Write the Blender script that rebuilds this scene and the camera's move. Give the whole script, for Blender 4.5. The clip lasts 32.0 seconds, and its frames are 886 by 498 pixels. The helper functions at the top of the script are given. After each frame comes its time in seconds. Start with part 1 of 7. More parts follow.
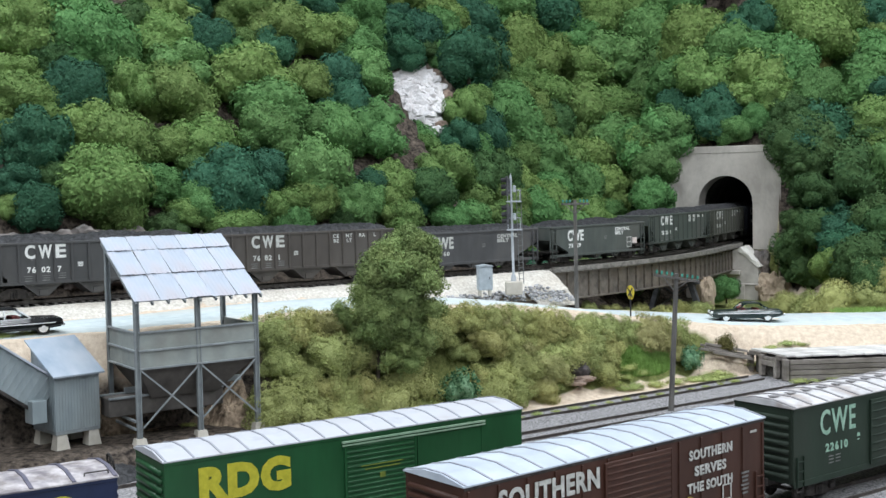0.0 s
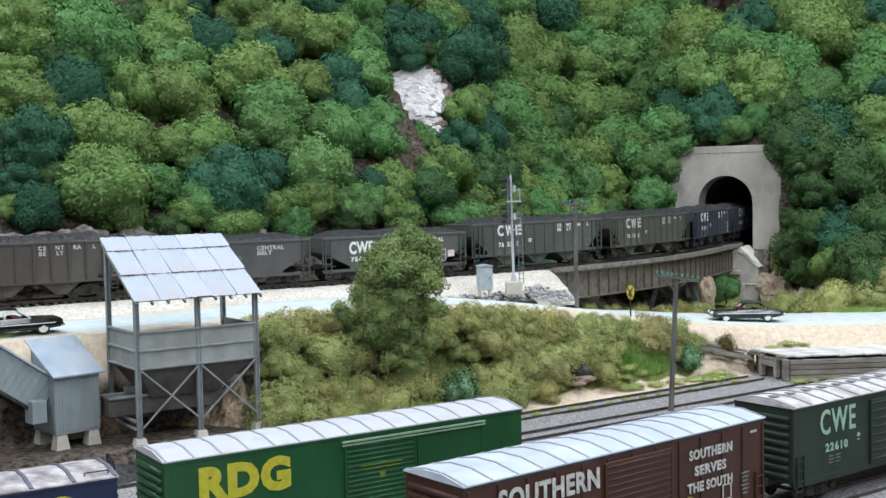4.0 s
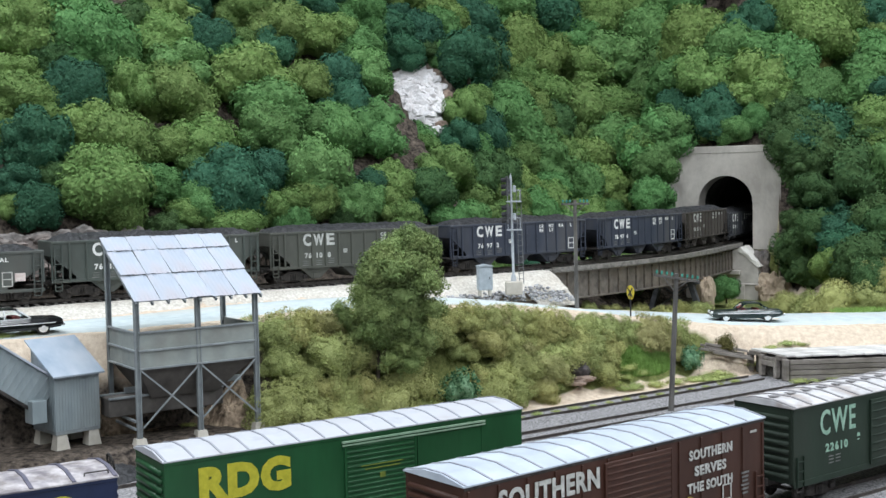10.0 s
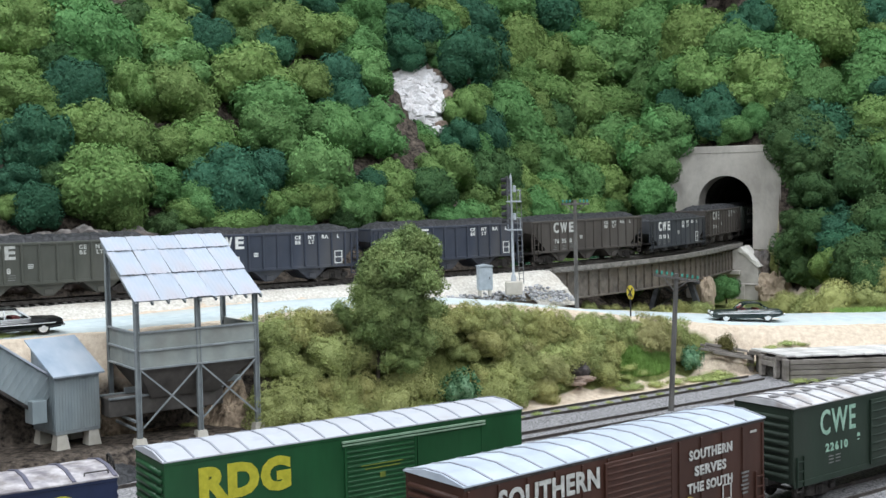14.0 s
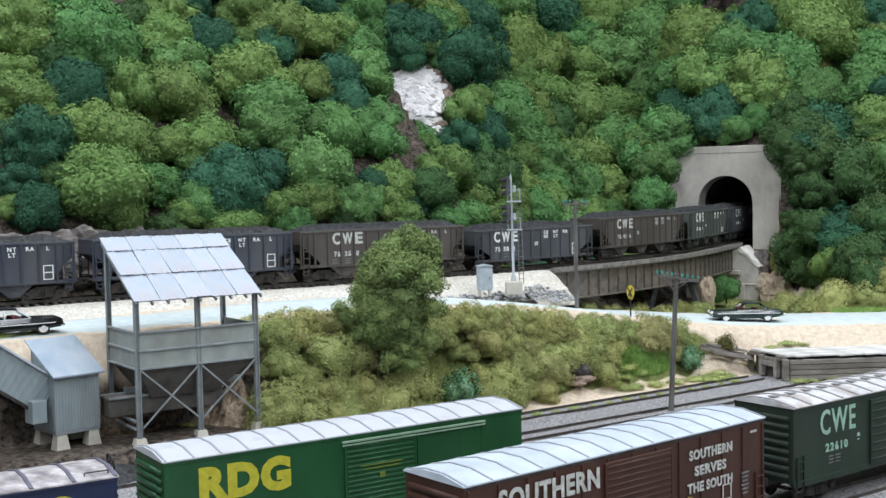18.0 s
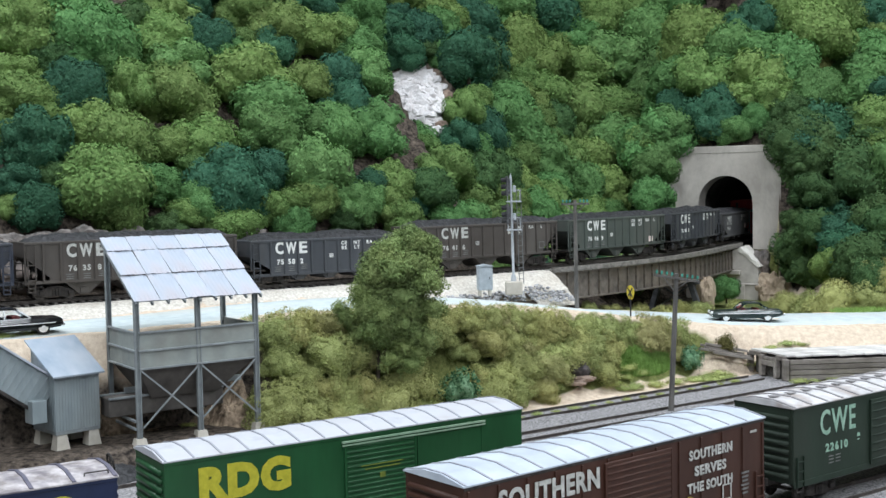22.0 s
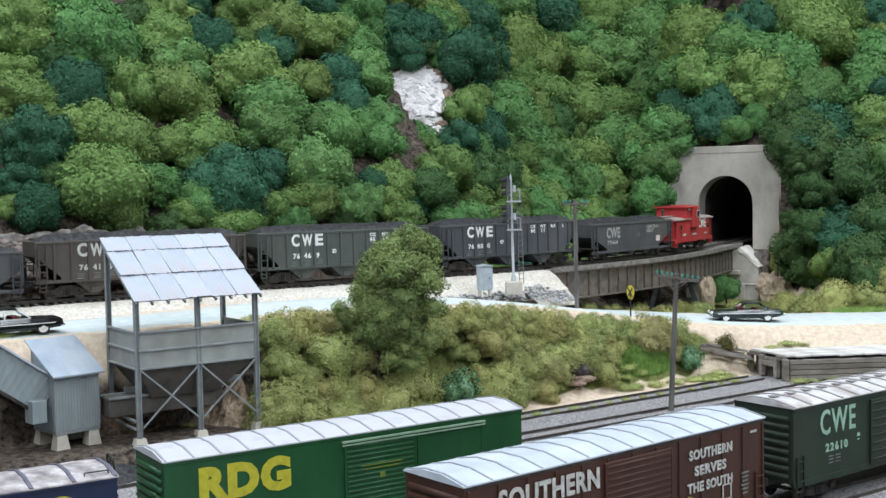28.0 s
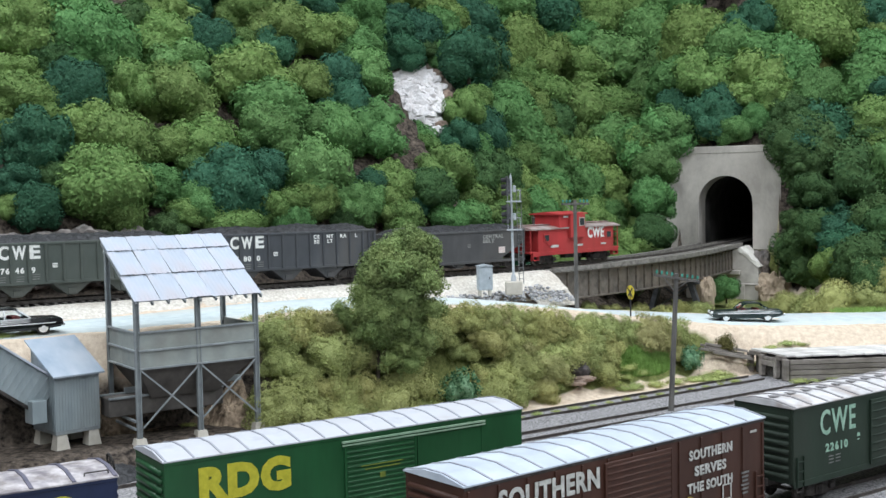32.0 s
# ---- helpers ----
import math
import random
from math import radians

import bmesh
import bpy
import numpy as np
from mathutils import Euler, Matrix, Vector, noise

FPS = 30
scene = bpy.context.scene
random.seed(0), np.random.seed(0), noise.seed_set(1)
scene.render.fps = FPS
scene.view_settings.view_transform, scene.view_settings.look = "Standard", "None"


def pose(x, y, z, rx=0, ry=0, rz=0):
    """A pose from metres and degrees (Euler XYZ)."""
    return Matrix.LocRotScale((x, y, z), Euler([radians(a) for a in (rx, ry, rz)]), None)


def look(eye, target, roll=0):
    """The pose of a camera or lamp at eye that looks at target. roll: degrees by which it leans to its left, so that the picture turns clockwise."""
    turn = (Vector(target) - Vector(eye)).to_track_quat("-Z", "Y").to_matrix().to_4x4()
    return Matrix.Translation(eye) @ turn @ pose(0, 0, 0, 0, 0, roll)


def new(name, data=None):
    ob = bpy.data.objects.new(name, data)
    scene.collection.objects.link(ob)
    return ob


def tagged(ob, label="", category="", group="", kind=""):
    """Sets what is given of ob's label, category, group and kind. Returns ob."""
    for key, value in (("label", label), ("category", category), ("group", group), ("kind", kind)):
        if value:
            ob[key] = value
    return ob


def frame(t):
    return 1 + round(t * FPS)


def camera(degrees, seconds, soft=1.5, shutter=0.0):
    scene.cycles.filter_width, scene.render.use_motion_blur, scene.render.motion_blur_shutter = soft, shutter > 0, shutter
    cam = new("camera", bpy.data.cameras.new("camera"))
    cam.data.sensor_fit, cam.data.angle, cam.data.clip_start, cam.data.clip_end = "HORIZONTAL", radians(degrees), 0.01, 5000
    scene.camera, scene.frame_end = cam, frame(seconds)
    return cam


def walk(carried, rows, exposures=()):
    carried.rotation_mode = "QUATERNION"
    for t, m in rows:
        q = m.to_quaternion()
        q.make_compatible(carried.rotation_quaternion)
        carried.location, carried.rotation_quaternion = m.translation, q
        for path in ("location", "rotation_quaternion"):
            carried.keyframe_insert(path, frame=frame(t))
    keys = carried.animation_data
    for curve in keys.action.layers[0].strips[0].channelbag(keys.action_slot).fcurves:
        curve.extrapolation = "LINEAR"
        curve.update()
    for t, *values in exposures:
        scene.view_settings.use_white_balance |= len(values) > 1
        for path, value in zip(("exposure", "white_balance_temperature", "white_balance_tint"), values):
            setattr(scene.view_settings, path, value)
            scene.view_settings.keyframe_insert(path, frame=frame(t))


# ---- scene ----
K = 1 / 87.1  # the layout is an HO model: lengths below are in full-size metres, K brings them to the model
DECK = 1.20   # height of the main line's railhead over the room's floor


def at(x, y, z=0.0):
    """A place of the plan in the room."""
    return Vector((x * K, y * K, DECK + z * K))


# ---- camera: it stands still before the layout ----
cam = camera(42.62, 32.0)
EYE = at(0, 0, 6.17)
VIEW = look(EYE, EYE + Vector((0, math.cos(radians(2.84)), -math.sin(radians(2.84)))), -1.12)
walk(cam, [(0.0, VIEW), (32.0, VIEW)])

# ---- light: the train room's ceiling panels ----
world = bpy.data.worlds.new("room_air")
scene.world = world
world.use_nodes = True
world.node_tree.nodes["Background"].inputs[0].default_value = (0.62, 0.72, 0.80, 1)
world.node_tree.nodes["Background"].inputs[1].default_value = 0.30
scene.view_settings.exposure = 0.0


def ceiling_lamp(x, y, sx, sy, watts, turn=0.0):
    data = bpy.data.lights.new("ceiling_panel_light", "AREA")
    data.shape, data.size, data.size_y, data.energy, data.color = "RECTANGLE", sx, sy, watts, (0.865, 0.935, 1.0)
    ob = new("ceiling_panel_light", data)
    ob.matrix_world = pose(x, y, 2.66, turn, 0, 0)
    return ob


ceiling_lamp(-0.9, 0.75, 1.2, 0.5, 24.5)
ceiling_lamp(0.9, 0.75, 1.2, 0.5, 27.5)
ceiling_lamp(-0.9, -0.9, 1.2, 0.5, 21)
ceiling_lamp(0.9, -0.9, 1.2, 0.5, 29)


# ---- helpers for meshes and materials ----
def node_mat(name):
    m = bpy.data.materials.new(name)
    m.use_nodes = True
    t = m.node_tree
    return m, t, t.nodes["Principled BSDF"]


def surf(name, a, b, scale=2.0, rough=0.8, bump=0.15, metal=0.0, grime=None, grime_scale=0.5, grime_amount=0.5, rand=0.0, detail=6.0,
         stretch=(1, 1, 1), bump_scale=None, spec=0.4):
    """A surface of two colours mixed by noise, with larger stains, fine relief and a change from object to object. Scales per full-size metre."""
    m, t, p = node_mat(name)
    n, l = t.nodes, t.links
    co = n.new("ShaderNodeTexCoord")
    mp = n.new("ShaderNodeMapping")
    mp.inputs["Scale"].default_value = stretch
    l.new(co.outputs["Object"], mp.inputs[0])
    fine = n.new("ShaderNodeTexNoise")
    fine.inputs["Scale"].default_value, fine.inputs["Detail"].default_value, fine.inputs["Roughness"].default_value = scale / K, detail, 0.6
    l.new(mp.outputs[0], fine.inputs["Vector"])
    ramp = n.new("ShaderNodeValToRGB")
    ramp.color_ramp.elements[0].position, ramp.color_ramp.elements[0].color = 0.36, (*a, 1)
    ramp.color_ramp.elements[1].position, ramp.color_ramp.elements[1].color = 0.66, (*b, 1)
    l.new(fine.outputs["Fac"], ramp.inputs[0])
    out = ramp.outputs[0]
    if grime:
        big = n.new("ShaderNodeTexNoise")
        big.inputs["Scale"].default_value, big.inputs["Detail"].default_value = grime_scale / K, 5
        l.new(mp.outputs[0], big.inputs["Vector"])
        r2 = n.new("ShaderNodeMapRange")
        r2.inputs[1].default_value, r2.inputs[2].default_value, r2.inputs[4].default_value = 0.45, 0.72, grime_amount
        l.new(big.outputs["Fac"], r2.inputs[0])
        mix = n.new("ShaderNodeMix")
        mix.data_type = "RGBA"
        l.new(r2.outputs[0], mix.inputs[0])
        l.new(out, mix.inputs[6])
        mix.inputs[7].default_value = (*grime, 1)
        out = mix.outputs[2]
    if rand:
        info = n.new("ShaderNodeObjectInfo")
        hsv = n.new("ShaderNodeHueSaturation")
        mr = n.new("ShaderNodeMapRange")
        mr.inputs[3].default_value, mr.inputs[4].default_value = 1 - rand, 1 + rand
        l.new(info.outputs["Random"], mr.inputs[0])
        l.new(mr.outputs[0], hsv.inputs["Value"])
        l.new(out, hsv.inputs["Color"])
        out = hsv.outputs[0]
    l.new(out, p.inputs["Base Color"])
    p.inputs["Roughness"].default_value, p.inputs["Metallic"].default_value = rough, metal
    p.inputs["Specular IOR Level"].default_value = spec
    if bump:
        bn = n.new("ShaderNodeTexNoise")
        bn.inputs["Scale"].default_value, bn.inputs["Detail"].default_value = (bump_scale or scale * 1.7) / K, 4
        l.new(mp.outputs[0], bn.inputs["Vector"])
        bp = n.new("ShaderNodeBump")
        bp.inputs["Strength"].default_value, bp.inputs["Distance"].default_value = bump, 0.12 * K
        l.new(bn.outputs["Fac"], bp.inputs["Height"])
        l.new(bp.outputs[0], p.inputs["Normal"])
    return m


def foliage(name, a, b, c, rand=0.14, hue=0.012):
    """Leaf colour: changes from leaf to leaf, in the crown and from tree to tree."""
    m, t, p = node_mat(name)
    n, l = t.nodes, t.links
    co = n.new("ShaderNodeTexCoord")
    no = n.new("ShaderNodeTexNoise")
    no.inputs["Scale"].default_value, no.inputs["Detail"].default_value = 0.9 / K, 3
    l.new(co.outputs["Object"], no.inputs["Vector"])
    geo = n.new("ShaderNodeNewGeometry")
    mixf = n.new("ShaderNodeMath")
    mixf.operation = "MULTIPLY_ADD"
    mixf.inputs[1].default_value = 0.5
    l.new(geo.outputs["Random Per Island"], mixf.inputs[0])
    part_ = n.new("ShaderNodeMath")
    part_.operation = "MULTIPLY_ADD"
    part_.inputs[1].default_value, part_.inputs[2].default_value = 0.6, -0.05
    l.new(no.outputs["Fac"], part_.inputs[0])
    l.new(part_.outputs[0], mixf.inputs[2])
    ramp = n.new("ShaderNodeValToRGB")
    e = ramp.color_ramp.elements
    e[0].position, e[0].color = 0.10, (*a, 1)
    e[1].position, e[1].color = 0.92, (*c, 1)
    mid = e.new(0.5)
    mid.color = (*b, 1)
    l.new(mixf.outputs[0], ramp.inputs[0])
    info = n.new("ShaderNodeObjectInfo")
    mr = n.new("ShaderNodeMapRange")
    mr.inputs[3].default_value, mr.inputs[4].default_value = 1 - rand, 1 + rand
    l.new(info.outputs["Random"], mr.inputs[0])
    turn = n.new("ShaderNodeMath")
    turn.operation = "MULTIPLY"
    turn.inputs[1].default_value = 7.31
    l.new(info.outputs["Random"], turn.inputs[0])
    part2 = n.new("ShaderNodeMath")
    part2.operation = "FRACT"
    l.new(turn.outputs[0], part2.inputs[0])
    hr = n.new("ShaderNodeMapRange")
    hr.inputs[3].default_value, hr.inputs[4].default_value = 0.5 - hue, 0.5 + hue
    l.new(part2.outputs[0], hr.inputs[0])
    hsv = n.new("ShaderNodeHueSaturation")
    l.new(hr.outputs[0], hsv.inputs["Hue"])
    l.new(mr.outputs[0], hsv.inputs["Value"])
    l.new(ramp.outputs[0], hsv.inputs["Color"])
    l.new(hsv.outputs[0], p.inputs["Base Color"])
    grain = n.new("ShaderNodeTexNoise")
    grain.inputs["Scale"].default_value, grain.inputs["Detail"].default_value, grain.inputs["Roughness"].default_value = 4.0 / K, 3, 0.7
    l.new(co.outputs["Object"], grain.inputs["Vector"])
    bp = n.new("ShaderNodeBump")
    bp.inputs["Strength"].default_value, bp.inputs["Distance"].default_value = 0.7, 0.2 * K
    l.new(grain.outputs["Fac"], bp.inputs["Height"])
    l.new(bp.outputs[0], p.inputs["Normal"])
    p.inputs["Roughness"].default_value = 0.85
    p.inputs["Specular IOR Level"].default_value = 0.2
    return m


def mesh_of(bm, name, smooth=False):
    """A mesh of a bmesh in full-size metres, brought to the model's scale."""
    bm.normal_update()
    for v in bm.verts:
        v.co *= K
    me = bpy.data.meshes.new(name)
    bm.to_mesh(me)
    bm.free()
    if smooth:
        for f in me.polygons:
            f.use_smooth = True
    me.materials.append(None)
    return me


def inst(name, me, material, parent=None, m=None, label=""):
    """An object on a mesh that others may share, with a material of its own."""
    ob = new(name, me)
    if not me.materials:
        me.materials.append(None)
    ob.material_slots[0].link = "OBJECT"
    ob.material_slots[0].material = material
    if parent is not None:
        ob.parent = parent
    if m is not None:
        ob.matrix_basis = m
    if label:
        ob["label"] = label
    return ob


def part(name, bm, material, parent=None, label="", m=None, smooth=False):
    return inst(name, mesh_of(bm, name, smooth), material, parent, m, label)


def place(x, y, z, rz=0.0, rx=0.0, ry=0.0):
    return Matrix.Translation(at(x, y, z)) @ pose(0, 0, 0, rx, ry, rz)


def off(x, y, z, rz=0.0, rx=0.0, ry=0.0):
    """The pose of a part in its thing, in full-size metres."""
    return Matrix.Translation(Vector((x, y, z)) * K) @ pose(0, 0, 0, rx, ry, rz)


def thing(name, m, label, category, group="", kind=""):
    ob = new(name)
    ob.empty_display_size = 0.01
    ob.matrix_basis = m
    return tagged(ob, label, category, group, kind)


def box(bm, cx, cy, cz, sx, sy, sz, bev=0.0, m=None):
    r = bmesh.ops.create_cube(bm, size=1.0)
    vs = r["verts"]
    for v in vs:
        v.co = Vector((cx + v.co.x * sx, cy + v.co.y * sy, cz + v.co.z * sz))
    if bev:
        es = {e for v in vs for e in v.link_edges}
        g = bmesh.ops.bevel(bm, geom=list(es), offset=bev, segments=1, affect="EDGES", clamp_overlap=True)
        vs = list({v for v in vs if v.is_valid} | set(g["verts"]))
    if m is not None:
        bmesh.ops.transform(bm, matrix=m, verts=vs)
    return vs


def boxes(*rows, bev=0.0):
    bm = bmesh.new()
    for r in rows:
        box(bm, *r, bev=bev)
    return bm


def rod(bm, a, b, r0, r1=None, n=8):
    a, b = Vector(a), Vector(b)
    r1 = r0 if r1 is None else r1
    d = b - a
    q = d.to_track_quat("Z", "Y").to_matrix().to_4x4()
    g = bmesh.ops.create_cone(bm, cap_ends=True, segments=n, radius1=r0, radius2=r1, depth=d.length)
    bmesh.ops.transform(bm, matrix=Matrix.Translation((a + b) / 2) @ q, verts=g["verts"])
    return g["verts"]


def beam(bm, a, b, w, h):
    """A square bar from a to b."""
    a, b = Vector(a), Vector(b)
    d = b - a
    q = d.to_track_quat("X", "Z").to_matrix().to_4x4()
    return box(bm, 0, 0, 0, d.length, w, h, m=Matrix.Translation((a + b) / 2) @ q)


def prism(bm, pts, y0, y1):
    """A solid of an outline in x, z between two y."""
    a = [bm.verts.new((x, y0, z)) for x, z in pts]
    b = [bm.verts.new((x, y1, z)) for x, z in pts]
    n = len(pts)
    bm.faces.new(a)
    bm.faces.new(b[::-1])
    for i in range(n):
        bm.faces.new((a[i], b[i], b[(i + 1) % n], a[(i + 1) % n]))
    bmesh.ops.recalc_face_normals(bm, faces=bm.faces)


def lettering(name, text, size, x, y, z, material, parent, rz=0.0, width=None, align="CENTER", spread=1.0, thick=0.012, bold=0.05):
    """Letters painted on an upright wall that faces -y of the thing (rz 0)."""
    cu = bpy.data.curves.new(name, "FONT")
    cu.body, cu.size, cu.align_x, cu.align_y, cu.space_character, cu.extrude = text, size / 0.72, align, "CENTER", spread, thick
    cu.resolution_u, cu.offset = 3, bold * size
    tmp = bpy.data.objects.new("text", cu)
    scene.collection.objects.link(tmp)
    dg = bpy.context.evaluated_depsgraph_get()
    me = bpy.data.meshes.new_from_object(tmp.evaluated_get(dg))
    bpy.data.objects.remove(tmp)
    bpy.data.curves.remove(cu)
    xs = [v.co.x for v in me.vertices]
    wide = max(xs) - min(xs)
    k = width / wide if width else 1.0
    me.transform(Matrix.Diagonal((k * K, K, K, 1)))
    me.materials.clear()
    me.materials.append(None)
    return inst(name, me, material, parent, off(x, y, z, rz) @ pose(0, 0, 0, 90, 0, 0))


# ---- materials ----
COALBLACK = surf("coal", (0.012, 0.012, 0.014), (0.05, 0.05, 0.055), 3.5, 0.55, 0.9, bump_scale=4)
RAILSTEEL = surf("rusty_rail", (0.07, 0.06, 0.055), (0.16, 0.14, 0.13), 3, 0.45, 0.1, metal=0.5)
TIEWOOD = surf("dark_tie_wood", (0.045, 0.042, 0.04), (0.14, 0.13, 0.12), 4, 0.9, 0.4, rand=0.25)
WHITEROCK = surf("pale_ballast", (0.58, 0.53, 0.47), (0.86, 0.82, 0.75), 5, 0.95, 0.9, grime=(0.42, 0.34, 0.26), grime_scale=0.4, grime_amount=0.35)
GREYBALLAST = surf("grey_ballast", (0.10, 0.10, 0.105), (0.36, 0.35, 0.35), 6, 0.95, 1.0, grime=(0.10, 0.10, 0.06), grime_scale=0.3, grime_amount=0.5)
ROADGREY = surf("pale_road", (0.50, 0.57, 0.59), (0.62, 0.69, 0.70), 1.2, 0.9, 0.15, grime=(0.62, 0.60, 0.54), grime_scale=0.25, grime_amount=0.5)
CONCRETE = surf("weathered_concrete", (0.36, 0.33, 0.30), (0.60, 0.56, 0.51), 0.45, 0.9, 0.25, grime=(0.25, 0.22, 0.195), grime_scale=0.22, grime_amount=0.75, stretch=(1, 1, 0.6))
GIRDER = surf("brown_girder_steel", (0.095, 0.082, 0.070), (0.185, 0.162, 0.140), 1.5, 0.75, 0.2, grime=(0.22, 0.17, 0.13), grime_scale=0.4, grime_amount=0.5)
TRUCKBLACK = surf("dusty_black_truck", (0.02, 0.018, 0.017), (0.07, 0.06, 0.055), 3, 0.8, 0.3)
LETTERWHITE = surf("white_lettering", (0.72, 0.72, 0.70), (0.86, 0.86, 0.84), 4, 0.7, 0.0)
LETTERDUSTY = surf("dusty_lettering", (0.40, 0.40, 0.38), (0.66, 0.66, 0.63), 3, 0.8, 0.0)
LETTERWORN = surf("worn_lettering", (0.22, 0.22, 0.21), (0.44, 0.44, 0.42), 3, 0.8, 0.0)
LETTERFAINT = surf("faded_lettering", (0.12, 0.12, 0.12), (0.24, 0.24, 0.23), 3, 0.8, 0.0)
YELLOWPAINT = surf("yellow_paint", (0.44, 0.41, 0.03), (0.60, 0.55, 0.05), 3, 0.6, 0.0)


def carpaint(name, c, rough=0.6, dust=(0.12, 0.11, 0.10), amount=0.45):
    d = tuple(v * 0.72 for v in c)
    return surf(name, d, c, 0.8, rough, 0.12, grime=dust, grime_scale=0.35, grime_amount=amount, stretch=(1, 1, 0.4))


# ---- the main line's way: straight, then a curve, then straight into the tunnel ----
X0, Y0, H0, SC, RAD, S2, GRADE = -24.44, 71.46, radians(33.677), 34.8, 63.24, 66.0, 0.0065
SW, RW = -8.0, 70.0  # west of the view the line curves to run along the layout


def way(s, side=0.0):
    """Place and heading s metres along the main line; side: metres to its near side."""
    h1 = H0 + min(max(s - SC, 0), S2 - SC) / RAD
    m = min(max(s, SW), SC)
    x = X0 + m * math.cos(H0) + RAD * (math.sin(h1) - math.sin(H0))
    y = Y0 + m * math.sin(H0) - RAD * (math.cos(h1) - math.cos(H0))
    h = h1
    if s > S2:
        x, y = x + (s - S2) * math.cos(h), y + (s - S2) * math.sin(h)
    if s < SW:
        e = min(SW - s, RW * H0)
        h = H0 - e / RW
        x, y = x - RW * (math.sin(H0) - math.sin(h)), y + RW * (math.cos(H0) - math.cos(h))
        x -= max(SW - s - RW * H0, 0)
    z = GRADE * max(0.0, s - 25)
    return x + side * math.sin(h), y - side * math.cos(h), z, h


# ---- the shape of the land ----
C35, S35 = math.cos(radians(35)), math.sin(radians(35))
ROAD = np.array([(-260, 52, -1.0, 4.2), (-95, 50, -1.0, 4.2), (-58, 50.5, -1.0, 4.2), (-38, 54, -1.0, 3.6), (-20.5, 64.9, -1.0, 3.4), (-10.8, 71.8, -0.85, 3.7), (-3.3, 76.6, -1.0, 3.9), (2.7, 80.8, -1.6, 3.9),
                 (8.8, 85.0, -2.6, 4.0), (14.5, 88.2, -3.6, 4.2), (22.5, 88.9, -4.2, 4.2), (30, 89.6, -4.35, 4.2), (48, 91.3, -4.45, 4.2), (130, 93, -4.5, 4.2)])
FOOT = np.array([way(s, -5.6)[:2] for s in (-240, -120, -80, -50, -30, -10, 5, 20, 34, 44, 54, 62)] + [way(69, -4.4)[:2], way(77.3, -5.2)[:2], way(77.3, 5.2)[:2]]
                + [(37.5, 113), (36.5, 101), (42, 97.0), (60, 96), (130, 95)])
SS = np.arange(-245, 240, 1.0)
LINE = np.array([way(s) for s in SS])


def nearest(px, py, poly):
    """Distance from points to a polyline, the side (positive: to the right of its way), the segment and the fraction along it."""
    best = np.full(px.shape, 1e9)
    side, seg, frac = np.zeros(px.shape), np.zeros(px.shape, int), np.zeros(px.shape)
    for i in range(len(poly) - 1):
        ax, ay, bx, by = *poly[i][:2], *poly[i + 1][:2]
        dx, dy = bx - ax, by - ay
        f = np.clip(((px - ax) * dx + (py - ay) * dy) / (dx * dx + dy * dy), 0, 1)
        ex, ey = px - ax - f * dx, py - ay - f * dy
        d = np.hypot(ex, ey)
        hit = d < best
        best[hit], seg[hit], frac[hit] = d[hit], i, f[hit]
        side[hit] = np.sign(ex * dy - ey * dx)[hit]
    return best, side, seg, frac


def ease(t):
    t = np.clip(t, 0, 1)
    return t * t * (3 - 2 * t)


PX, PY, PZ, PH = way(77.0)  # the tunnel's mouth


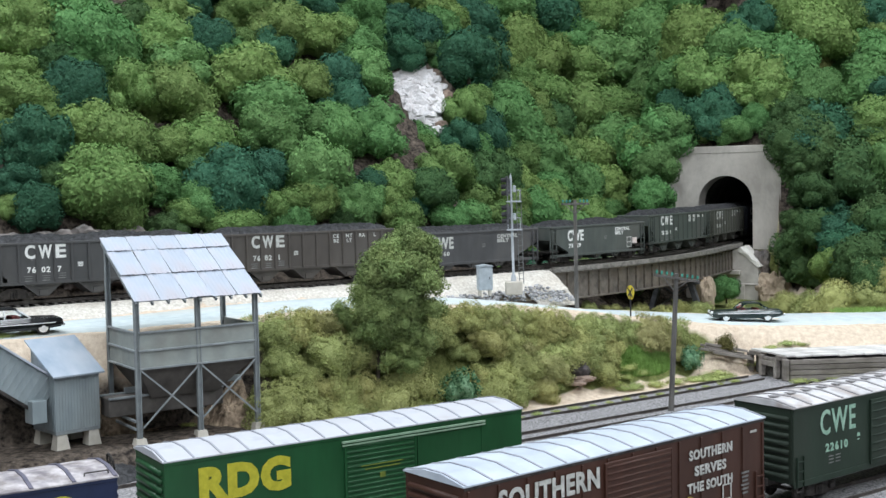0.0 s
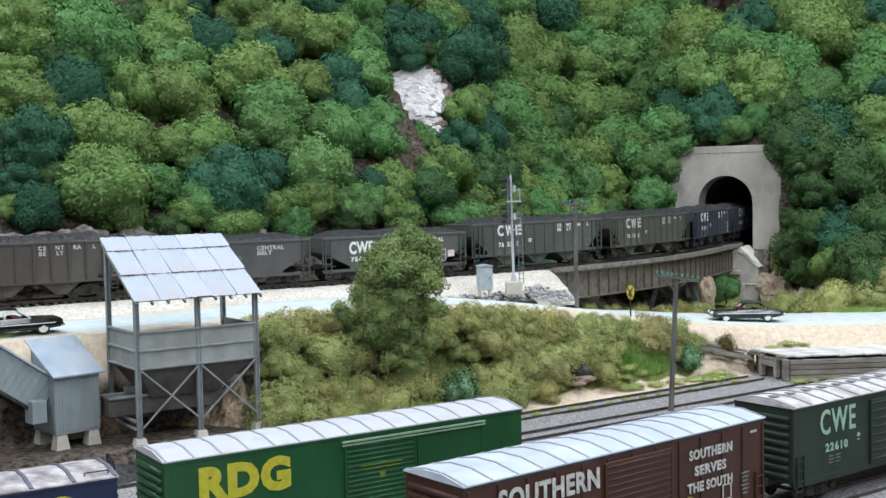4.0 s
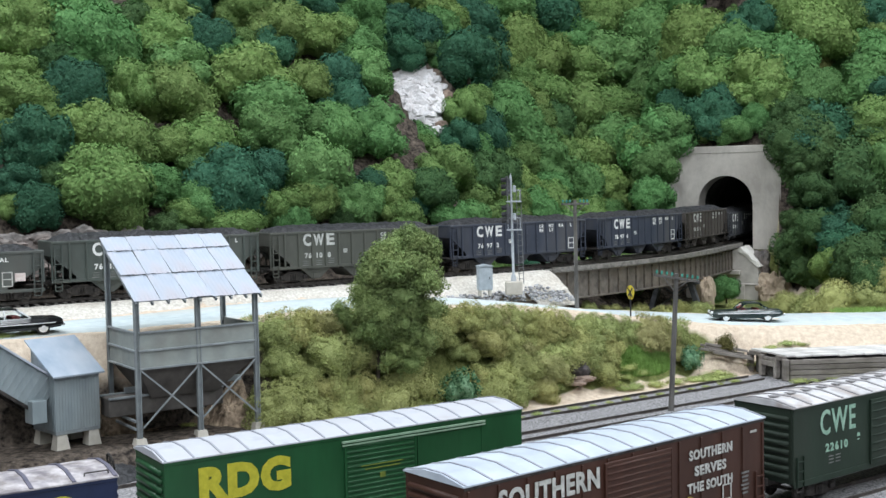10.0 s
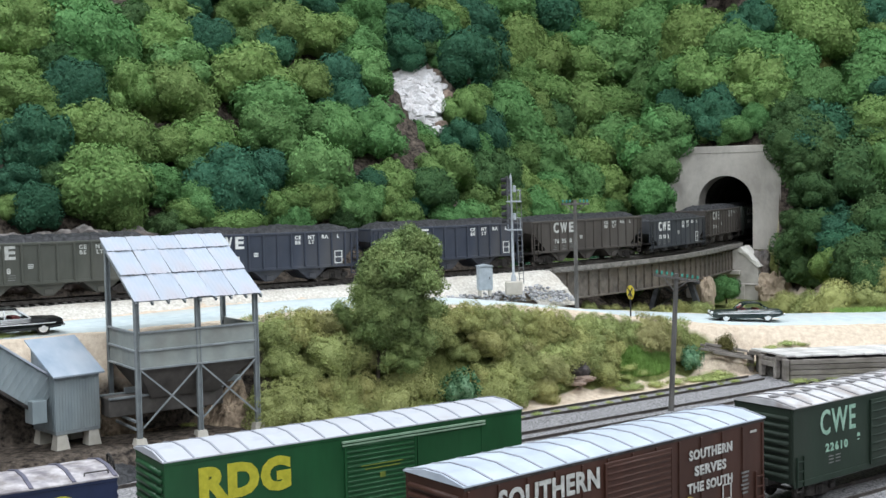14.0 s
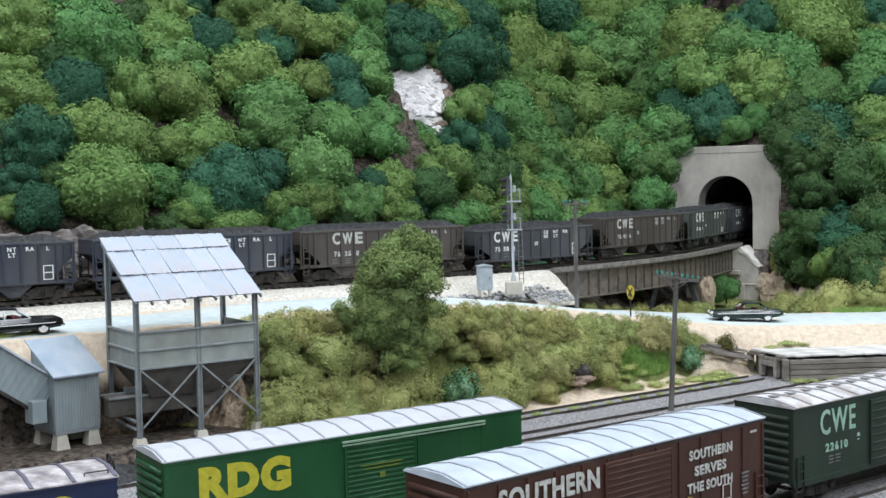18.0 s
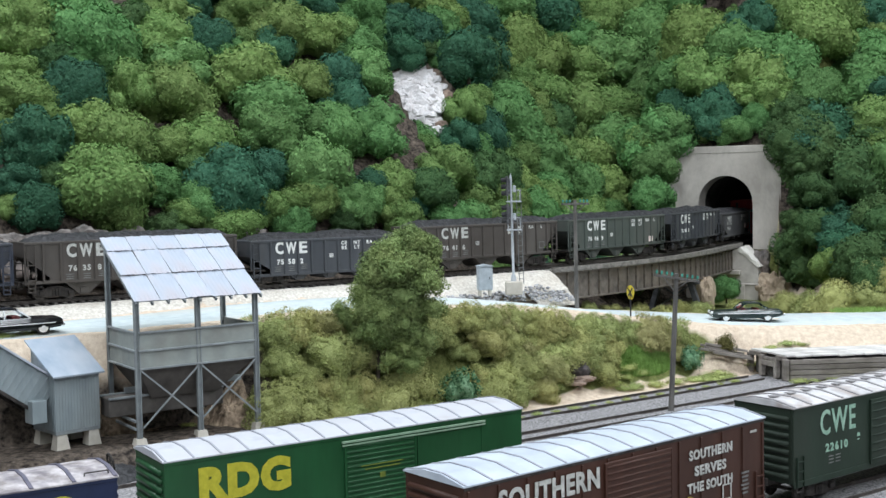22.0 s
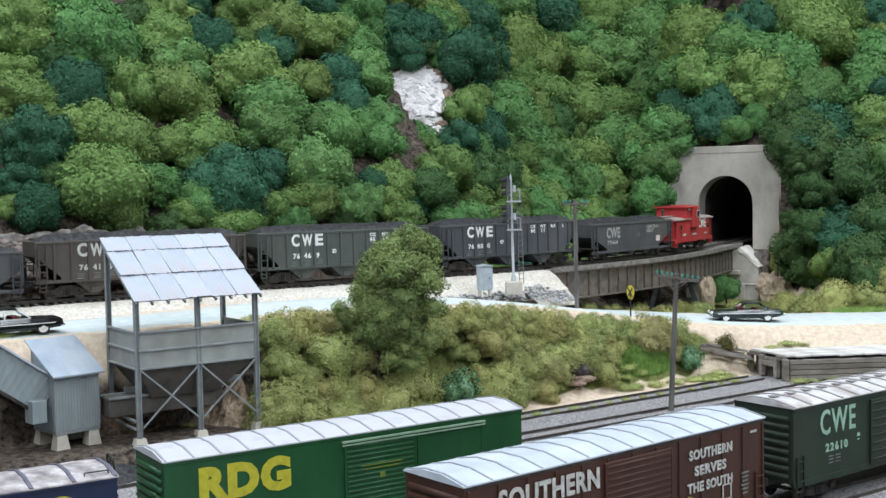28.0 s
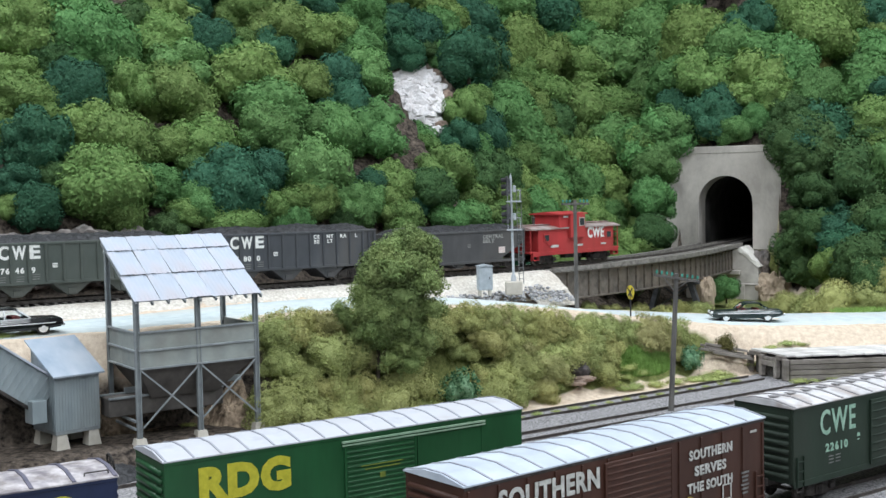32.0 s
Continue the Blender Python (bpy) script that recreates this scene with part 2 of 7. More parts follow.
def land(px, py):
    """Height of the ground, the hill's rise over it (negative off the hill) for arrays of places."""
    px, py = np.asarray(px, float), np.asarray(py, float)
    d, sd, sg, fr = nearest(px, py, ROAD)
    a, b = ROAD[sg], ROAD[np.minimum(sg + 1, len(ROAD) - 1)]
    zr, hw = a[..., 2] + (b[..., 2] - a[..., 2]) * fr, a[..., 3] + (b[..., 3] - a[..., 3]) * fr
    w = -S35 * px + C35 * py
    along = C35 * px + S35 * py
    west = 1 - ease((along - 25.5) / 3.5)
    wy = 55.0 + 5.4 * west
    low = -7.50 + 1.12 * west * ease((w - 54.4) / 1.8)
    q = d * sd
    e = np.maximum(q - hw - 1.1, 0)
    f = np.maximum(w - wy, 0)
    t = e / np.maximum(e + f, 1e-3)
    t = t ** (1 - 0.42 * ease((along - 27) / 4))
    z = np.where(q > hw, zr - 0.06 + (low - zr) * ease(t), zr - 0.06)
    z = np.where((w < wy) & (q > hw), low, z)
    # the dirt yard between the road and the dock
    east = ease((px - 17.5) / 5)
    yard_z = np.where(w > 55.6, zr - 0.06 - 1.62 * ease(e / 4.2), -7.5)
    z = np.where((q > hw) & (px > 17.5), z + (yard_z - z) * east * ease((w - 55.2) / 1.5), z)
    dx_, dy_ = px - 24.2, py - 78.95
    back = dy_ * 0.998 - dx_ * 0.066
    over = np.maximum(back - 3.2, 0)
    e2 = np.maximum(q - hw - 0.3, 0)
    slope = np.where(back > 0.4, -5.93 + 1.6 * np.minimum(0, (back - 3.2) / 2.8), -7.5)
    slope = slope + (zr - 0.06 - slope) * ease(over / np.maximum(over + e2, 1e-3))
    z = np.where(q > hw, z + (slope - z) * ease((dx_ + 0.286 * back - 0.3) / 0.9), z)
    # the far side of the road, the embankment and the ravine under the bridge
    dl, sl, gl, fl = nearest(px, py, LINE)
    s = SS[gl] + fl
    bank = GRADE * np.maximum(0, s - 25) - 0.62 - np.maximum(0, dl - 2.5) / 1.25
    far = -q - hw
    base = np.where(far > 0, zr - 0.06 - 1.2 * ease(far / 5) * ease((s - 36) / 8), z)
    bank = np.where((s > 38.2), bank - (s - 38.2) * 1.4, bank)
    z = np.where(far > 0, np.maximum(base, bank), z)
    z = np.where((far <= 0), z, z)
    # hill
    dh, sh, gh, fh = nearest(px, py, FOOT)
    rise = np.where(sh < 0, dh, -dh)
    zf = np.where(px > 34, -4.6, np.where(s < 38, -0.6, -5.0))
    hz = zf + 1.12 * np.maximum(rise, 0) + 2.2 * ease(rise / 3) * np.where(s < 40, 1, 0)
    u = (px - PX) * math.cos(PH) + (py - PY) * math.sin(PH)
    v = (px - PX) * math.sin(PH) - (py - PY) * math.cos(PH)
    crown = (u > 0.25) & (np.abs(v) < 9) & (u < 60)
    hz = np.where(crown, np.maximum(hz, 9.5 + 0.9 * u - 0.1 * np.maximum(np.abs(v) - 5, 0) ** 2), hz)
    z = np.where(rise > 0, np.maximum(hz, z), z)
    return z, rise


def bumpy(x, y, k):
    return noise.noise(Vector((x * k, y * k, 3.7)))


def spaced(lo, a, b, hi, fine, coarse):
    return np.concatenate([np.arange(lo, a, coarse), np.arange(a, b, fine), np.arange(b, hi + coarse, coarse)])


LX, LY = spaced(-250, -48, 62, 130, 0.75, 6.0), spaced(8, 30, 136, 262, 0.75, 6.0)
LGX, LGY = np.meshgrid(LX, LY)
LZS, LRISE = land(LGX, LGY)


def land_at(x, y):
    """Height and rise over the hill's foot at one place, between the points of the grid."""
    i = int(min(max(np.searchsorted(LX, x) - 1, 0), len(LX) - 2))
    j = int(min(max(np.searchsorted(LY, y) - 1, 0), len(LY) - 2))
    f, g = (x - LX[i]) / (LX[i + 1] - LX[i]), (y - LY[j]) / (LY[j + 1] - LY[j])
    mixed = [m[j, i] * (1 - f) * (1 - g) + m[j, i + 1] * f * (1 - g) + m[j + 1, i] * (1 - f) * g + m[j + 1, i + 1] * f * g for m in (LZS, LRISE)]
    return float(mixed[0]), float(mixed[1])


SOIL = None


def ground_material():
    """Earth and grass by height and place: coal-black dirt by the loader, tan soil by the road, green scrub between."""
    m, t, p = node_mat("layout_soil")
    n, l = t.nodes, t.links
    co = n.new("ShaderNodeTexCoord")
    fine = n.new("ShaderNodeTexNoise")
    fine.inputs["Scale"].default_value, fine.inputs["Detail"].default_value, fine.inputs["Roughness"].default_value = 2.6 / K, 8, 0.72
    l.new(co.outputs["Object"], fine.inputs["Vector"])
    big = n.new("ShaderNodeTexNoise")
    big.inputs["Scale"].default_value, big.inputs["Detail"].default_value = 0.22 / K, 5
    l.new(co.outputs["Object"], big.inputs["Vector"])

    def ramp(src, c0, c1, p0=0.35, p1=0.68):
        r = n.new("ShaderNodeValToRGB")
        r.color_ramp.elements[0].position, r.color_ramp.elements[0].color = p0, (*c0, 1)
        r.color_ramp.elements[1].position, r.color_ramp.elements[1].color = p1, (*c1, 1)
        l.new(src, r.inputs[0])
        return r.outputs[0]

    def mixed(fac, c0, c1):
        x = n.new("ShaderNodeMix")
        x.data_type = "RGBA"
        l.new(fac, x.inputs[0])
        l.new(c0, x.inputs[6])
        l.new(c1, x.inputs[7])
        return x.outputs[2]

    at_ = n.new("ShaderNodeVertexColor")
    at_.layer_name = "soil"
    sep = n.new("ShaderNodeSeparateColor")
    l.new(at_.outputs[0], sep.inputs[0])
    tan = ramp(fine.outputs["Fac"], (0.60, 0.47, 0.36), (0.84, 0.72, 0.58))
    dirt = ramp(fine.outputs["Fac"], (0.020, 0.017, 0.016), (0.23, 0.185, 0.15), 0.38, 0.72)
    grass = ramp(fine.outputs["Fac"], (0.07, 0.085, 0.025), (0.24, 0.26, 0.095))
    pebble = n.new("ShaderNodeTexNoise")
    pebble.inputs["Scale"].default_value, pebble.inputs["Detail"].default_value, pebble.inputs["Roughness"].default_value = 7.0 / K, 5, 0.75
    l.new(co.outputs["Object"], pebble.inputs["Vector"])
    gravel = ramp(pebble.outputs["Fac"], (0.075, 0.073, 0.080), (0.60, 0.58, 0.59), 0.36, 0.70)

    def edge(src, amount=0.55):
        """A mask with a torn edge."""
        a1 = n.new("ShaderNodeMath")
        a1.operation = "MULTIPLY_ADD"
        a1.inputs[1].default_value, a1.inputs[2].default_value = amount, -amount / 2
        l.new(big.outputs["Fac"], a1.inputs[0])
        a2 = n.new("ShaderNodeMath")
        a2.operation = "ADD"
        l.new(src, a2.inputs[0])
        l.new(a1.outputs[0], a2.inputs[1])
        a3 = n.new("ShaderNodeMapRange")
        a3.inputs[1].default_value, a3.inputs[2].default_value = 0.42, 0.58
        l.new(a2.outputs[0], a3.inputs[0])
        return a3.outputs[0]

    c = mixed(edge(sep.outputs["Green"]), tan, grass)
    c = mixed(edge(sep.outputs["Red"]), c, dirt)
    c = mixed(edge(sep.outputs["Blue"], 0.3), c, gravel)
    l.new(c, p.inputs["Base Color"])
    p.inputs["Roughness"].default_value = 0.95
    p.inputs["Specular IOR Level"].default_value = 0.1
    b = n.new("ShaderNodeBump")
    b.inputs["Strength"].default_value, b.inputs["Distance"].default_value = 0.9, 0.15 * K
    l.new(fine.outputs["Fac"], b.inputs["Height"])
    l.new(b.outputs[0], p.inputs["Normal"])
    return m


SOIL = ground_material()


def build_land():
    gx, gy, z, rise = LGX, LGY, LZS, LRISE
    ny, nx = gx.shape
    flat, rr = z.ravel(), rise.ravel()
    verts = []
    for i, (x, y) in enumerate(zip(gx.ravel(), gy.ravel())):
        j = bumpy(x, y, 0.35) * 0.22 + bumpy(x, y, 1.1) * 0.10
        k = 1.0 if rr[i] > 0.5 else (0.25 if flat[i] < -7.4 else 0.5)
        verts.append((x * K, y * K, DECK + (flat[i] + j * k) * K))
    faces = []
    u = (gx - PX) * math.cos(PH) + (gy - PY) * math.sin(PH)
    v = (gx - PX) * math.sin(PH) - (gy - PY) * math.cos(PH)
    bore = (np.abs(v) < 3.6) & (u > -1.2) & (u < 4.0) & (z < 9.5)
    bore = bore.ravel()
    for j in range(ny - 1):
        for i in range(nx - 1):
            a = j * nx + i
            q = (a, a + 1, a + 1 + nx, a + nx)
            hi, lo = max(flat[n_] for n_ in q), min(flat[n_] for n_ in q)
            if hi > 9.5 and lo < 8 and any(bore[n_] for n_ in q):
                continue
            faces.append(q)
    me = bpy.data.meshes.new("ground")
    me.from_pydata(verts, [], faces)
    for f in me.polygons:
        f.use_smooth = True
    # where coal dirt and put-in shade (red), grass (green) and gravel (blue) lie
    col = me.color_attributes.new("soil", "FLOAT_COLOR", "POINT")
    w = -S35 * gx + C35 * gy
    along = C35 * gx + S35 * gy
    d, sd, sg, fr = nearest(gx, gy, ROAD)
    shoulder = ease((d - 4.2) / 2.2)
    dirt = (1 - ease((along - 26) / 5)) * ease((w - 53.5) / 2) * (1 - ease((z + 2.2) / 1.1)) * (gy < 75)
    # dark soil along the hill's foot, for the shade under the cars
    dirt = np.where(rise > 0.3, np.where(rise > 3.5, 0.25, 0.9), dirt)
    dl, sl, gl, fl = nearest(gx, gy, LINE)
    # the same dark colour stands for shade on the track's far side
    dirt = np.where((sl < 0) & (dl > 1.6) & (gx < 40), 0.9, dirt)
    grass = np.where(rise > 0, np.where(rise > 3.5, 0.95, 0.3), shoulder * np.where((along > 24) & (sd > 0), 1.0, 0.25) * (1 - ease((gx - 17) / 6) * (sd > 0)))
    grass = np.where((sd > 0) & (w < 56.3) & (w > 54), grass * 0.35, grass)
    grass = np.where((sd < 0) & (gx > 8) & (rise < 0), 0.7 * shoulder, grass)
    gravel = np.where((w < 54.4) & (z < -7.2), 1.0, 0.0) * (sd > 0)
    data = np.stack([dirt, grass * (z > -7.4), gravel, np.ones_like(dirt)], -1).reshape(-1)
    col.data.foreach_set("color", data.astype(np.float32))
    ob = inst("ground", me, SOIL)
    return tagged(ob, "modelled layout ground of tan soil, coal dirt and scrub", "ground", kind="structure")


build_land()


def ribbon(name, poly_fn, ss, w0, w1, z0, thick, material, label, cat):
    """A strip along a way: a slab with a cambered top."""
    bm = bmesh.new()
    rows = []
    for s in ss:
        row = []
        for f in (-1, -0.94, -0.4, 0, 0.4, 0.94, 1):
            x, y, z = poly_fn(s, f)
            row.append(bm.verts.new((x, y, z + z0 + thick * (1 - f ** 8) - (0.25 if abs(f) == 1 else 0))))
        rows.append(row)
    for a, b in zip(rows, rows[1:]):
        for i in range(6):
            bm.faces.new((a[i], a[i + 1], b[i + 1], b[i]))
    bmesh.ops.recalc_face_normals(bm, faces=bm.faces)
    ob = part(name, bm, material, smooth=True, m=Matrix.Translation((0, 0, DECK)))
    return tagged(ob, label, cat, kind="structure")


def road_pt(i, f):
    k = min(int(i), len(ROAD) - 2)
    t = i - k
    p0, p1, p2, p3 = ROAD[max(k - 1, 0)], ROAD[k], ROAD[k + 1], ROAD[min(k + 2, len(ROAD) - 1)]
    c = 0.5 * (2 * p1 + (p2 - p0) * t + (2 * p0 - 5 * p1 + 4 * p2 - p3) * t * t + (3 * p1 - p0 - 3 * p2 + p3) * t ** 3)
    g = 0.5 * ((p2 - p0) + 2 * (2 * p0 - 5 * p1 + 4 * p2 - p3) * t + 3 * (3 * p1 - p0 - 3 * p2 + p3) * t * t)
    n_ = math.hypot(g[0], g[1])
    h = c[3] * f + 0.18 * bumpy(c[0], c[1], 0.5) * f
    return c[0] - g[1] / n_ * h, c[1] + g[0] / n_ * h, c[2]


ribbon("road", road_pt, np.arange(2.0, 12.9, 0.05), 0, 0, -0.05, 0.09, ROADGREY, "pale blue-grey paved model road with dusty edges", "road")


# ---- tracks ----
RAILPROFILE = [(-0.075, 0), (0.075, 0), (0.075, 0.03), (0.02, 0.05), (0.02, 0.12), (0.04, 0.14), (0.04, 0.19), (-0.04, 0.19), (-0.04, 0.14), (-0.02, 0.12), (-0.02, 0.05), (-0.075, 0.03)]


def sweep(fn, ss, profile, side):
    bm = bmesh.new()
    prev = None
    for s in ss:
        x, y, z, h = fn(s, side)
        row = [bm.verts.new((x + a * math.sin(h), y - a * math.cos(h), z + b)) for a, b in profile]
        if prev:
            for i in range(len(row)):
                j = (i + 1) % len(row)
                bm.faces.new((prev[i], prev[j], row[j], row[i]))
        else:
            bm.faces.new(row[::-1])
        prev = row
    bm.faces.new(prev)
    bmesh.ops.recalc_face_normals(bm, faces=bm.faces)
    return bm


TIEMESH = mesh_of(boxes((0, 0, -0.09, 0.24, 2.6, 0.18), bev=0.02), "tie")
LAID = Matrix.Translation((0, 0, DECK))


def track(name, fn, ss, near, label, step=0.56, rest=()):
    """Two rails on wooden ties; near: the stretch whose ties are single pieces."""
    t = tagged(new(name), label, "railway track", kind="structure")
    for side in (-0.7175, 0.7175):
        bm = sweep(lambda s, d: (lambda p: (p[0], p[1], p[2] - 0.19, p[3]))(fn(s, d)), ss, RAILPROFILE, side)
        part("rail", bm, RAILSTEEL, t, m=LAID)
    rng = random.Random(5)
    for s in np.arange(near[0], near[1], step):
        if name == "main_track" and 38.4 < s < 76.2:
            continue
        x, y, z, h = fn(s + rng.uniform(-0.04, 0.04), 0)
        inst("tie", TIEMESH, TIEWOOD, t, place(x, y, z - 0.19 + rng.uniform(-0.015, 0.0), math.degrees(h) + rng.uniform(-1.2, 1.2)))
    if rest:
        bm = bmesh.new()
        for a, b in rest:
            for s in np.arange(a, b, step):
                x, y, z, h = fn(s, 0)
                box(bm, 0, 0, -0.09, 0.24, 2.6, 0.18, m=Matrix.Translation((x, y, z - 0.19)) @ Matrix.Rotation(h, 4, "Z"))
        tagged(part("far_ties", bm, TIEWOOD, t, m=LAID), kind="stuff")
    return t


track("main_track", way, np.concatenate([np.arange(-240, -10, 4.0), np.arange(-10, 90, 1.0), np.arange(90, 239, 6.0)]), (-6.0, 84.0), "main line track with dark rails on wooden ties",
      rest=((-110, -6.0), (84.0, 130)))

CINDERS = surf("dark_cinders", (0.03, 0.03, 0.03), (0.14, 0.13, 0.125), 5, 0.95, 0.8)
# pale ballast bed under the main line, with its shoulder towards the road
bm = bmesh.new()
prev = None
for s in np.concatenate([np.arange(-240, -8, 4.0), np.arange(-8, 38.5, 0.6)]):
    row = []
    for a, b in ((1.25, -0.31), (1.6, -0.32), (2.05, -0.36), (2.6, -0.62), (3.1, -0.9), (3.7, -1.35), (4.2, -1.7)):
        x, y, z, h = way(s, a + 0.12 * bumpy(s, a * 3, 0.9))
        row.append(bm.verts.new((x, y, z + b + 0.07 * bumpy(s + 40, a * 2, 1.3))))
    if prev:
        for i in range(len(row) - 1):
            bm.faces.new((prev[i], prev[i + 1], row[i + 1], row[i]))
    prev = row
bmesh.ops.recalc_face_normals(bm, faces=bm.faces)
tagged(part("ballast_shoulder", bm, WHITEROCK, m=LAID, smooth=True), "pale stone ballast shoulder beside the main track", "ballast", kind="structure")

bm = bmesh.new()
prev = None
for s in np.concatenate([np.arange(-240, -8, 4.0), np.arange(-8, 38.5, 0.8)]):
    row = []
    for a, b in ((-2.6, -0.75), (-1.8, -0.36), (-0.9, -0.33), (0, -0.34), (0.9, -0.33), (1.32, -0.34)):
        x, y, z, h = way(s, a)
        row.append(bm.verts.new((x, y, z + b + 0.04 * bumpy(s + 40, a * 2, 1.3))))
    if prev:
        for i in range(len(row) - 1):
            bm.faces.new((prev[i], prev[i + 1], row[i + 1], row[i]))
    prev = row
bmesh.ops.recalc_face_normals(bm, faces=bm.faces)
tagged(part("ballast_bed", bm, CINDERS, m=LAID, smooth=True), "dark cinder ballast between the main line's rails", "ballast", kind="structure")


def yard(w):
    """A yard track w metres from the corner along the 35 degree lines."""
    def fn(s, side):
        v = w - side
        return C35 * s - S35 * v, S35 * s + C35 * v, -7.34, radians(35)
    return fn


YARDS = ((30.6, "yard track with boxcars on dark ballast", ()), (39.4, "yard track with boxcars on dark ballast", ()),
         (48.6, "weathered yard track in grey ballast", (20, 64)), (53.1, "weathered loading siding ending at a dock", (14, 63.6)))
for w_, lab, near in YARDS:
    end = 64.2 if w_ > 53 else 110
    t_ = track("yard_track", yard(w_), np.array([-70, 0, 30, end]), near or (0, 0), lab, 0.62, rest=((-20, end),) if not near else ((-20, near[0]),))

# ---- the room around the layout ----
PLAIN = surf("plain_wall_paint", (0.44, 0.44, 0.43), (0.48, 0.48, 0.47), 0.05, 0.9, 0.05)
FLOORGREY = surf("grey_floor", (0.28, 0.28, 0.28), (0.34, 0.34, 0.34), 0.05, 0.8, 0.05)


def slab(name, x0, x1, y0, y1, z0, z1, material, label, cat):
    bm = bmesh.new()
    box(bm, (x0 + x1) / 2 / K, (y0 + y1) / 2 / K, (z0 + z1) / 2 / K, (x1 - x0) / K, (y1 - y0) / K, (z1 - z0) / K)
    return tagged(part(name, bm, material), label, cat, kind="structure")


slab("floor", -3.5, 2.2, -2.6, 3.3, -0.1, 0, FLOORGREY, "plain grey room floor", "floor")
slab("ceiling", -3.5, 2.2, -2.6, 3.3, 2.7, 2.8, PLAIN, "plain white ceiling", "ceiling")
slab("wall_north", -3.5, 2.2, 3.2, 3.3, 0, 2.7, PLAIN, "plain pale wall behind the layout", "wall")
slab("wall_south", -3.5, 2.2, -2.6, -2.5, 0, 2.7, PLAIN, "plain pale wall", "wall")
slab("wall_west", -3.5, -3.4, -2.5, 3.2, 0, 2.7, PLAIN, "plain pale wall", "wall")
slab("wall_east", 2.1, 2.2, -2.5, 3.2, 0, 2.7, PLAIN, "plain pale wall", "wall")
slab("fascia", -3.0, 1.55, 0.075, 0.09, 0.0, 1.11, surf("dark_fascia", (0.03, 0.05, 0.03), (0.04, 0.06, 0.04), 0.1, 0.6, 0.05), "dark painted layout fascia board", "fascia")


# ---- the coal train ----
def wheelset_mesh():
    bm = bmesh.new()
    for y in (-0.74, 0.74):
        rod(bm, (0, y - 0.07, 0), (0, y + 0.07, 0), 0.42, n=18)
        rod(bm, (0, y * 0.93 - 0.02, 0), (0, y * 0.93 + 0.02, 0), 0.46, n=18)
        for a in range(4):
            box(bm, 0, 0, 0.2, 0.07, 0.2, 0.16, m=Matrix.Translation((0, y, 0)) @ Matrix.Rotation(a * math.pi / 2, 4, "Y"))
    rod(bm, (0, -0.9, 0), (0, 0.9, 0), 0.09, n=8)
    return mesh_of(bm, "wheelset")


def sideframe_mesh():
    bm = bmesh.new()
    prism(bm, [(-1.25, 0.36), (-1.25, 0.62), (-0.75, 0.66), (-0.35, 0.84), (0.35, 0.84), (0.75, 0.66), (1.25, 0.62), (1.25, 0.36), (0.95, 0.36), (0.5, 0.2), (-0.5, 0.2), (-0.95, 0.36)], -0.07, 0.07)
    for x in (-0.18, 0, 0.18):
        rod(bm, (x, -0.1, 0.26), (x, -0.1, 0.66), 0.07, n=8)
    for x in (-0.87, 0.87):
        box(bm, x, -0.12, 0.47, 0.3, 0.16, 0.26, bev=0.04)
    return mesh_of(bm, "sideframe")


WHEELSET, SIDEFRAME = wheelset_mesh(), sideframe_mesh()
BOLSTER = mesh_of(boxes((0, 0, 0.62, 0.42, 2.0, 0.26), bev=0.04), "bolster")
COUPLER = mesh_of(boxes((0.2, 0, 0.85, 0.9, 0.14, 0.16), (0.55, 0.03, 0.85, 0.24, 0.3, 0.26), bev=0.03), "coupler")
WHEELSTEEL = surf("worn_wheel_steel", (0.05, 0.045, 0.04), (0.14, 0.12, 0.11), 3, 0.5, 0.1, metal=0.4)
SETS = []


def add_truck(car, x, rolls=True):
    t = inst("truck", BOLSTER, TRUCKBLACK, car, off(x, 0, 0))
    for y, rz in ((-1.02, 0), (1.02, 180)):
        inst("sideframe", SIDEFRAME, TRUCKBLACK, t, off(0, y, 0, rz))
    for d in (-0.87, 0.87):
        ws = inst("wheelset", WHEELSET, WHEELSTEEL, t, off(d, 0, 0.42))
        if rolls:
            SETS.append((d, ws))
    return t


def ladder_mesh(h, w=0.46, rungs=5):
    bm = bmesh.new()
    for x in (-w / 2, w / 2):
        box(bm, x, 0, h / 2, 0.07, 0.07, h)
    for i in range(rungs):
        box(bm, 0, 0, (i + 0.5) * h / rungs, w, 0.06, 0.06)
    return mesh_of(bm, "ladder")


LADDER = ladder_mesh(2.35)
LOWLADDER = ladder_mesh(1.25, 0.46, 3)
COALS = {}


